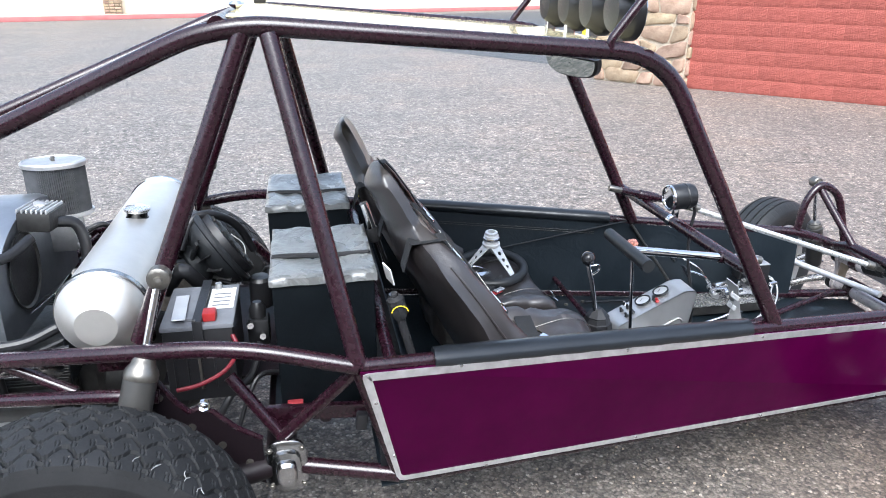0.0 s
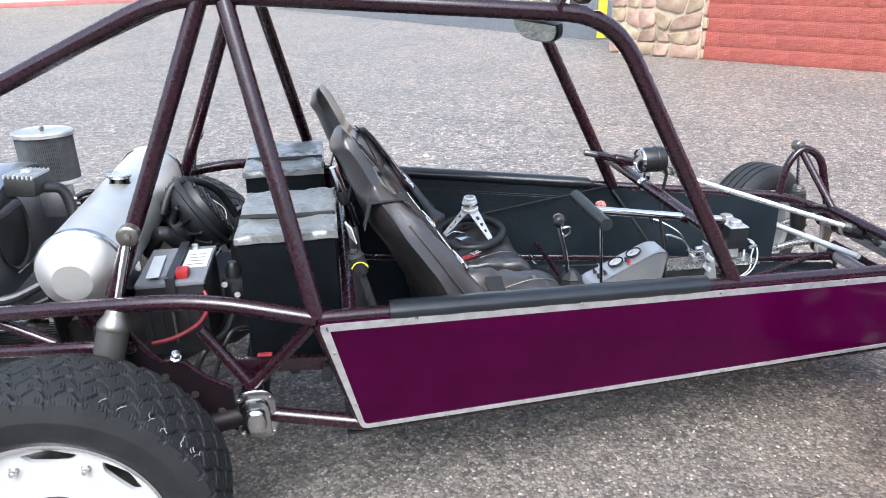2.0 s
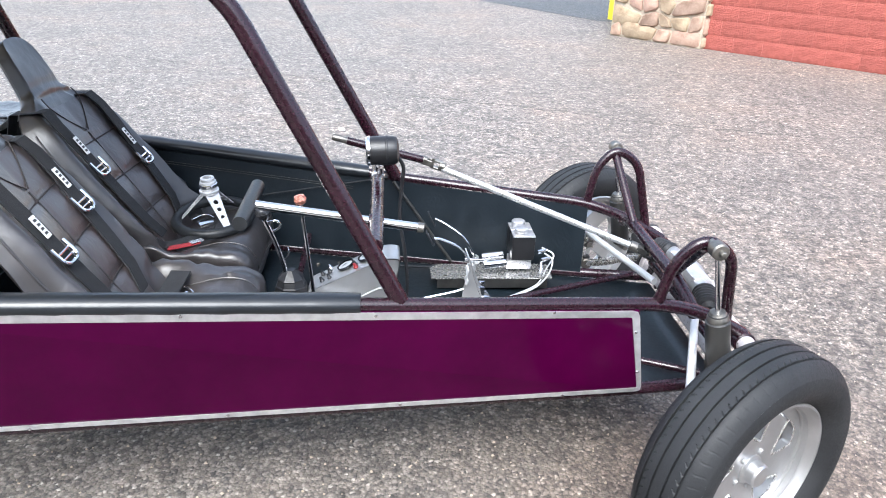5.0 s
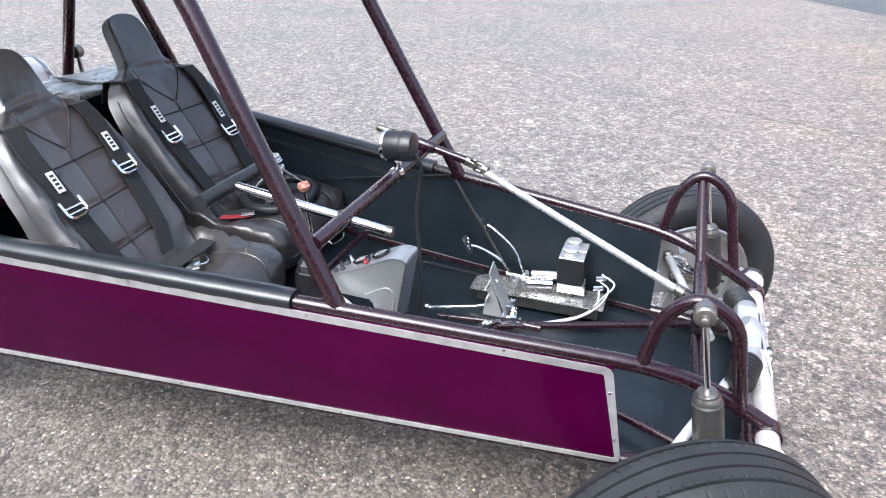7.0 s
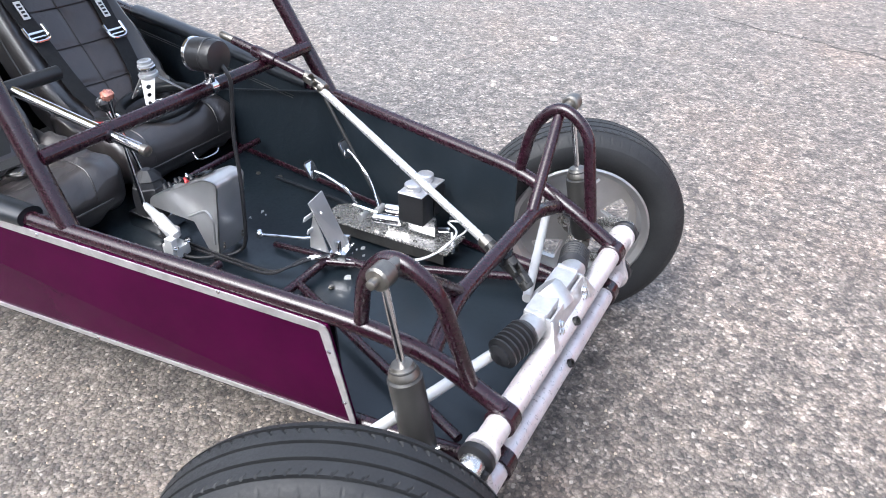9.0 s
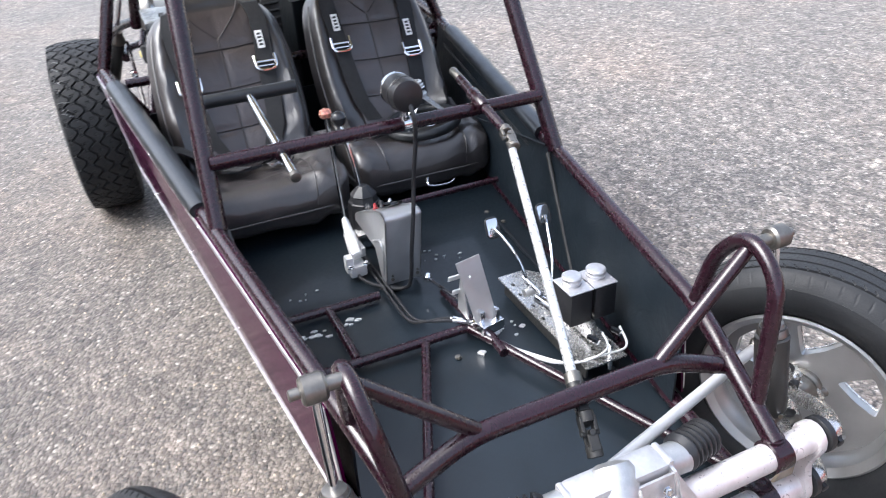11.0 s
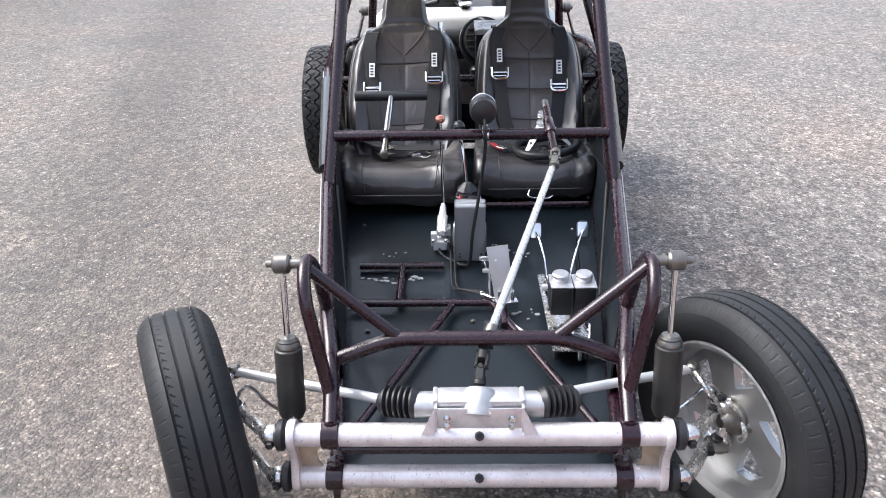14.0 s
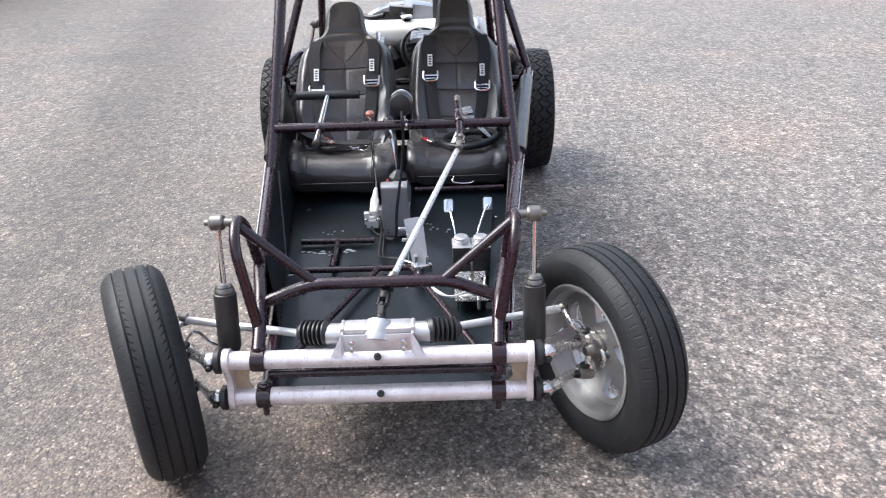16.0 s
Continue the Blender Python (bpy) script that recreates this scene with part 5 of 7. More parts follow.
def seat(yc, dx, tall, lean, wide, yaw, label):
    # yaw: how far the backrest is turned towards the middle of the car.
    F, U = Vector((0.83, 0, 0.56)), Vector((-0.56, 0, 0.83))
    # Cushion.
    rings = []
    plan = ((-1.83, 0.44, 0.40, 0.16), (-1.80, 0.485, 0.37, 0.215), (-1.70, 0.505, 0.36, 0.238), (-1.60, 0.530, 0.36, 0.247), (-1.53, 0.548, 0.368, 0.250), (-1.48, 0.553, 0.375, 0.250), (-1.44, 0.545, 0.385, 0.246), (-1.41, 0.522, 0.398, 0.236), (-1.395, 0.490, 0.42, 0.215))
    for x, zt, zb, hw in finer(plan, 4):
        hw *= wide
        ring = []
        for j in range(72):
            a = 2 * math.pi * j / 72
            cy, cz = math.cos(a), math.sin(a)
            y = math.copysign(abs(cy) ** 0.45, cy) * hw
            zc, zh = (zt + zb) / 2, (zt - zb) / 2
            z = zc + math.copysign(abs(cz) ** 0.55, cz) * zh
            if cz > 0:
                z += (0.040 + 0.085 * min(1.0, max(0.0, (-1.50 - x) / 0.22))) * (abs(y) / hw) ** 3 - 0.012 * (1 - (y / hw) ** 2)
            z += 0.010 * noise.noise((x * 9, y * 16 + yc * 7, 0.4)) + 0.022 * max(0.0, min(1.0, (-1.52 - x) / 0.12)) * noise.noise((x * 20 + y * 7, y * 13, yc * 3)) - 0.022 * abs(noise.noise((x * 8 + y * 10, y * 13 - x * 10, yc * 5))) - 0.020 * abs(noise.noise((x * 19 - y * 6, y * 15 + x * 12, yc * 2))) * max(0.0, min(1.0, (-1.44 - x) / 0.08))
            y += 0.012 * noise.noise((x * 16, z * 9, yc * 3)) * (1 if abs(cy) > 0.5 else 0)
            ring.append((x + dx, yc + y, z))
        rings.append(ring)
    base = part("seat", Shape().loft(rings), SEAT, buggy, label, 60)
    # Backrest.
    stations = [(-1.655, 0.455, 0.195, 0.11, 0.05), (-1.690, 0.505, 0.222, 0.12, 0.085), (-1.745, 0.590, 0.238, 0.13, 0.088), (-1.800, 0.675, 0.243, 0.125, 0.076), (-1.855, 0.760, 0.240, 0.118, 0.064), (-1.912, 0.850, 0.231, 0.108, 0.050), (-1.958, 0.915, 0.215, 0.105, 0.042), (-1.988, 0.960, 0.183, 0.094, 0.022), (-2.008, 0.990, 0.136, 0.086, 0.004), (-2.022, 1.012, 0.104, 0.080, -0.004), (-2.045, 1.050, 0.095, 0.074, 0.0), (-2.072, 1.090, 0.089, 0.064, 0.006), (-2.090, 1.117, 0.079, 0.065, 0.006), (-2.100, 1.131, 0.066, 0.045, 0.003), (-2.106, 1.139, 0.045, 0.028, 0.0), (-2.108, 1.142, 0.018, 0.012, 0.0)]

    stations = [(x + lean * max(0, z - 0.95) / 0.19, z + tall * max(0, z - 1.0) / 0.14, hw * wide, th, bol) for x, z, hw, th, bol in stations]

    def front(u, x, z, hw, th, bol):
        d = bol * abs(u) ** 2.4 * (1.0 if abs(u) < 0.8 else max(0.0, 1 - ((abs(u) - 0.8) / 0.2) ** 2 * 1.6))
        return Vector((x + dx - u * hw * yaw, yc + u * hw, z)) + F * (d - 0.35 * th * max(0, abs(u) - 0.8) / 0.2)

    rings = []
    for x, z, hw, th, bol in finer(stations, 5):
        ring = []
        for u in np.linspace(-1, 1, 41).tolist():
            y = u * hw / 0.24
            soft = 0.12 if z > 0.99 else (1.0 if abs(u) > 0.5 else 0.3)
            fold = (0.007 * noise.noise((y * 3, z * 12, yc * 9)) - 0.007 * abs(noise.noise((y * 4 + z * 9, z * 14 - y * 3, yc * 7)))) * soft
            fold += 0.022 * max(0.0, min(1.0, (0.68 - z) / 0.12)) * noise.noise((y * 5 + yc * 4, z * 22 + y * 3, 0.9))
            fold -= 0.008 * max(0.0, 1 - abs(z - 1.0) / 0.05) * (0.5 + 0.5 * math.sin(z * 165 + y * y * 9 + yc * 5)) * (1 - 0.5 * abs(u))
            ring.append(front(u, x, z, hw, th, bol) + F * fold)
        ring += [Vector((x + dx - u * hw * yaw, yc + u * hw * 0.97, z)) - F * th * (0.45 + 0.55 * (1 - abs(u) ** 2.2)) for u in np.linspace(0.96, -0.96, 13).tolist()]
        rings.append(ring)
    back = part("backrest", Shape().loft(rings), SEAT, base, "reclined high-back bucket backrest", 60)

    def skin(u, z):
        for a, b in zip(stations, stations[1:]):
            if a[1] <= z <= b[1]:
                t = (z - a[1]) / (b[1] - a[1])
                s = [p + (q - p) * t for p, q in zip(a, b)]
                return front(u, *s)
        return front(u, *stations[-1])

    # Brown insert panel, quilted into fields by seams.
    n_u, n_z = 20, 40
    vs = []
    for o in (0.0035, -0.004):
        for j in range(n_z + 1):
            z = 0.50 + 0.46 * j / n_z
            lim = 0.50 + 0.16 * max(0.0, (z - 0.87) / 0.09)
            for i in range(n_u + 1):
                u = -lim + 2 * lim * i / n_u
                puff = 0.0
                if o > 0:
                    fz = ((z - 0.50) / 0.115) % 1.0
                    fu = abs(i / n_u * 2 - 1)
                    puff = (0.011 if z < 0.845 else 0.006) * (4 * fz * (1 - fz)) ** 0.4 * (4 * fu * (1 - fu) + 0.02) ** 0.4
                vs.append(skin(u, z) + F * (o + puff))
    w = n_u + 1
    k = w * (n_z + 1)
    fs = [(j * w + i, j * w + i + 1, (j + 1) * w + i + 1, (j + 1) * w + i) for j in range(n_z) for i in range(n_u)]
    fs += [(k + j * w + i, k + (j + 1) * w + i, k + (j + 1) * w + i + 1, k + j * w + i + 1) for j in range(n_z) for i in range(n_u)]
    rim = list(range(w)) + [j * w + n_u for j in range(1, n_z + 1)] + [n_z * w + i for i in range(n_u - 1, -1, -1)] + [j * w for j in range(n_z - 1, 0, -1)]
    fs += [(rim[q], rim[(q + 1) % len(rim)], k + rim[(q + 1) % len(rim)], k + rim[q]) for q in range(len(rim))]
    part("insert", Shape().add(vs, fs), INSERT, base, "dark brown quilted vinyl insert", 60)
    for zz in (0.615, 0.73, 0.845):
        part("seam", Shape().tube([skin(u, zz) + F * 0.0065 for u in np.linspace(-0.52, 0.52, 13).tolist()], 0.0022, 6), THREAD, base)
    part("seam", Shape().tube([skin(0, 0.51 + i * 0.03) + F * 0.0065 for i in range(13)], 0.0022, 6), THREAD, base)
    for sg in (-1, 1):
        part("piping", Shape().tube([skin(sg * 0.93, 0.50 + i * 0.028) for i in range(16)], 0.0035, 8), SEAT, base)
        part("seam", Shape().tube([skin(sg * (0.02 + 0.62 * i / 8), 0.875 + 0.115 * i / 8) + F * 0.010 for i in range(9)], 0.002, 6), THREAD, base)
    part("piping", Shape().tube(spline([(-1.78 + dx, yc - 0.238, 0.44), (-1.60 + dx, yc - 0.249, 0.445), (-1.46 + dx, yc - 0.247, 0.445), (-1.40 + dx, yc - 0.205, 0.440), (-1.394 + dx, yc, 0.440), (-1.40 + dx, yc + 0.205, 0.440), (-1.46 + dx, yc + 0.247, 0.445), (-1.60 + dx, yc + 0.249, 0.445), (-1.78 + dx, yc + 0.238, 0.44)], 6), 0.0035, 8), SEAT, base)
    for sg in (-1, 1):
        part("seam", Shape().tube(spline([(-1.70 + dx, yc + sg * 0.15, 0.504), (-1.60 + dx, yc + sg * 0.15, 0.530), (-1.53 + dx, yc + sg * 0.15, 0.549), (-1.48 + dx, yc + sg * 0.15, 0.554), (-1.43 + dx, yc + sg * 0.15, 0.541), (-1.402 + dx, yc + sg * 0.145, 0.505), (-1.394 + dx, yc + sg * 0.14, 0.455)], 5), 0.002, 6), SEAT, base)
    # Shoulder straps with buckles.
    for sg, ub, zb in ((-1, -0.50, 0.747), (1, 0.50, 0.777)):
        if yc > 0:
            zb = 0.780 if sg < 0 else 0.738
        path = [(sg * 0.70, 0.958), (sg * 0.64, 0.90), (sg * 0.59, 0.845), (sg * 0.55, 0.79), (sg * 0.51, 0.70), (sg * 0.46, 0.60), (sg * 0.30, 0.52)]

        def lie(u, z, lift, sg=sg):
            return skin(max(-0.98, min(0.98, u)), z) + F * lift

        line = []
        for (u0, z0), (u1, z1) in zip(path, path[1:]):
            for i in range(4):
                t = i / 4
                line.append((u0 + (u1 - u0) * t, z0 + (z1 - z0) * t))
        over = Vector((dx - sg * 0.134 * yaw, yc, 0))
        rings = [[Vector((-2.080, sg * 0.135 + o, 0.890)) + over + q for o, q in ((-0.028, Vector()), (0.028, Vector()), (0.028, F * 0.004), (-0.028, F * 0.004))], [Vector((-2.060, sg * 0.133 + o, 0.962)) + over + q for o, q in ((-0.028, Vector()), (0.028, Vector()), (0.028, F * 0.004), (-0.028, F * 0.004))]]
        for u, z in line:
            c = lie(u, z, 0.012)
            rings.append([c + Vector((0, o, 0)) + F * q for o, q in ((-0.028, 0), (0.028, 0), (0.028, 0.004), (-0.028, 0.004))])
        part("harness_strap", Shape().loft(rings), WEB, base, "black shoulder harness webbing")
        ust = next((u for u, z in line if z <= zb), 0.5 * sg)
        c = lie(ust, zb, 0.020)
        fr = [c + Vector((0, y, 0)) + U * h + F * lift for y, h, lift in ((-0.034, 0.026, 0), (-0.034, -0.016, 0.004), (-0.020, -0.028, 0.006), (0.020, -0.028, 0.006), (0.034, -0.016, 0.004), (0.034, 0.026, 0))]
        buckle = Shape().tube(fillet(fr, 0.012, 4), 0.0052, 8)
        buckle.tube([c + Vector((0, -0.03, 0)) + U * 0.004, c + Vector((0, 0.03, 0)) + U * 0.004], 0.0038, 8)
        buckle.tube([c + Vector((0, -0.026, 0)) - U * 0.012, c + Vector((0, 0.026, 0)) - U * 0.012], 0.0032, 8)
        part("buckle", buckle, CHROME, base, "chrome harness buckle")
        lc = lie(ust + sg * 0.02, zb + 0.068, 0.0225)
        ln = Matrix.Translation(lc) @ Matrix((( 0, U.x, F.x, 0), (1, 0, 0, 0), (0, U.z, F.z, 0), (0, 0, 0, 1)))
        part("strap_label", Shape().box((0.024, 0.062, 0.0012), ln), LABEL, base, "white sewn label with dark lettering bars")
        for i in range(4):
            part("label_bar", Shape().box((0.013, 0.007, 0.0008), ln @ pose(0, -0.019 + i * 0.0125, 0.0011)), PLASTIC, base)
    # Lap belt lying in the seat.
    part("lap_belt", Shape().loft([[(x + dx, yc + y + o, z + q) for o, q in ((-0.02, 0), (0.02, 0.006), (0.02, 0.010), (-0.02, 0.004))] for x, y, z in ((-1.74, -0.14, 0.520), (-1.66, -0.115, 0.530), (-1.60, -0.08, 0.540), (-1.55, -0.04, 0.552))]), WEB, base)
    part("lap_buckle", Shape().box((0.05, 0.04, 0.012), pose(-1.60 + dx, yc + 0.05, 0.540, 4, -6, 30), 0.004), CHROME, base, "chrome lap belt latch")
    part("belt_tongue", Shape().tube(spline([(-1.66 + dx, yc + 0.10, 0.53), (-1.62 + dx, yc + 0.13, 0.537), (-1.58 + dx, yc + 0.10, 0.533), (-1.60 + dx, yc + 0.06, 0.534)], 5), 0.003, 8), CHROME, base)
    return base


seat(-0.278, 0.0, -0.004, 0.006, 1.035, 0.12, "black vinyl bucket seat with brown insert and harness")
driver = seat(0.272, -0.055, 0.018, 0.006, 1.0, -0.10, "black vinyl bucket seat with a loose steering wheel on it")
for pts in ([(-1.725, -0.400, 0.568), (-1.690, -0.380, 0.560), (-1.650, -0.352, 0.556), (-1.615, -0.328, 0.556)], [(-1.722, 0.100, 0.540), (-1.690, 0.116, 0.540), (-1.660, 0.130, 0.541), (-1.630, 0.146, 0.543)]):
    strap = part("red_pull_strap", Shape().loft([[(x, y + o, z + q) for o, q in ((-0.011, 0.0), (0.011, 0.002), (0.011, 0.006), (-0.011, 0.004))] for x, y, z in pts]), REDWEB, buggy, "red webbing pull strap")
    x, y, z = pts[-1]
    part("strap_end", Shape().box((0.045, 0.022, 0.003), pose(x - 0.012, y - 0.006, z + 0.008, 0, 0, 38), 0.001, 1), NICKEL, strap, "bright metal strap end")
# Polished seat struts behind the backrests.
for y in (-0.50, 0.50):
    st = part("seat_strut", Shape().tube([(-2.098, y, 0.862), (-2.046, y, 0.660)], 0.0115, 14), GLASS_DARK, buggy, "glossy black upright behind the seat")
    part("strut_wrap", Shape().lathe([(0.016, -0.034), (0.020, -0.026), (0.023, -0.006), (0.021, 0.006), (0.023, 0.022), (0.016, 0.030)], axis((-2.088, y, 0.826), (-2.110, y, 0.91)), 8), WEB, st, "black webbing wrapped round the strut")
    part("yellow_loop", Shape().tube([Vector((-2.084 - 0.021 * math.cos(a), y - 0.026, 0.818 + 0.020 * math.sin(a))) for a in [0.1 + i * math.pi / 10 for i in range(10)]], 0.0015, 8), YELLOW, st, "thin yellow cord loop")
band = []
for y, z in ((-0.10, 0.560), (-0.16, 0.553), (-0.22, 0.551), (-0.28, 0.552), (-0.34, 0.556), (-0.40, 0.570), (-0.45, 0.592), (-0.495, 0.622), (-0.525, 0.626), (-0.541, 0.600), (-0.546, 0.550), (-0.546, 0.470)):
    band.append([(-1.642 + o + (y + 0.3) * 0.06, y, z + q) for o, q in ((-0.028, 0.004), (0.028, 0.002), (0.028, -0.002), (-0.028, 0.0))])
part("lap_band", Shape().loft(band), WEB, buggy, "black lap belt webbing across the passenger cushion")
stay = part("belt_bar", Shape().tube([(-2.134, -0.12, 0.981), (-2.077, -0.12, 0.789)], 0.0125, 14), CHROME, buggy, "bright upright between the seat backs")
part("belt_wrap", Shape().lathe([(0.017, -0.022), (0.021, -0.016), (0.022, 0.012), (0.017, 0.020)], axis((-2.106, -0.12, 0.885), (-2.134, -0.12, 0.981)), 10), WEB, stay, "black belt end looped round the bar")
part("cloth_tag", Shape().box((0.004, 0.04, 0.055), pose(-2.10, -0.43, 0.885, 12, -18, 20), 0.001, 1), LABEL, buggy, "white cloth tag")

# ---------------- loose steering wheel ----------------
sw = thing("steering_wheel", (-1.625, 0.325, 0.535), "small black steering wheel with drilled alloy spokes, lying on the seat", "steering wheel")
tilt = pose(-1.625, 0.325, 0.560, 6, -2, 0)
part("grip", Shape().tube([tilt @ Vector((0.125 * math.cos(a), 0.125 * math.sin(a), 0)) for a in [i * math.pi / 24 for i in range(49)]], 0.0175, 14, False), FOAM, sw, "black foam grip")
for k in range(3):
    a = radians(-54 + 120 * k)
    ctr = pose(0, 0, 0, 0, 0, math.degrees(a))
    hl = [[(0.056 + 0.028 * i + (0.0085 - 0.001 * i) * math.cos(q), (0.0085 - 0.001 * i) * math.sin(q)) for q in [j * math.pi / 6 for j in range(12)]] for i in range(3)]
    out = [(0.012, -0.024), (0.06, -0.020), (0.148, -0.011), (0.148, 0.011), (0.06, 0.020), (0.012, 0.024)]
    sp = tilt @ ctr @ pose(0, 0, 0.112) @ pose(0, 0, 0, 0, 46, 0)
    part("spoke", Shape().plate(out, 0.004, sp, hl), SATIN, sw, "drilled alloy spoke")
part("hub", Shape().lathe([(0.030, 0.094), (0.033, 0.098), (0.033, 0.106), (0.027, 0.108), (0.027, 0.138), (0.023, 0.141), (0.023, 0.150), (0.015, 0.152), (0.015, 0.132), (0, 0.132)], tilt, 28), SATIN, sw, "alloy quick-release hub")
part("collar", Shape().lathe([(0.028, 0.119), (0.0305, 0.121), (0.0305, 0.129), (0.028, 0.131)], tilt, 28), CHROME, sw)

# ---------------- dash bar fittings ----------------
tb = part("grab_bar", Shape().tube([(-1.375, -0.290, 0.848), (-0.932, -0.281, 0.780)], 0.0125, 18), CHROME, buggy, "chromed T-shaped passenger grab bar")
part("grip", Shape().tube([(-1.378, -0.425, 0.850), (-1.378, -0.155, 0.850)], 0.0185, 18), FOAM, tb, "black foam grip")
part("clamp", Shape().lathe([(0.017, -0.02), (0.0195, -0.017), (0.0195, 0.017), (0.017, 0.02)], axis((-1.055, -0.2835, 0.799), (-0.9, -0.281, 0.776)), 18), PLUM, tb)
part("end_cap", Shape().lathe([(0.0135, -0.01), (0.0135, 0.006), (0.010, 0.008)], axis((-0.935, -0.281, 0.7805), (-0.90, -0.281, 0.775)), 18), STEEL, tb)

pod = part("shift_light", Shape().lathe([(0.036, -0.045), (0.042, -0.040), (0.0435, -0.030), (0.0435, 0.028), (0.040, 0.040), (0.020, 0.046), (0.0, 0.047)], axis((-1.035, 0.040, 0.895), (-0.95, 0.040, 0.899)), 32), PLASTIC, buggy, "round black gauge pod on the dash bar")
part("bezel", Shape().lathe([(0.040, -0.052), (0.044, -0.048), (0.044, -0.040), (0.041, -0.038)], axis((-1.035, 0.040, 0.895), (-0.95, 0.040, 0.899)), 32, True), CHROME, pod, "chrome bezel")
part("face", Shape().lathe([(0.039, -0.047), (0.025, -0.050), (0.0, -0.051)], axis((-1.035, 0.040, 0.895), (-0.95, 0.040, 0.899)), 32), CHROME, pod, "shiny round face")
part("rib", Shape().lathe([(0.0440, 0.006), (0.0452, 0.008), (0.0452, 0.012), (0.0440, 0.014)], axis((-1.035, 0.040, 0.895), (-0.95, 0.040, 0.899)), 32), PLASTIC, pod)
part("clamp", Shape().lathe([(0.019, -0.012), (0.022, -0.01), (0.022, 0.01), (0.019, 0.012)], axis((-1.053, 0.05, 0.805), (-1.053, 0.2, 0.805)), 18).box((0.02, 0.018, 0.04), pose(-1.048, 0.046, 0.838), 0.004), CHROME, pod, "chrome bar clamp")
part("cable", Shape().tube(spline([(-0.995, 0.042, 0.880), (-0.975, 0.045, 0.84), (-0.980, 0.045, 0.78), (-0.985, 0.035, 0.68), (-0.970, 0.020, 0.58), (-0.960, 0.004, 0.48), (-0.965, -0.004, 0.38), (-0.985, -0.02, 0.345), (-1.03, -0.075, 0.335)], 8), 0.0058, 10), BOOT, pod, "black cable")

col = part("steering_column", Shape().tube([(-1.155, 0.2585, 0.860), (-0.905, 0.2600, 0.797)], 0.013, 16), PLUM, buggy, "plum steering column stub with splined end")
part("spline_end", Shape().lathe([(0.0095, 0), (0.0115, 0.006), (0.0115, 0.05), (0.009, 0.055)], axis((-1.150, 0.2585, 0.859), (-1.30, 0.2575, 0.896)), 12), STEEL, col)
part("sleeve", Shape().lathe([(0.0155, -0.04), (0.0175, -0.036), (0.0175, 0.036), (0.0155, 0.04)], axis((-1.045, 0.259, 0.8325), (-0.9, 0.26, 0.796)), 18), PLUM, col)


def joint(p, d, parent, mat=STEEL):
    m = axis(p, Vector(p) + Vector(d))
    s = Shape()
    for z, w in ((-0.026, 0), (0.008, 90)):
        for k in (-1, 1):
            s.box((0.008, 0.020, 0.030), m @ pose(0, 0, 0, 0, 0, w) @ pose(0.012 * k, 0, z + 0.010), 0.002, 1)
    s.lathe([(0.012, -0.040), (0.0155, -0.038), (0.0155, -0.020), (0.012, -0.018)], m, 14).lathe([(0.012, 0.022), (0.0155, 0.024), (0.0155, 0.042), (0.012, 0.044)], m, 14)
    s.tube([m @ Vector((-0.018, 0, 0)), m @ Vector((0.018, 0, 0))], 0.0055, 10).tube([m @ Vector((0, -0.018, 0)), m @ Vector((0, 0.018, 0))], 0.0055, 10)
    return part("universal_joint", s, mat, parent, "steel universal joint")


joint((-0.872, 0.258, 0.786), (0.63, -0.10, -0.19), col)
shaft = part("steering_shaft", Shape().tube([(-0.84, 0.2485, 0.770), (-0.215, 0.0320, 0.580)], 0.0104, 18), WHITE, buggy, "bright steel steering shaft")
part("lower_sleeve", Shape().lathe([(0.0145, 0), (0.017, 0.003), (0.017, 0.03), (0.0145, 0.034)], axis((-0.235, 0.039, 0.586), (-0.17, 0.0165, 0.566)), 18), STEEL, shaft)
joint((-0.180, 0.021, 0.566), (0.5, -0.12, -0.25), shaft, ENGINE)
joint((-0.128, 0.008, 0.545), (0.5, -0.10, -0.45), shaft, ENGINE)

# ---------------- centre console ----------------
prof = fillet([(-1.022, 0, 0.345), (-0.982, 0, 0.580), (-1.03, 0, 0.582), (-1.265, 0, 0.468), (-1.275, 0, 0.435)], 0.018, 5)
low = [Vector((p.x, 0, 0.405 if p.x < -1.03 else 0.345)) for p in prof]
con = Shape()
for y0, y1 in ((-0.057, -0.053), (0.045, 0.049)):
    con.loft([[(p.x, y, p.z) for p in prof] + [(-1.10, y, 0.430), (-1.06, y, 0.345)] for y in (y0, y1)])
sheet = []
for p in prof:
    sheet.append([(p.x, -0.057, p.z), (p.x, 0.049, p.z), (p.x - 0.003, 0.049, p.z - 0.003), (p.x - 0.003, -0.057, p.z - 0.003)])
con.loft(sheet)
console = part("gauge_console", con, BRUSHED, buggy, "bent aluminium gauge console with two dials")
face = pose(-1.147, 0.001, 0.5245, 0, -25.9, 0)


def on_face(x, y, z=0.003):
    return face @ pose(x, y, z)


for x in (-0.004, 0.068):
    part("gauge", Shape().lathe([(0.026, 0), (0.0285, 0.003), (0.0285, 0.008), (0.025, 0.009), (0.024, 0.005), (0.0, 0.005)], on_face(x, 0.004), 28), BAND, console, "round chrome-rimmed gauge")
    part("gauge_face", Shape().lathe([(0.0235, 0.0052), (0.0, 0.0058)], on_face(x, 0.004), 28), PALE, console)
    part("needle", Shape().box((0.018, 0.0015, 0.001), on_face(x - 0.004, 0.008, 0.0098) @ pose(0, 0, 0, 0, 0, 35)), PLASTIC, console)
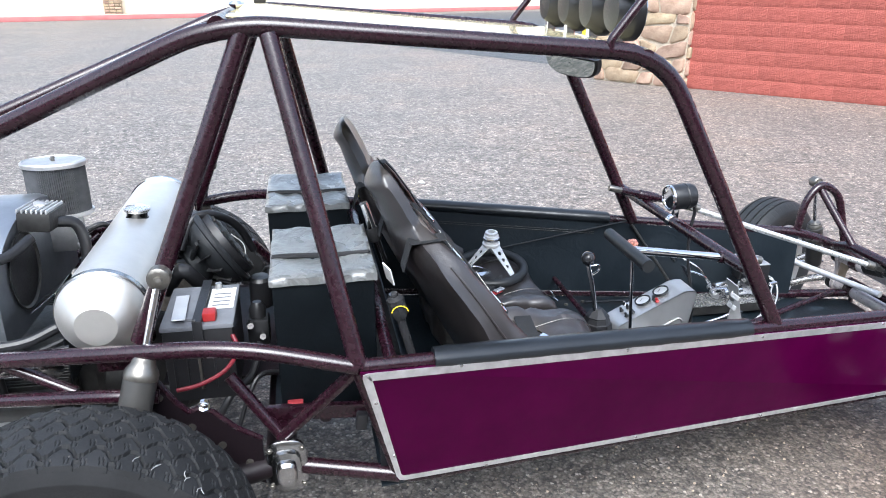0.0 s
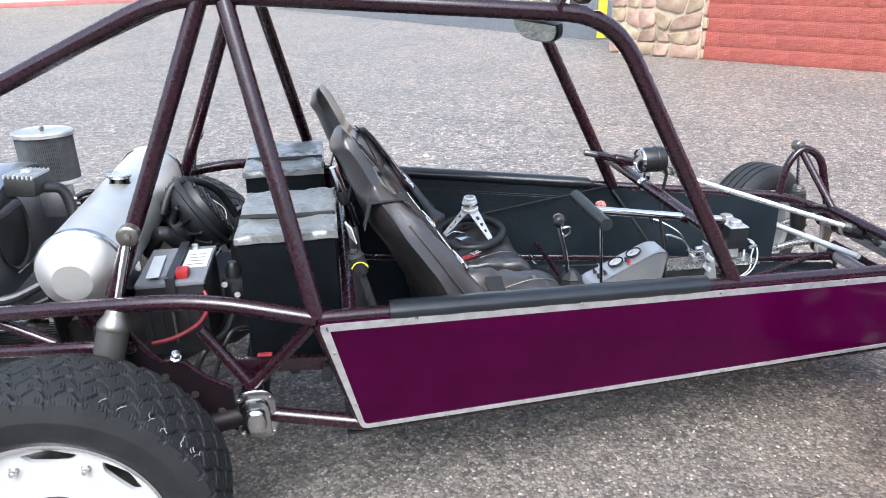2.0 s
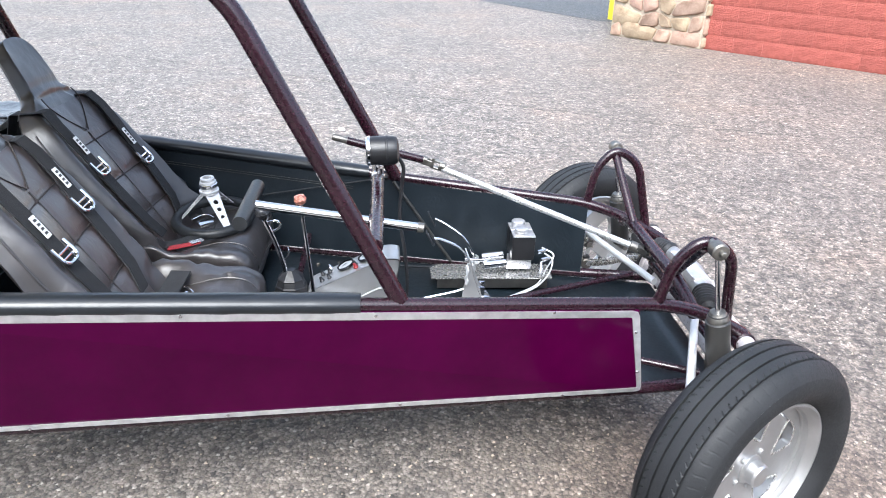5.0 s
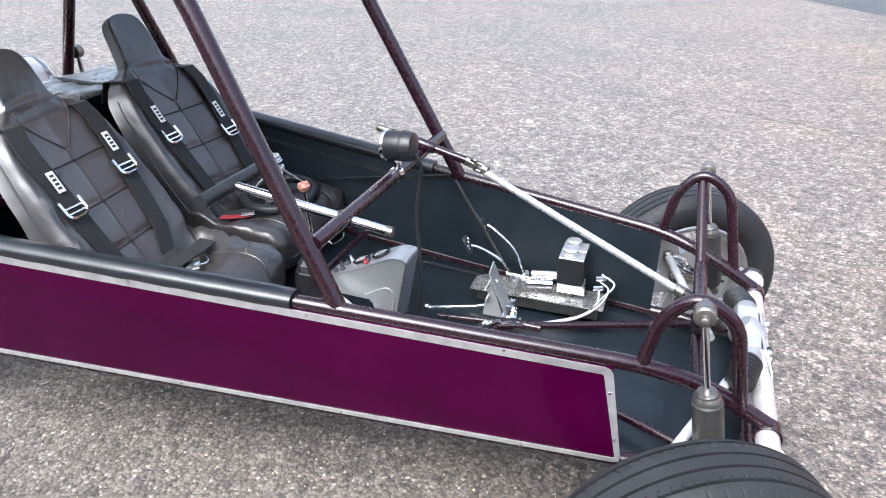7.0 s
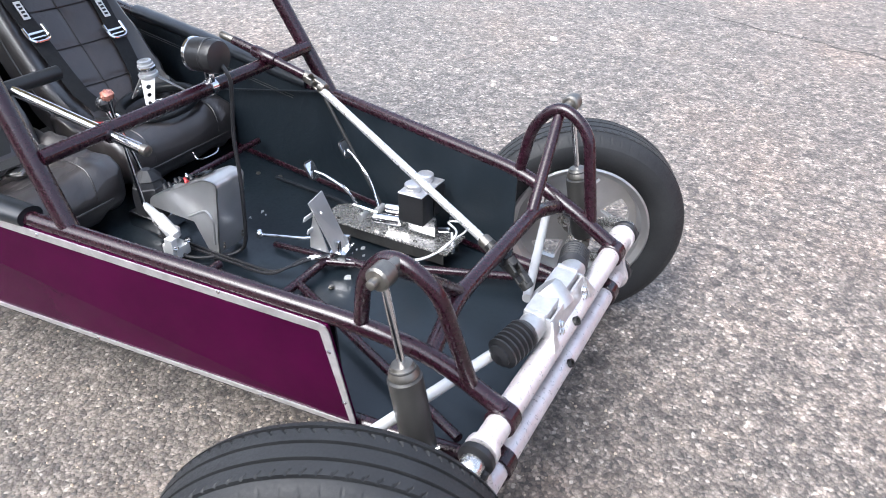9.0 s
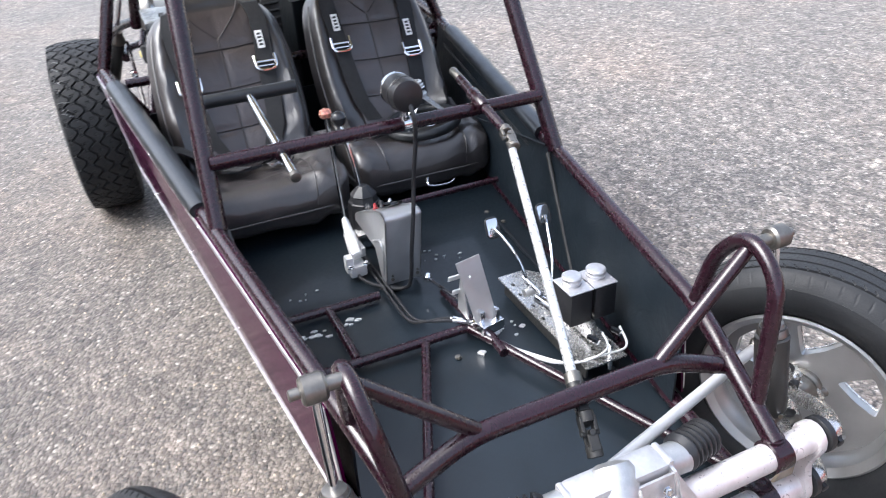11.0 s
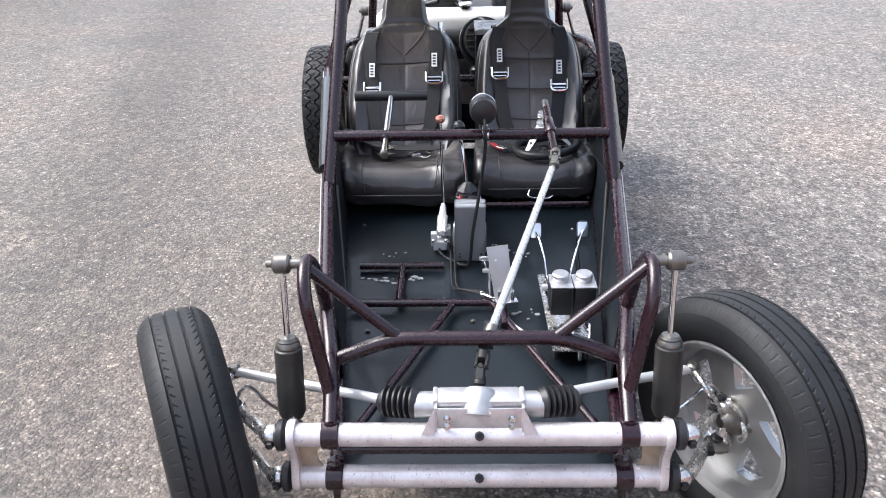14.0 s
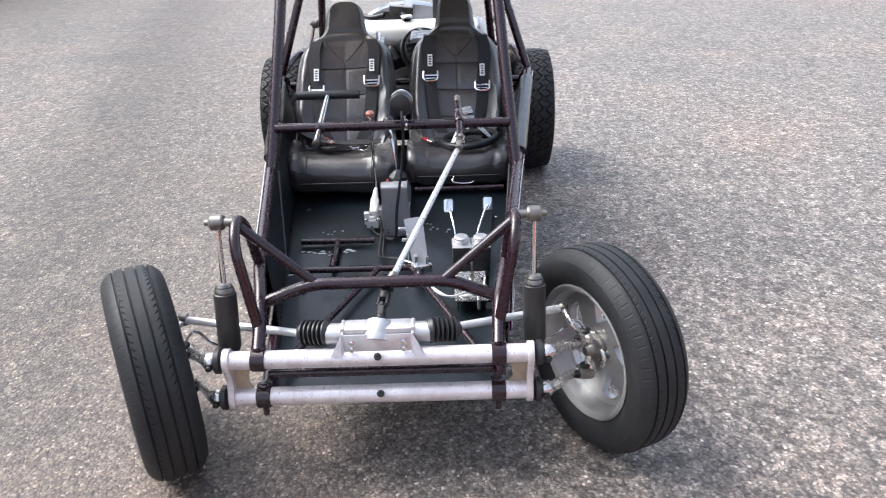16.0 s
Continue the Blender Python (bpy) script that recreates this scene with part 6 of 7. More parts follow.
for x, y, mt in ((0.032, -0.038, RED), (0.030, -0.018, PLASTIC), (-0.06, -0.03, PLASTIC), (-0.085, -0.03, PLASTIC), (-0.06, 0.01, PLASTIC), (-0.085, 0.012, PLASTIC), (-0.06, 0.036, CHROME)):
    part("switch", Shape().lathe([(0.007, 0), (0.008, 0.003), (0.006, 0.005), (0.004, 0.016), (0.0, 0.018)], on_face(x, y), 12), mt, console)
for y in (-0.0585, 0.0505):
    part("pressed_rib", Shape().tube(fillet([(-1.032, y, 0.375), (-1.020, y, 0.455), (-1.040, y, 0.485), (-1.115, y, 0.445)], 0.02), 0.0035, 8), BRUSHED, console)
for y in (-0.04, 0.036):
    bolt(console, (-1.0165, y, 0.362), (1, 0, 0), 0.004, 0.003, STEEL)
    bolt(console, (-1.0145, y, 0.375), (1, 0, 0), 0.003, 0.002, STEEL)

gs = part("gear_shifter", Shape().tube(spline([(-1.330, -0.010, 0.47), (-1.345, -0.016, 0.55), (-1.362, -0.024, 0.62), (-1.388, -0.037, 0.70)], 6), 0.0078, 12), CHROME, buggy, "chrome gear lever with black ball knob")
part("knob", Shape().lathe([(0.008, -0.024), (0.018, -0.016), (0.0245, 0.0), (0.021, 0.013), (0.012, 0.021), (0, 0.0235)], axis((-1.391, -0.039, 0.724), (-1.40, -0.043, 0.76)), 24), GLASS_DARK, gs, "black ball knob")
part("boot", Shape().lathe([(0.054, 0), (0.054, 0.060), (0.050, 0.085), (0.046, 0.088), (0.040, 0.105), (0.042, 0.109), (0.028, 0.125), (0.014, 0.136)], pose(-1.325, -0.008, 0.385, 0, 0, 22), 8), BOOT, gs, "black rubber boot", 20)
part("mount", Shape().box((0.13, 0.11, 0.05), pose(-1.32, -0.008, 0.362), 0.008), CHROME, gs, "chrome shifter mount")
part("trigger", Shape().tube(spline([(-1.372, -0.028, 0.655), (-1.345, -0.03, 0.675), (-1.352, -0.034, 0.695), (-1.380, -0.034, 0.69)], 5), 0.004, 8), CHROME, gs)

cb = part("cutting_brake", Shape().tube([(-1.243, -0.100, 0.46), (-1.271, -0.107, 0.785)], 0.0055, 12), CHROME, buggy, "cutting brake lever with copper knob")
part("knob", Shape().lathe([(0.006, -0.016), (0.015, -0.010), (0.0185, 0.0), (0.015, 0.011), (0, 0.016)], axis((-1.272, -0.107, 0.792), (-1.28, -0.108, 0.83)), 20), COPPER, cb, "copper coloured knob")
part("cylinder", Shape().lathe([(0.013, 0), (0.019, 0.006), (0.019, 0.080), (0.014, 0.088), (0.012, 0.115), (0.008, 0.135)], axis((-1.125, -0.107, 0.397), (-1.243, -0.101, 0.473)), 20), SATIN, cb, "polished brake cylinder")
part("cylinder_slot", Shape().box((0.004, 0.008, 0.022), axis((-1.18, -0.1045, 0.433), (-1.243, -0.101, 0.473)) @ pose(0.0175, 0, 0), 0.002, 1), PLASTIC, cb)
part("base_block", Shape().box((0.06, 0.05, 0.035), pose(-1.13, -0.112, 0.362), 0.005).box((0.03, 0.022, 0.05), pose(-1.12, -0.135, 0.385), 0.004).box((0.05, 0.018, 0.03), pose(-1.17, -0.082, 0.395), 0.004), SATIN, cb)
for y in (-0.135, -0.088):
    bolt(cb, (-1.105, y, 0.380), (0, 0, 1), 0.008, 0.008, CHROME)
part("hose", Shape().tube(spline([(-1.15, -0.10, 0.372), (-1.10, -0.115, 0.350), (-1.06, -0.10, 0.345), (-1.03, -0.075, 0.343), (-1.00, -0.02, 0.337)], 6), 0.005, 10), BOOT, cb)

# Brake lines over the floor.
for k, (o, r) in enumerate(((0.0, 0.0045), (0.014, 0.0045))):
    ln = spline([(-1.24, -0.080 + o, 0.352), (-1.06, -0.072 + o, 0.345), (-0.95, -0.070 + o, 0.343), (-0.84, -0.064 + o, 0.343), (-0.795 + o * 0.4, -0.035 + o, 0.358), (-0.775 + o, 0.02, 0.364), (-0.735 + o, 0.060 + o, 0.362), (-0.66 + o, 0.098, 0.350), (-0.58 + o, 0.135 + o, 0.348), (-0.50 + o, 0.175 + o * 2, 0.358), (-0.445, 0.225 + o * 3, 0.385), (-0.425 + o, 0.27 + o * 3, 0.42), (-0.455, 0.275 + o * 3.5, 0.445)], 7)
    pl = part("brake_line", Shape().tube(ln[:37], r, 8), BOOT, buggy, "black coated brake line")
    part("braided_end", Shape().tube(ln[36:], r * 0.72, 8), PALE, pl, "pale braided brake hose")
    p = ln[38]
    part("fitting", Shape().tube([ln[37], ln[41]], 0.0065, 8), CHROME, pl)

# ---------------- pedals ----------------
ped_holes = [[(x + 0.008 * math.cos(q), y + 0.005 * math.sin(q)) for q in [k * math.pi / 5 for k in range(10)]] for x, y in ((-0.17, -0.036), (-0.12, -0.042), (-0.06, -0.036), (0.0, -0.042), (0.10, -0.036), (0.10, 0.02), (0.16, 0.0))]
ped = part("pedal_mount", Shape().plate([(-0.222, -0.055), (0.215, -0.055), (0.215, 0.058), (-0.190, 0.058), (-0.222, 0.030)], 0.005, pose(-0.645, 0.276, 0.368), ped_holes), NICKEL, buggy, "bright drilled aluminium pedal mounting plate")
part("mount_channel", Shape().box((0.40, 0.006, 0.05), pose(-0.645, 0.325, 0.346), 0.002).box((0.40, 0.006, 0.04), pose(-0.645, 0.232, 0.348), 0.002), ENGINE, ped)
part("mount_leg", Shape().tube([(-0.455, 0.305, 0.325), (-0.455, 0.305, 0.40)], 0.008, 12), CHROME, ped)
mcb = part("master_cylinder", Shape().box((0.082, 0.060, 0.088), pose(-0.545, 0.249, 0.486), 0.006), PLASTIC, buggy, "twin brake fluid reservoir with chrome caps")
part("second_reservoir", Shape().box((0.082, 0.060, 0.088), pose(-0.545, 0.316, 0.486), 0.006), PLASTIC, mcb)
for y in (0.249, 0.316):
    part("top_plate", Shape().box((0.078, 0.064, 0.004), pose(-0.545, y, 0.533), 0.001, 1), ALU, mcb)
    part("cap", Shape().lathe([(0.023, 0), (0.023, 0.004), (0.0245, 0.005), (0.0245, 0.009), (0.023, 0.010), (0.0245, 0.012), (0.0245, 0.019), (0.021, 0.022), (0.0, 0.023)], pose(-0.552, y, 0.535), 24), ALU, mcb, "aluminium screw cap")
    part("cylinder", Shape().tube([(-0.60, y, 0.420), (-0.68, y - 0.01, 0.415)], 0.015, 16), CHROME, mcb)
    part("bleed_fitting", Shape().tube([(-0.47, y, 0.43), (-0.44, y + 0.004, 0.435)], 0.008, 8), CHROME, mcb)
part("reservoir_stay", Shape().box((0.09, 0.012, 0.06), pose(-0.545, 0.283, 0.410), 0.003), DARKPLATE, mcb)
part("push_rod", Shape().tube([(-0.67, 0.24, 0.432), (-0.75, 0.235, 0.44)], 0.006, 10), CHROME, mcb)
for p, root, nm in (((-0.876, 0.210, 0.533), (-0.72, 0.240, 0.410), "clutch_pedal"), ((-0.862, 0.360, 0.543), (-0.70, 0.295, 0.410), "brake_pedal")):
    p, root = Vector(p), Vector(root)
    arm = part(nm, Shape().tube(spline([root, root.lerp(p, 0.35) + Vector((0.01, 0, 0.03)), root.lerp(p, 0.75) + Vector((0.008, 0, 0.02)), p + Vector((0.012, 0, 0))], 6), 0.0044, 10), CHROME, buggy, "chrome foot pedal with rubber pad edge")
    pm = Matrix.Translation(p) @ pose(0, 0, 0, 0, 62, 0)
    part("pad", Shape().box((0.050, 0.034, 0.006), pm, 0.0029, 2), CHROME, arm, "polished pedal pad")
    part("pad_rim", Shape().tube([pm @ Vector((0.027 * math.copysign(abs(math.cos(a)) ** 0.5, math.cos(a)), 0.019 * math.copysign(abs(math.sin(a)) ** 0.5, math.sin(a)), 0)) for a in [i * math.pi / 12 for i in range(25)]], 0.003, 8, False), BOOT, arm)
    part("pivot", Shape().tube([root + Vector((0, -0.02, 0)), root + Vector((0, 0.02, 0))], 0.011, 14), CAST, arm)
gp = part("throttle_pedal", Shape().loft([[Vector(p) + q for p in ((-0.760, 0.043, 0.534), (-0.766, 0.111, 0.540), (-0.700, 0.130, 0.366), (-0.704, 0.072, 0.362))] for q in (Vector((0, 0, 0)), Vector((0.004, 0, 0.001)))]), BRUSHED, buggy, "flat metal throttle pedal with bent toe tabs")
for z, y0 in ((0.492, 0.036), (0.448, 0.046)):
    part("toe_tab", Shape().box((0.005, 0.052, 0.018), pose(-0.762, y0 + 0.012, z, 0, 20, 0), 0.002, 1).box((0.024, 0.005, 0.018), pose(-0.751, y0 + 0.038, z, 0, 20, 0), 0.002, 1), SATIN, gp, "bright bent toe tab")
part("hinge", Shape().box((0.05, 0.07, 0.03), pose(-0.705, 0.105, 0.362, 0, 0, 12), 0.004).box((0.02, 0.012, 0.05), pose(-0.705, 0.085, 0.385), 0.003).box((0.02, 0.012, 0.05), pose(-0.70, 0.125, 0.385), 0.003), CHROME, gp)
part("gusset", Shape().loft([[(-0.752, y, 0.500), (-0.712, y, 0.385), (-0.775, y, 0.385), (-0.770, y, 0.430)] for y in (0.052, 0.056)]), BRUSHED, gp, "bent side gusset")
link = part("throttle_link", Shape().tube([(-0.955, 0.045, 0.375), (-0.80, 0.055, 0.405), (-0.752, 0.06, 0.42)], 0.005, 10), CHROME, buggy, "threaded throttle linkage rod")
part("linkage_joint", Shape().lathe([(0.006, -0.012), (0.011, -0.006), (0.011, 0.006), (0.006, 0.012)], pose(-0.955, 0.045, 0.378), 14), CHROME, link)
part("heel_bar", Shape().tube([(-0.93, 0.075, 0.335), (-0.735, 0.085, 0.345)], 0.009, 12), PLUM, buggy)
part("loose_clip", Shape().tube(spline([(-1.40, 0.24, 0.455), (-1.38, 0.235, 0.440), (-1.375, 0.26, 0.432), (-1.372, 0.31, 0.432), (-1.378, 0.33, 0.440)], 6), 0.003, 8), CHROME, buggy, "bent wire clip under the seat")
part("loose_clip", Shape().tube([(-1.462, -0.262, 0.40), (-1.458, -0.264, 0.375)], 0.004, 8), CHROME, buggy, "small hanging strap end")
part("stay_wire", Shape().tube([(-1.56, 0.50, 0.565), (-1.02, 0.46, 0.665)], 0.0035, 8), BLACK, buggy, "thin diagonal stay rod")
part("pedal_stop_rod", Shape().tube([(-1.20, 0.40, 0.345), (-0.64, 0.345, 0.345)], 0.006, 8), BLACK, buggy)

# ---------------- rear bay ----------------
tank = part("fuel_tank", Shape().lathe([(0.047, -0.506), (0.050, -0.504), (0.099, -0.455), (0.106, -0.442), (0.107, -0.43), (0.107, 0.43), (0.106, 0.44), (0.099, 0.455), (0.050, 0.504), (0.047, 0.506)], axis((-2.79, 0, 0.835), (-2.79, 1, 0.835)), 64), TANK, buggy, "spun aluminium drum fuel tank with dished ends", 18)
for y in (-0.425, 0.425):
    part("tank_strap", Shape().lathe([(0.1065, -0.011), (0.1110, -0.009), (0.1110, 0.009), (0.1065, 0.011)], axis((-2.79, y, 0.835), (-2.79, y + 1, 0.835)), 64, True), POLISH, tank, "thin bright polished tank strap")
    part("tank_cradle", Shape().box((0.10, 0.03, 0.10), pose(-2.79, y * 0.9, 0.705), 0.008), PLUM, tank)
part("filler_cap", Shape().lathe([(0.026, 0.098), (0.026, 0.120), (0.034, 0.122), (0.036, 0.126), (0.036, 0.130), (0.031, 0.133), (0.030, 0.131), (0, 0.131)], axis((-2.79, 0.0, 0.835), (-2.775, 0, 1.0)), 28), NICKEL, tank, "bright metal filler cap")
part("filler_neck", Shape().lathe([(0.031, 0.092), (0.031, 0.103), (0.0285, 0.105), (0.0285, 0.120)], axis((-2.79, 0.0, 0.835), (-2.775, 0, 1.0)), 28), BAND, tank, "dark filler neck")

shroud = Shape()
rings = []
for x, k in ((-3.25, 0.93), (-3.24, 0.98), (-3.19, 1.0), (-3.085, 1.0), (-3.062, 0.97)):
    ring = []
    for i in range(28):
        a = i / 27 * math.pi
        ring.append((x, -math.cos(a) * 0.33 * k, 0.72 + math.sin(a) ** 0.6 * 0.28 * k))
    ring += [(x, 0.33 * k, 0.69), (x, -0.33 * k, 0.69)]
    rings.append(ring)
fan = part("fan_shroud", shroud.loft(rings), SHROUD, buggy, "silver metal engine fan shroud")
part("fan_ring", Shape().lathe([(0.100, 0), (0.106, 0.005), (0.108, 0.008), (0.104, 0.009), (0.098, 0.003)], pose(-3.061, -0.13, 0.845, 0, 90, 0), 40, True), ENGINE, fan)
part("fan_wheel", Shape().lathe([(0.10, 0.002), (0.09, 0.001), (0.05, 0.006), (0.0, 0.008)], pose(-3.061, -0.13, 0.845, 0, 90, 0), 40), PLASTIC, fan, "dark cooling fan opening")
eng = part("engine_case", Shape().box((0.42, 0.40, 0.26), pose(-3.10, 0, 0.47), 0.04, 3), ENGINE, buggy, "dirty cast engine case")
for sy in (-1, 1):
    head = part("cylinder_head", Shape().box((0.30, 0.10, 0.16), pose(-3.10, 0.36 * sy, 0.50), 0.02), ENGINE, eng)
    for i in range(7):
        part("cooling_fin", Shape().box((0.30, 0.005, 0.17), pose(-3.10, (0.21 + i * 0.016) * sy, 0.50), 0.001, 1), ENGINE, eng)
    part("valve_cover", Shape().box((0.30, 0.05, 0.10), pose(-3.10, 0.43 * sy, 0.50), 0.018, 3), CAST, eng, "dull cast valve cover")
    part("exhaust_pipe", Shape().tube(fillet([(-3.0, 0.36 * sy, 0.45), (-3.0, 0.40 * sy, 0.36), (-3.3, 0.34 * sy, 0.34), (-3.55, 0.2 * sy, 0.40)], 0.06), 0.02, 14), STEEL, eng)
    part("inlet_manifold", Shape().tube(spline([(-3.10, 0.34 * sy, 0.58), (-3.12, 0.30 * sy, 0.68), (-3.13, 0.22 * sy, 0.76), (-3.12, 0.16 * sy, 0.80)], 6), 0.02, 14), ENGINE, eng)
gearbox = part("gearbox", Shape().lathe([(0.06, 0), (0.09, 0.05), (0.10, 0.14), (0.15, 0.26), (0.19, 0.40), (0.19, 0.46)], axis((-2.45, 0, 0.45), (-2.95, 0, 0.45)), 24), ENGINE, buggy, "dirty cast gearbox")
for sy in (-1, 1):
    part("drive_shaft", Shape().tube([(-2.72, 0.12 * sy, 0.43), (-2.76, 0.68 * sy, 0.395)], 0.022, 14), STEEL, gearbox)
    part("shaft_boot", Shape().lathe([(0.05, 0), (0.058, 0.01), (0.048, 0.025), (0.05, 0.04), (0.035, 0.06), (0.024, 0.075)], axis((-2.72, 0.14 * sy, 0.43), (-2.76, 0.68 * sy, 0.395)), 20), BOOT, gearbox)
part("bay_plate", Shape().box((0.42, 0.62, 0.006), pose(-2.50, 0, 0.555), 0.001, 1), DARKPLUM, buggy, "dark steel battery shelf")

for k, pts in enumerate(([(-3.30, -0.40, 0.80), (-3.12, -0.42, 0.765), (-3.00, -0.40, 0.755), (-2.92, -0.36, 0.775)], [(-3.30, -0.43, 0.765), (-3.16, -0.44, 0.735), (-3.04, -0.42, 0.725), (-2.90, -0.38, 0.72)], [(-3.20, -0.36, 0.70), (-3.05, -0.34, 0.68), (-2.92, -0.26, 0.70)])):
    part("heater_hose", Shape().tube(spline(pts, 6), 0.014 - 0.002 * k, 10), BOOT, eng, "black rubber hose")
part("inlet_elbow", Shape().tube(spline([(-3.10, -0.42, 0.70), (-3.03, -0.44, 0.715), (-2.97, -0.42, 0.70), (-2.95, -0.36, 0.66)], 6), 0.026, 14), POLISH, eng, "bright metal elbow")
part("bay_screen", Shape().box((0.005, 0.64, 0.13), pose(-2.93, 0, 0.655), 0.001, 1), BLACK, buggy, "black sheet between tank and engine")
brb = part("breather_box", Shape().box((0.085, 0.15, 0.055), pose(-3.02, -0.042, 0.965, -6, 6, 0), 0.010), ENGINE, buggy, "finned cast breather box")
for i in range(7):
    part("fin", Shape().box((0.0055, 0.145, 0.012), pose(-3.02 - 0.036 + i * 0.012, -0.042, 0.995 - (i - 3) * 0.0012, -6, 6, 0), 0.002, 1), PALE, brb)
part("badge", Shape().lathe([(0.016, 0), (0.016, 0.014), (0.012, 0.016), (0, 0.016)], pose(-3.02, -0.042, 0.992, -6, 6, 0), 16), ALU, brb)
part("cooling_tin", Shape().box((0.085, 0.13, 0.003), pose(-2.985, -0.19, 0.795, 0, -38, 0), 0.001, 1), CHROME, fan, "bright sheet-metal cooling tin")
part("hose", Shape().tube(spline([(-3.02, -0.15, 0.94), (-3.06, -0.24, 0.92), (-3.14, -0.32, 0.93), (-3.25, -0.38, 0.92)], 6), 0.014, 12), BOOT, brb)
part("hose", Shape().tube(spline([(-2.99, -0.04, 0.95), (-2.94, -0.02, 0.93), (-2.925, -0.03, 0.84), (-2.95, -0.06, 0.74)], 6), 0.016, 12), BOOT, brb)
FIL = pose(-3.05, 0.220, 0.905)


def oval(rx, ry, n=72, wave=0.0, waves=0):
    out = []
    for i in range(n):
        a = 2 * math.pi * i / n
        k = 1 + (wave if i % 2 else -wave)
        out.append((rx * k * math.cos(a), ry * k * math.sin(a)))
    return out


af = part("air_filter", Shape().loft([[FIL @ Vector((x, y, z)) for x, y in oval(0.086, 0.064, 180, 0.022)] for z in (0.0, 0.145)]), PAPER, buggy, "oval pleated air filter with metal lid", 20)
part("lid", Shape().loft([[FIL @ Vector((x, y, z)) for x, y in oval(0.094 * k, 0.071 * k)] for z, k in ((0.143, 0.98), (0.145, 1.0), (0.155, 1.0), (0.158, 0.97), (0.160, 0.93), (0.157, 0.90))]), CAST, af, "dull aluminium filter lid")
part("base_plate", Shape().loft([[FIL @ Vector((x, y, z)) for x, y in oval(0.094 * k, 0.071 * k)] for z, k in ((-0.012, 0.97), (-0.010, 1.0), (0.0, 1.0))]), ALU, af)
part("wing_nut", Shape().tube([FIL @ Vector((0, 0, 0.155)), FIL @ Vector((0, 0, 0.172))], 0.006, 8).box((0.008, 0.03, 0.010), FIL @ pose(0, 0, 0.166), 0.003, 1), STEEL, af)
carb = part("carburettor", Shape().box((0.08, 0.11, 0.09), pose(-3.03, 0.17, 0.845), 0.012).lathe([(0.035, 0), (0.04, 0.02), (0.05, 0.05)], pose(-3.04, 0.2, 0.85), 20), CAST, buggy, "cast carburettor")
for k in range(5):
    part("jet", Shape().lathe([(0.008, 0), (0.009, 0.01), (0.004, 0.02)], pose(-2.99, 0.12 + k * 0.022, 0.82 + 0.012 * (k % 3), 0, 80, 0), 8), ALU, carb)
part("fuel_hose", Shape().tube(spline([(-2.99, 0.17, 0.84), (-2.93, 0.19, 0.86), (-2.90, 0.26, 0.80), (-2.88, 0.30, 0.70)], 6), 0.009, 10), BOOT, carb)
part("fuel_hose", Shape().tube(spline([(-2.96, -0.42, 0.71), (-2.98, -0.44, 0.72), (-3.06, -0.43, 0.715), (-3.2, -0.40, 0.73)], 6), 0.011, 10), BOOT, carb)

# Oil cooler with its electric fan, tilted between tank and boxes.
OC = axis((-2.572, 0.10, 0.795), (-2.572 + 0.80, 0.10 + 0.22, 0.795 + 0.50))
cool = part("oil_cooler", Shape().lathe([(0.118, 0.006), (0.118, 0.034), (0.110, 0.038), (0.0, 0.038)], OC, 40), PLASTIC, buggy, "black oil cooler with electric fan")
for i in range(7):
    part("cooler_row", Shape().box((2 * (0.112 ** 2 - (0.096 - i * 0.032) ** 2) ** 0.5, 0.010, 0.006), OC @ pose(0, -0.096 + i * 0.032, 0.041), 0.002, 1), ENGINE, cool)
part("fan_rim", Shape().lathe([(0.132, -0.010), (0.138, -0.006), (0.140, 0.004), (0.136, 0.012), (0.126, 0.012), (0.124, -0.006)], OC, 48, True), FOAM, cool, "black fan shroud rim")
part("fan_housing", Shape().lathe([(0.130, -0.004), (0.128, -0.022), (0.112, -0.046), (0.090, -0.060), (0.070, -0.066), (0.066, -0.098), (0.058, -0.106), (0.0, -0.108)], OC, 40), FOAM, cool, "black domed fan housing")
for i in range(14):
    part("rib", Shape().box((0.064, 0.005, 0.020), OC @ pose(0, 0, 0, 0, 0, i * 25.7 + 6) @ pose(0.100, 0, -0.050, 0, -38, 0), 0.002, 1), PLASTIC, cool)
for a_ in (20, 140, 260):
    part("fan_strut", Shape().box((0.15, 0.016, 0.010), OC @ pose(0, 0, 0, 0, 0, a_) @ pose(0.080, 0, -0.076, 0, -30, 0), 0.003, 1), FOAM, cool)
part("cooler_hose", Shape().tube(spline([(-2.68, 0.02, 0.82), (-2.64, 0.06, 0.90), (-2.58, 0.10, 0.90), (-2.52, 0.16, 0.84), (-2.48, 0.20, 0.74)], 6), 0.013, 12), BOOT, cool)
part("cooler_hose", Shape().tube(spline([(-2.62, -0.06, 0.74), (-2.66, -0.10, 0.80), (-2.72, -0.05, 0.72)], 6), 0.022, 12), BOOT, cool)
part("wire", Shape().tube(spline([(-2.54, 0.14, 0.82), (-2.50, 0.12, 0.78), (-2.51, 0.06, 0.70), (-2.54, 0.02, 0.66)], 6), 0.0018, 8), PALE, cool)

canister = part("oil_filter", Shape().lathe([(0.034, 0), (0.038, 0.006), (0.038, 0.09), (0.03, 0.10), (0, 0.102)], pose(-2.455, 0.06, 0.60), 24), PLASTIC, buggy, "black oil filter canister")
reg = part("fuel_pump", Shape().box((0.06, 0.07, 0.08), pose(-2.45, -0.22, 0.655), 0.01).lathe([(0.022, 0), (0.024, 0.03), (0.012, 0.05)], pose(-2.45, -0.22, 0.69), 16), PLASTIC, buggy, "small black electric pump")
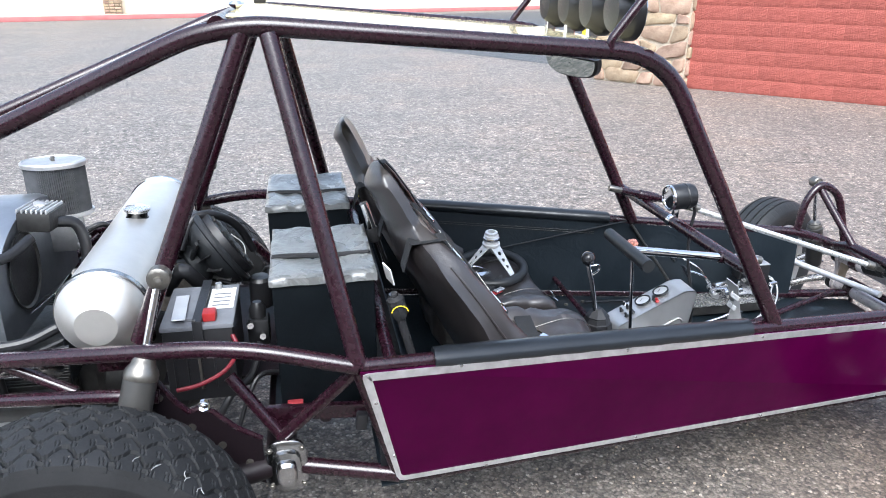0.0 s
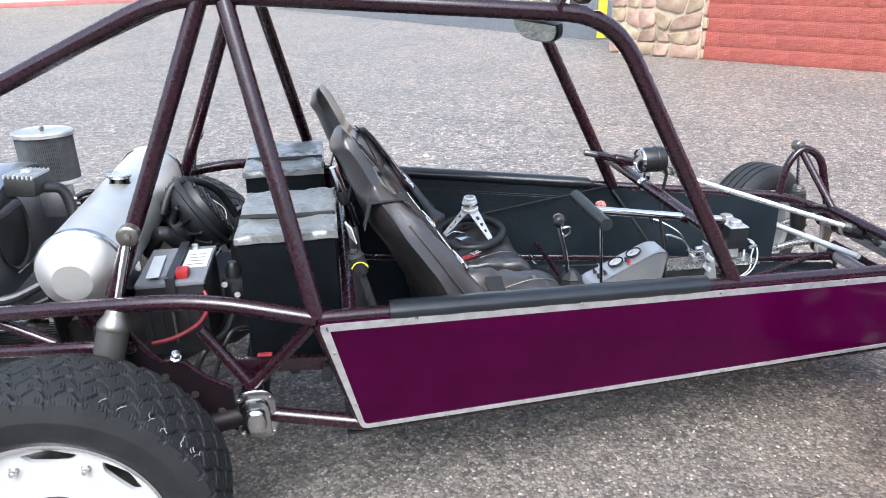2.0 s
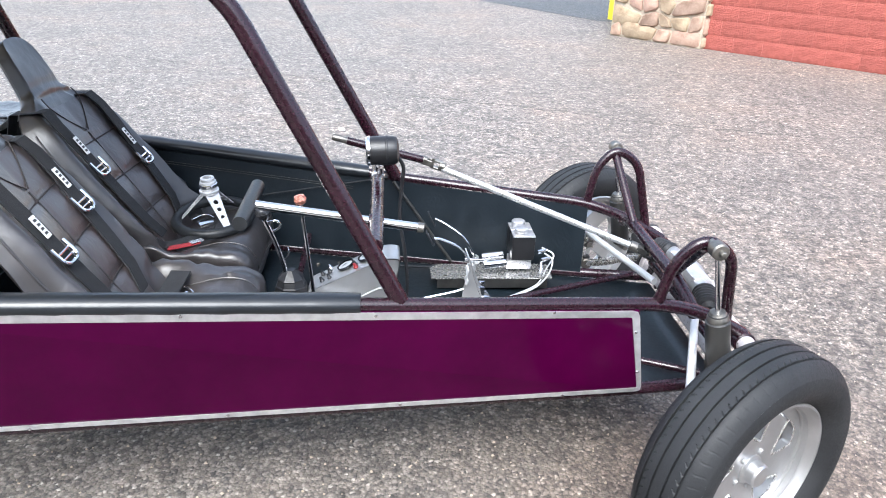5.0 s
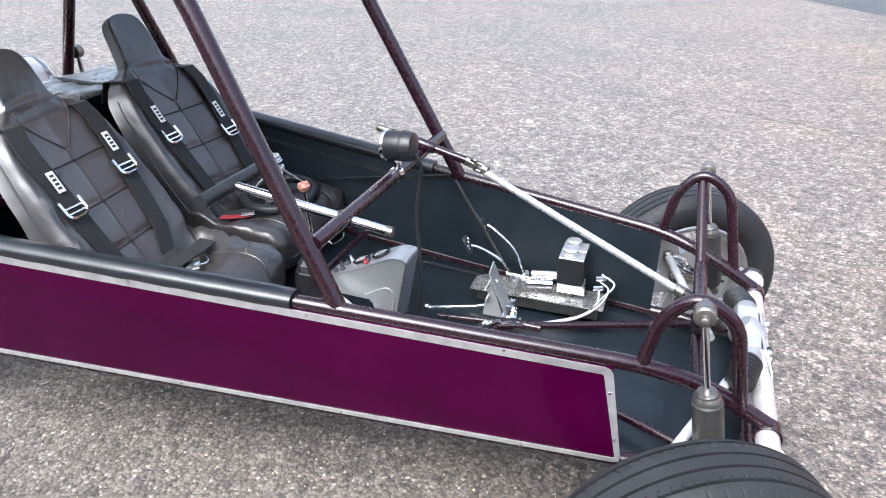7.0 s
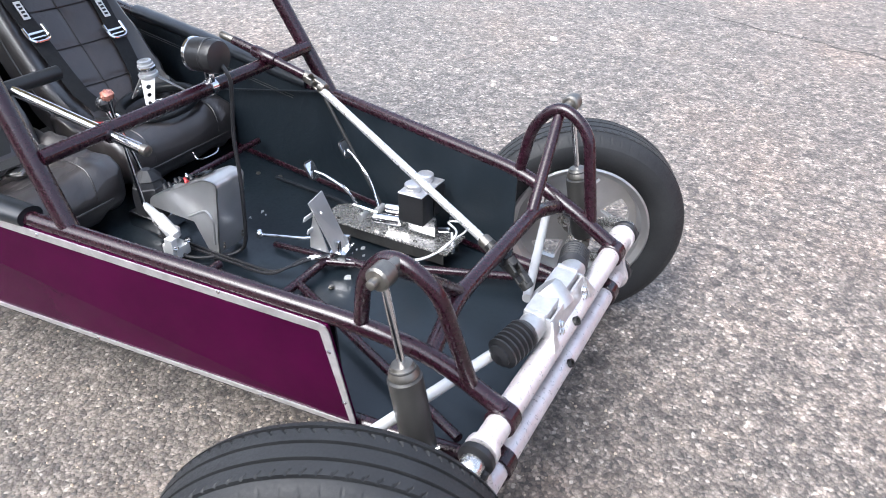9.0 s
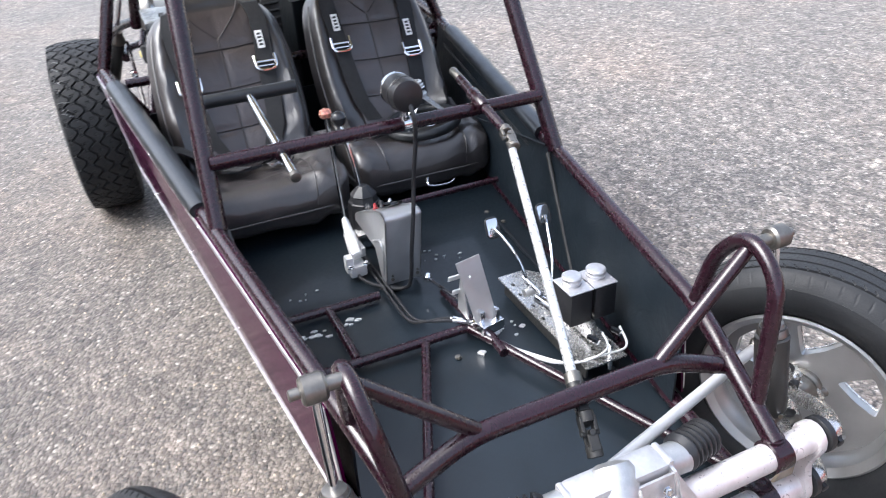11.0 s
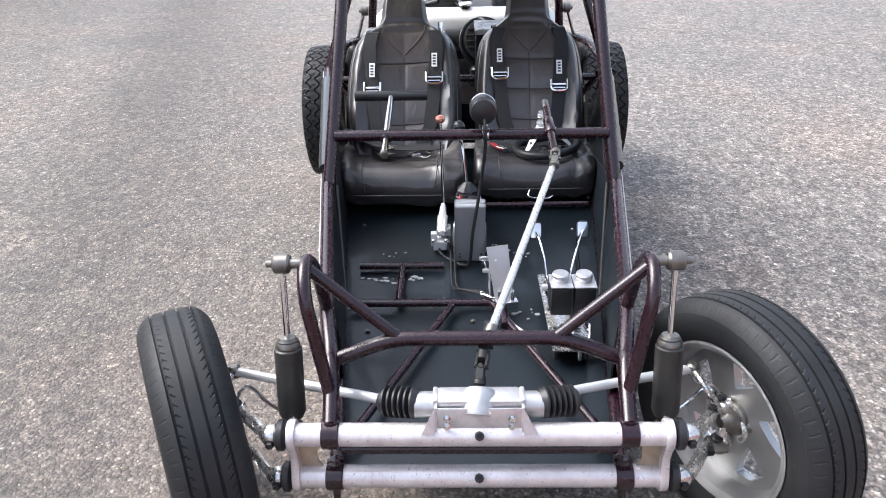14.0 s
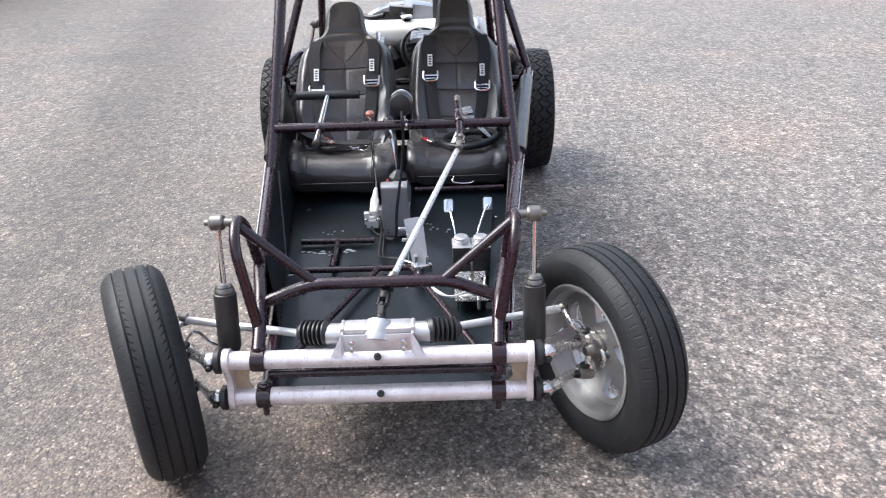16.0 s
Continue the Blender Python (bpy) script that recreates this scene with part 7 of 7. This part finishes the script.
for x, y, z in ((-2.47, -0.27, 0.70), (-2.44, -0.26, 0.66), (-2.47, -0.30, 0.64)):
    part("fitting", Shape().tube([(x, y, z), (x + 0.004, y - 0.03, z + 0.004)], 0.009, 8), CHROME, reg)
part("pump_hose", Shape().tube(spline([(-2.45, -0.26, 0.63), (-2.47, -0.34, 0.58), (-2.52, -0.40, 0.56), (-2.56, -0.42, 0.50)], 6), 0.010, 10), BOOT, reg)
part("battery_cable", Shape().tube(spline([(-2.50, -0.42, 0.745), (-2.49, -0.44, 0.71), (-2.52, -0.46, 0.668), (-2.58, -0.475, 0.642), (-2.64, -0.48, 0.632)], 7), 0.0058, 10), CABLE, buggy, "red battery cable")
swing_line = [(-2.70, 0.735), (-2.668, 0.712), (-2.632, 0.650), (-2.603, 0.617), (-2.578, 0.624), (-2.548, 0.610), (-2.50, 0.560), (-2.44, 0.520), (-2.44, 0.385), (-2.52, 0.430), (-2.585, 0.505), (-2.65, 0.590), (-2.70, 0.66)]
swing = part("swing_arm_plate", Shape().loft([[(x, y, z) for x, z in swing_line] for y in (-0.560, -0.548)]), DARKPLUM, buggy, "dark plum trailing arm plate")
part("plate_flange", Shape().tube([(x, -0.556, z) for x, z in swing_line[:8]], 0.007, 8), PLUM, swing, "rolled plum edge")
for x, z in ((-2.665, 0.665), (-2.60, 0.575), (-2.535, 0.515), (-2.475, 0.455)):
    part("plate_hole", Shape().lathe([(0.010, 0), (0.010, 0.003), (0.006, 0.004), (0.0, 0.004)], axis((x, -0.560, z), (x, -1, z)), 12), STEEL, swing)
bolt(swing, (-2.567, -0.560, 0.628), (0.2, -0.4, 1), 0.011, 0.020, CHROME)
for sy in (-1, 1):
    part("brake_pipe", Shape().tube(spline([(-2.36, 0.30 * sy, 0.55), (-2.44, 0.38 * sy, 0.60), (-2.48, 0.42 * sy, 0.55), (-2.52, 0.45 * sy, 0.46), (-2.60, 0.50 * sy, 0.42)], 6), 0.006, 8), BOOT, buggy)

# ---------------- loose things in the rear bay ----------------
bat = thing("battery", (-2.585, -0.30, 0.56), "black car battery with grey lid, strap and red terminal cover", "battery")
part("case", Shape().box((0.172, 0.245, 0.202), pose(-2.585, -0.295, 0.662), 0.006), PLASTIC, bat, "black ribbed battery case")
part("lid", Shape().box((0.180, 0.252, 0.014), pose(-2.585, -0.295, 0.770), 0.005), BATTERY, bat, "grey battery lid")
part("vent_cover", Shape().box((0.030, 0.20, 0.010), pose(-2.605, -0.295, 0.781), 0.003), BATTERY, bat)
part("label", Shape().box((0.066, 0.13, 0.0012), pose(-2.535, -0.265, 0.7785)), LABEL, bat, "white printed battery label")
for i in range(4):
    part("print_bar", Shape().box((0.044, 0.006, 0.0008), pose(-2.535, -0.31 + i * 0.024, 0.7796)), BATTERY, bat)
part("terminal_cover", Shape().box((0.034, 0.040, 0.024), pose(-2.555, -0.385, 0.789), 0.006), RED, bat, "red terminal cover")
part("terminal", Shape().lathe([(0.010, 0), (0.009, 0.02), (0.0, 0.021)], pose(-2.55, -0.20, 0.776), 14), CAST, bat)
part("strap", Shape().box((0.024, 0.262, 0.006), pose(-2.582, -0.295, 0.790), 0.002).box((0.024, 0.005, 0.10), pose(-2.582, -0.427, 0.742), 0.002), BOOT, bat, "black rubber hold-down strap")
part("hold_down_plate", Shape().box((0.034, 0.150, 0.003), pose(-2.632, -0.335, 0.7905, 0, 0, 3), 0.001, 1), PALE, bat, "pale metal hold-down plate")
part("hook_rod", Shape().tube([(-2.588, -0.424, 0.795), (-2.586, -0.428, 0.60)], 0.0035, 8), STEEL, bat)
for i in range(5):
    part("case_rib", Shape().box((0.005, 0.004, 0.13), pose(-2.65 + i * 0.033, -0.419, 0.66), 0.001, 1), PLASTIC, bat)


def storage_box(y0, y1, x0, x1, zt, zb, label):
    bx = thing("storage_box", ((x0 + x1) / 2, (y0 + y1) / 2, zb), label, "box", "black boxes behind the seats")
    rr = random.Random(int(abs(y0) * 100))
    cx, cy, sx, sy = (x0 + x1) / 2, (y0 + y1) / 2, (x1 - x0) / 2, (y1 - y0) / 2
    body = Shape().box((sx * 2, sy * 2, zt - zb - 0.012), pose(cx, cy, (zb + zt - 0.012) / 2), 0.008, 3)
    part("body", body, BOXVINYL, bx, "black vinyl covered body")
    # Soft sagging cover, its sky sheen painted in as pale grey.
    nx, ny = 22, 28
    vs = []
    for j in range(ny + 1):
        for i in range(nx + 1):
            u, v = i / nx * 2 - 1, j / ny * 2 - 1
            e = max(abs(u), abs(v))
            z = zt - 0.010 * (1 - u * u) * (1 - v * v) - 0.006 * max(0, e - 0.92) / 0.08
            z += 0.003 * math.sin(3 * u + 5 * v) * (1 - e ** 4) + 0.012 * abs(noise.noise((u * 1.6 + y0 * 9, v * 1.9 + u, 0.3))) + 0.0025 * noise.noise((u * 5 + y0 * 9, v * 4, 0.7))
            vs.append((cx + u * (sx + 0.006), cy + v * (sy + 0.006), z))
    w = nx + 1
    fs = [(j * w + i, j * w + i + 1, (j + 1) * w + i + 1, (j + 1) * w + i) for j in range(ny) for i in range(nx)]
    rim = list(range(w)) + [j * w + nx for j in range(1, ny + 1)] + [ny * w + i for i in range(nx - 1, -1, -1)] + [j * w for j in range(ny - 1, 0, -1)]
    k = len(vs)
    vs += [(vs[q][0], vs[q][1], zt - 0.020 - 0.001 * math.sin(n * 0.9)) for n, q in enumerate(rim)]
    fs += [(rim[q], k + q, k + (q + 1) % len(rim), rim[(q + 1) % len(rim)]) for q in range(len(rim))]
    part("cover", Shape().add(vs, fs), SHEENVINYL, bx, "creased vinyl cover with sky sheen painted in as grey", 70)
    ym = cy - sy * 0.25
    cord = [(x0 - 0.008, ym, zt - 0.05)] + [(x0 + (x1 - x0) * t, ym + 0.006 * math.sin(t * 5), zt - 0.001 - 0.006 * (1 - (2 * t - 1) ** 2)) for t in np.linspace(0.02, 0.98, 9).tolist()] + [(x1 + 0.008, ym, zt - 0.05)]
    cord = [(x, y, z + 0.005) for x, y, z in cord]
    part("elastic_cord", Shape().tube(cord, 0.0075, 8), BOOT, bx, "black elastic cord")
    return bx


storage_box(-0.480, -0.110, -2.390, -2.140, 0.915, 0.535, "square black vinyl-covered storage box beside the passenger side")
storage_box(0.045, 0.415, -2.415, -2.170, 0.935, 0.535, "square black vinyl-covered storage box behind the driver seat")
for y in (-0.505, 0.445):
    part("shelf_rail", Shape().box((0.30, 0.020, 0.040), pose(-2.285, y, 0.548, 0, 4, 0), 0.004), PLUM, buggy, "plum painted angle under the box")
    part("shelf_post", Shape().box((0.035, 0.020, 0.12), pose(-2.385, y, 0.485), 0.004), PLUM, buggy)
part("cable_clip", Shape().box((0.030, 0.03, 0.045), pose(-2.190, -0.525, 0.520, 0, 8, 0), 0.006), BOOT, buggy, "black rubber cable clip")
part("red_tab", Shape().box((0.040, 0.02, 0.006), pose(-2.355, -0.490, 0.572), 0.002, 1), REDWEB, buggy)
part("box_shelf", Shape().box((0.27, 0.95, 0.006), pose(-2.275, -0.03, 0.531), 0.001, 1), BLACK, buggy, "black steel shelf under the boxes")
hw = part("bulkhead", Shape().loft([[(-2.14, -0.58, 0.40), (-2.14, 0.58, 0.40), (-2.06, 0.55, 0.62), (-2.06, -0.55, 0.62)], [(-2.145, -0.58, 0.40), (-2.145, 0.58, 0.40), (-2.065, 0.55, 0.62), (-2.065, -0.55, 0.62)]]), BLACK, buggy, "black sheet bulkhead behind the seats")

# ---------------- blocks of the red wall ----------------
rnd = random.Random(77)
for row in range(13):
    for col_ in range(-1 if row % 2 else 0, 20):
        x = 0.02 + col_ * 0.4 + (0.2 if row % 2 else 0.0)
        ob = new("block", faces_of_block[rnd.randrange(8)])
        ob.parent = red_wall
        m = WALL @ pose(x + 0.2, 0.028, 0.1 + row * 0.2)
        ob.matrix_parent_inverse = Matrix()
        ob.rotation_euler = m.to_euler()
        ob.location = m.translation - red_wall.location
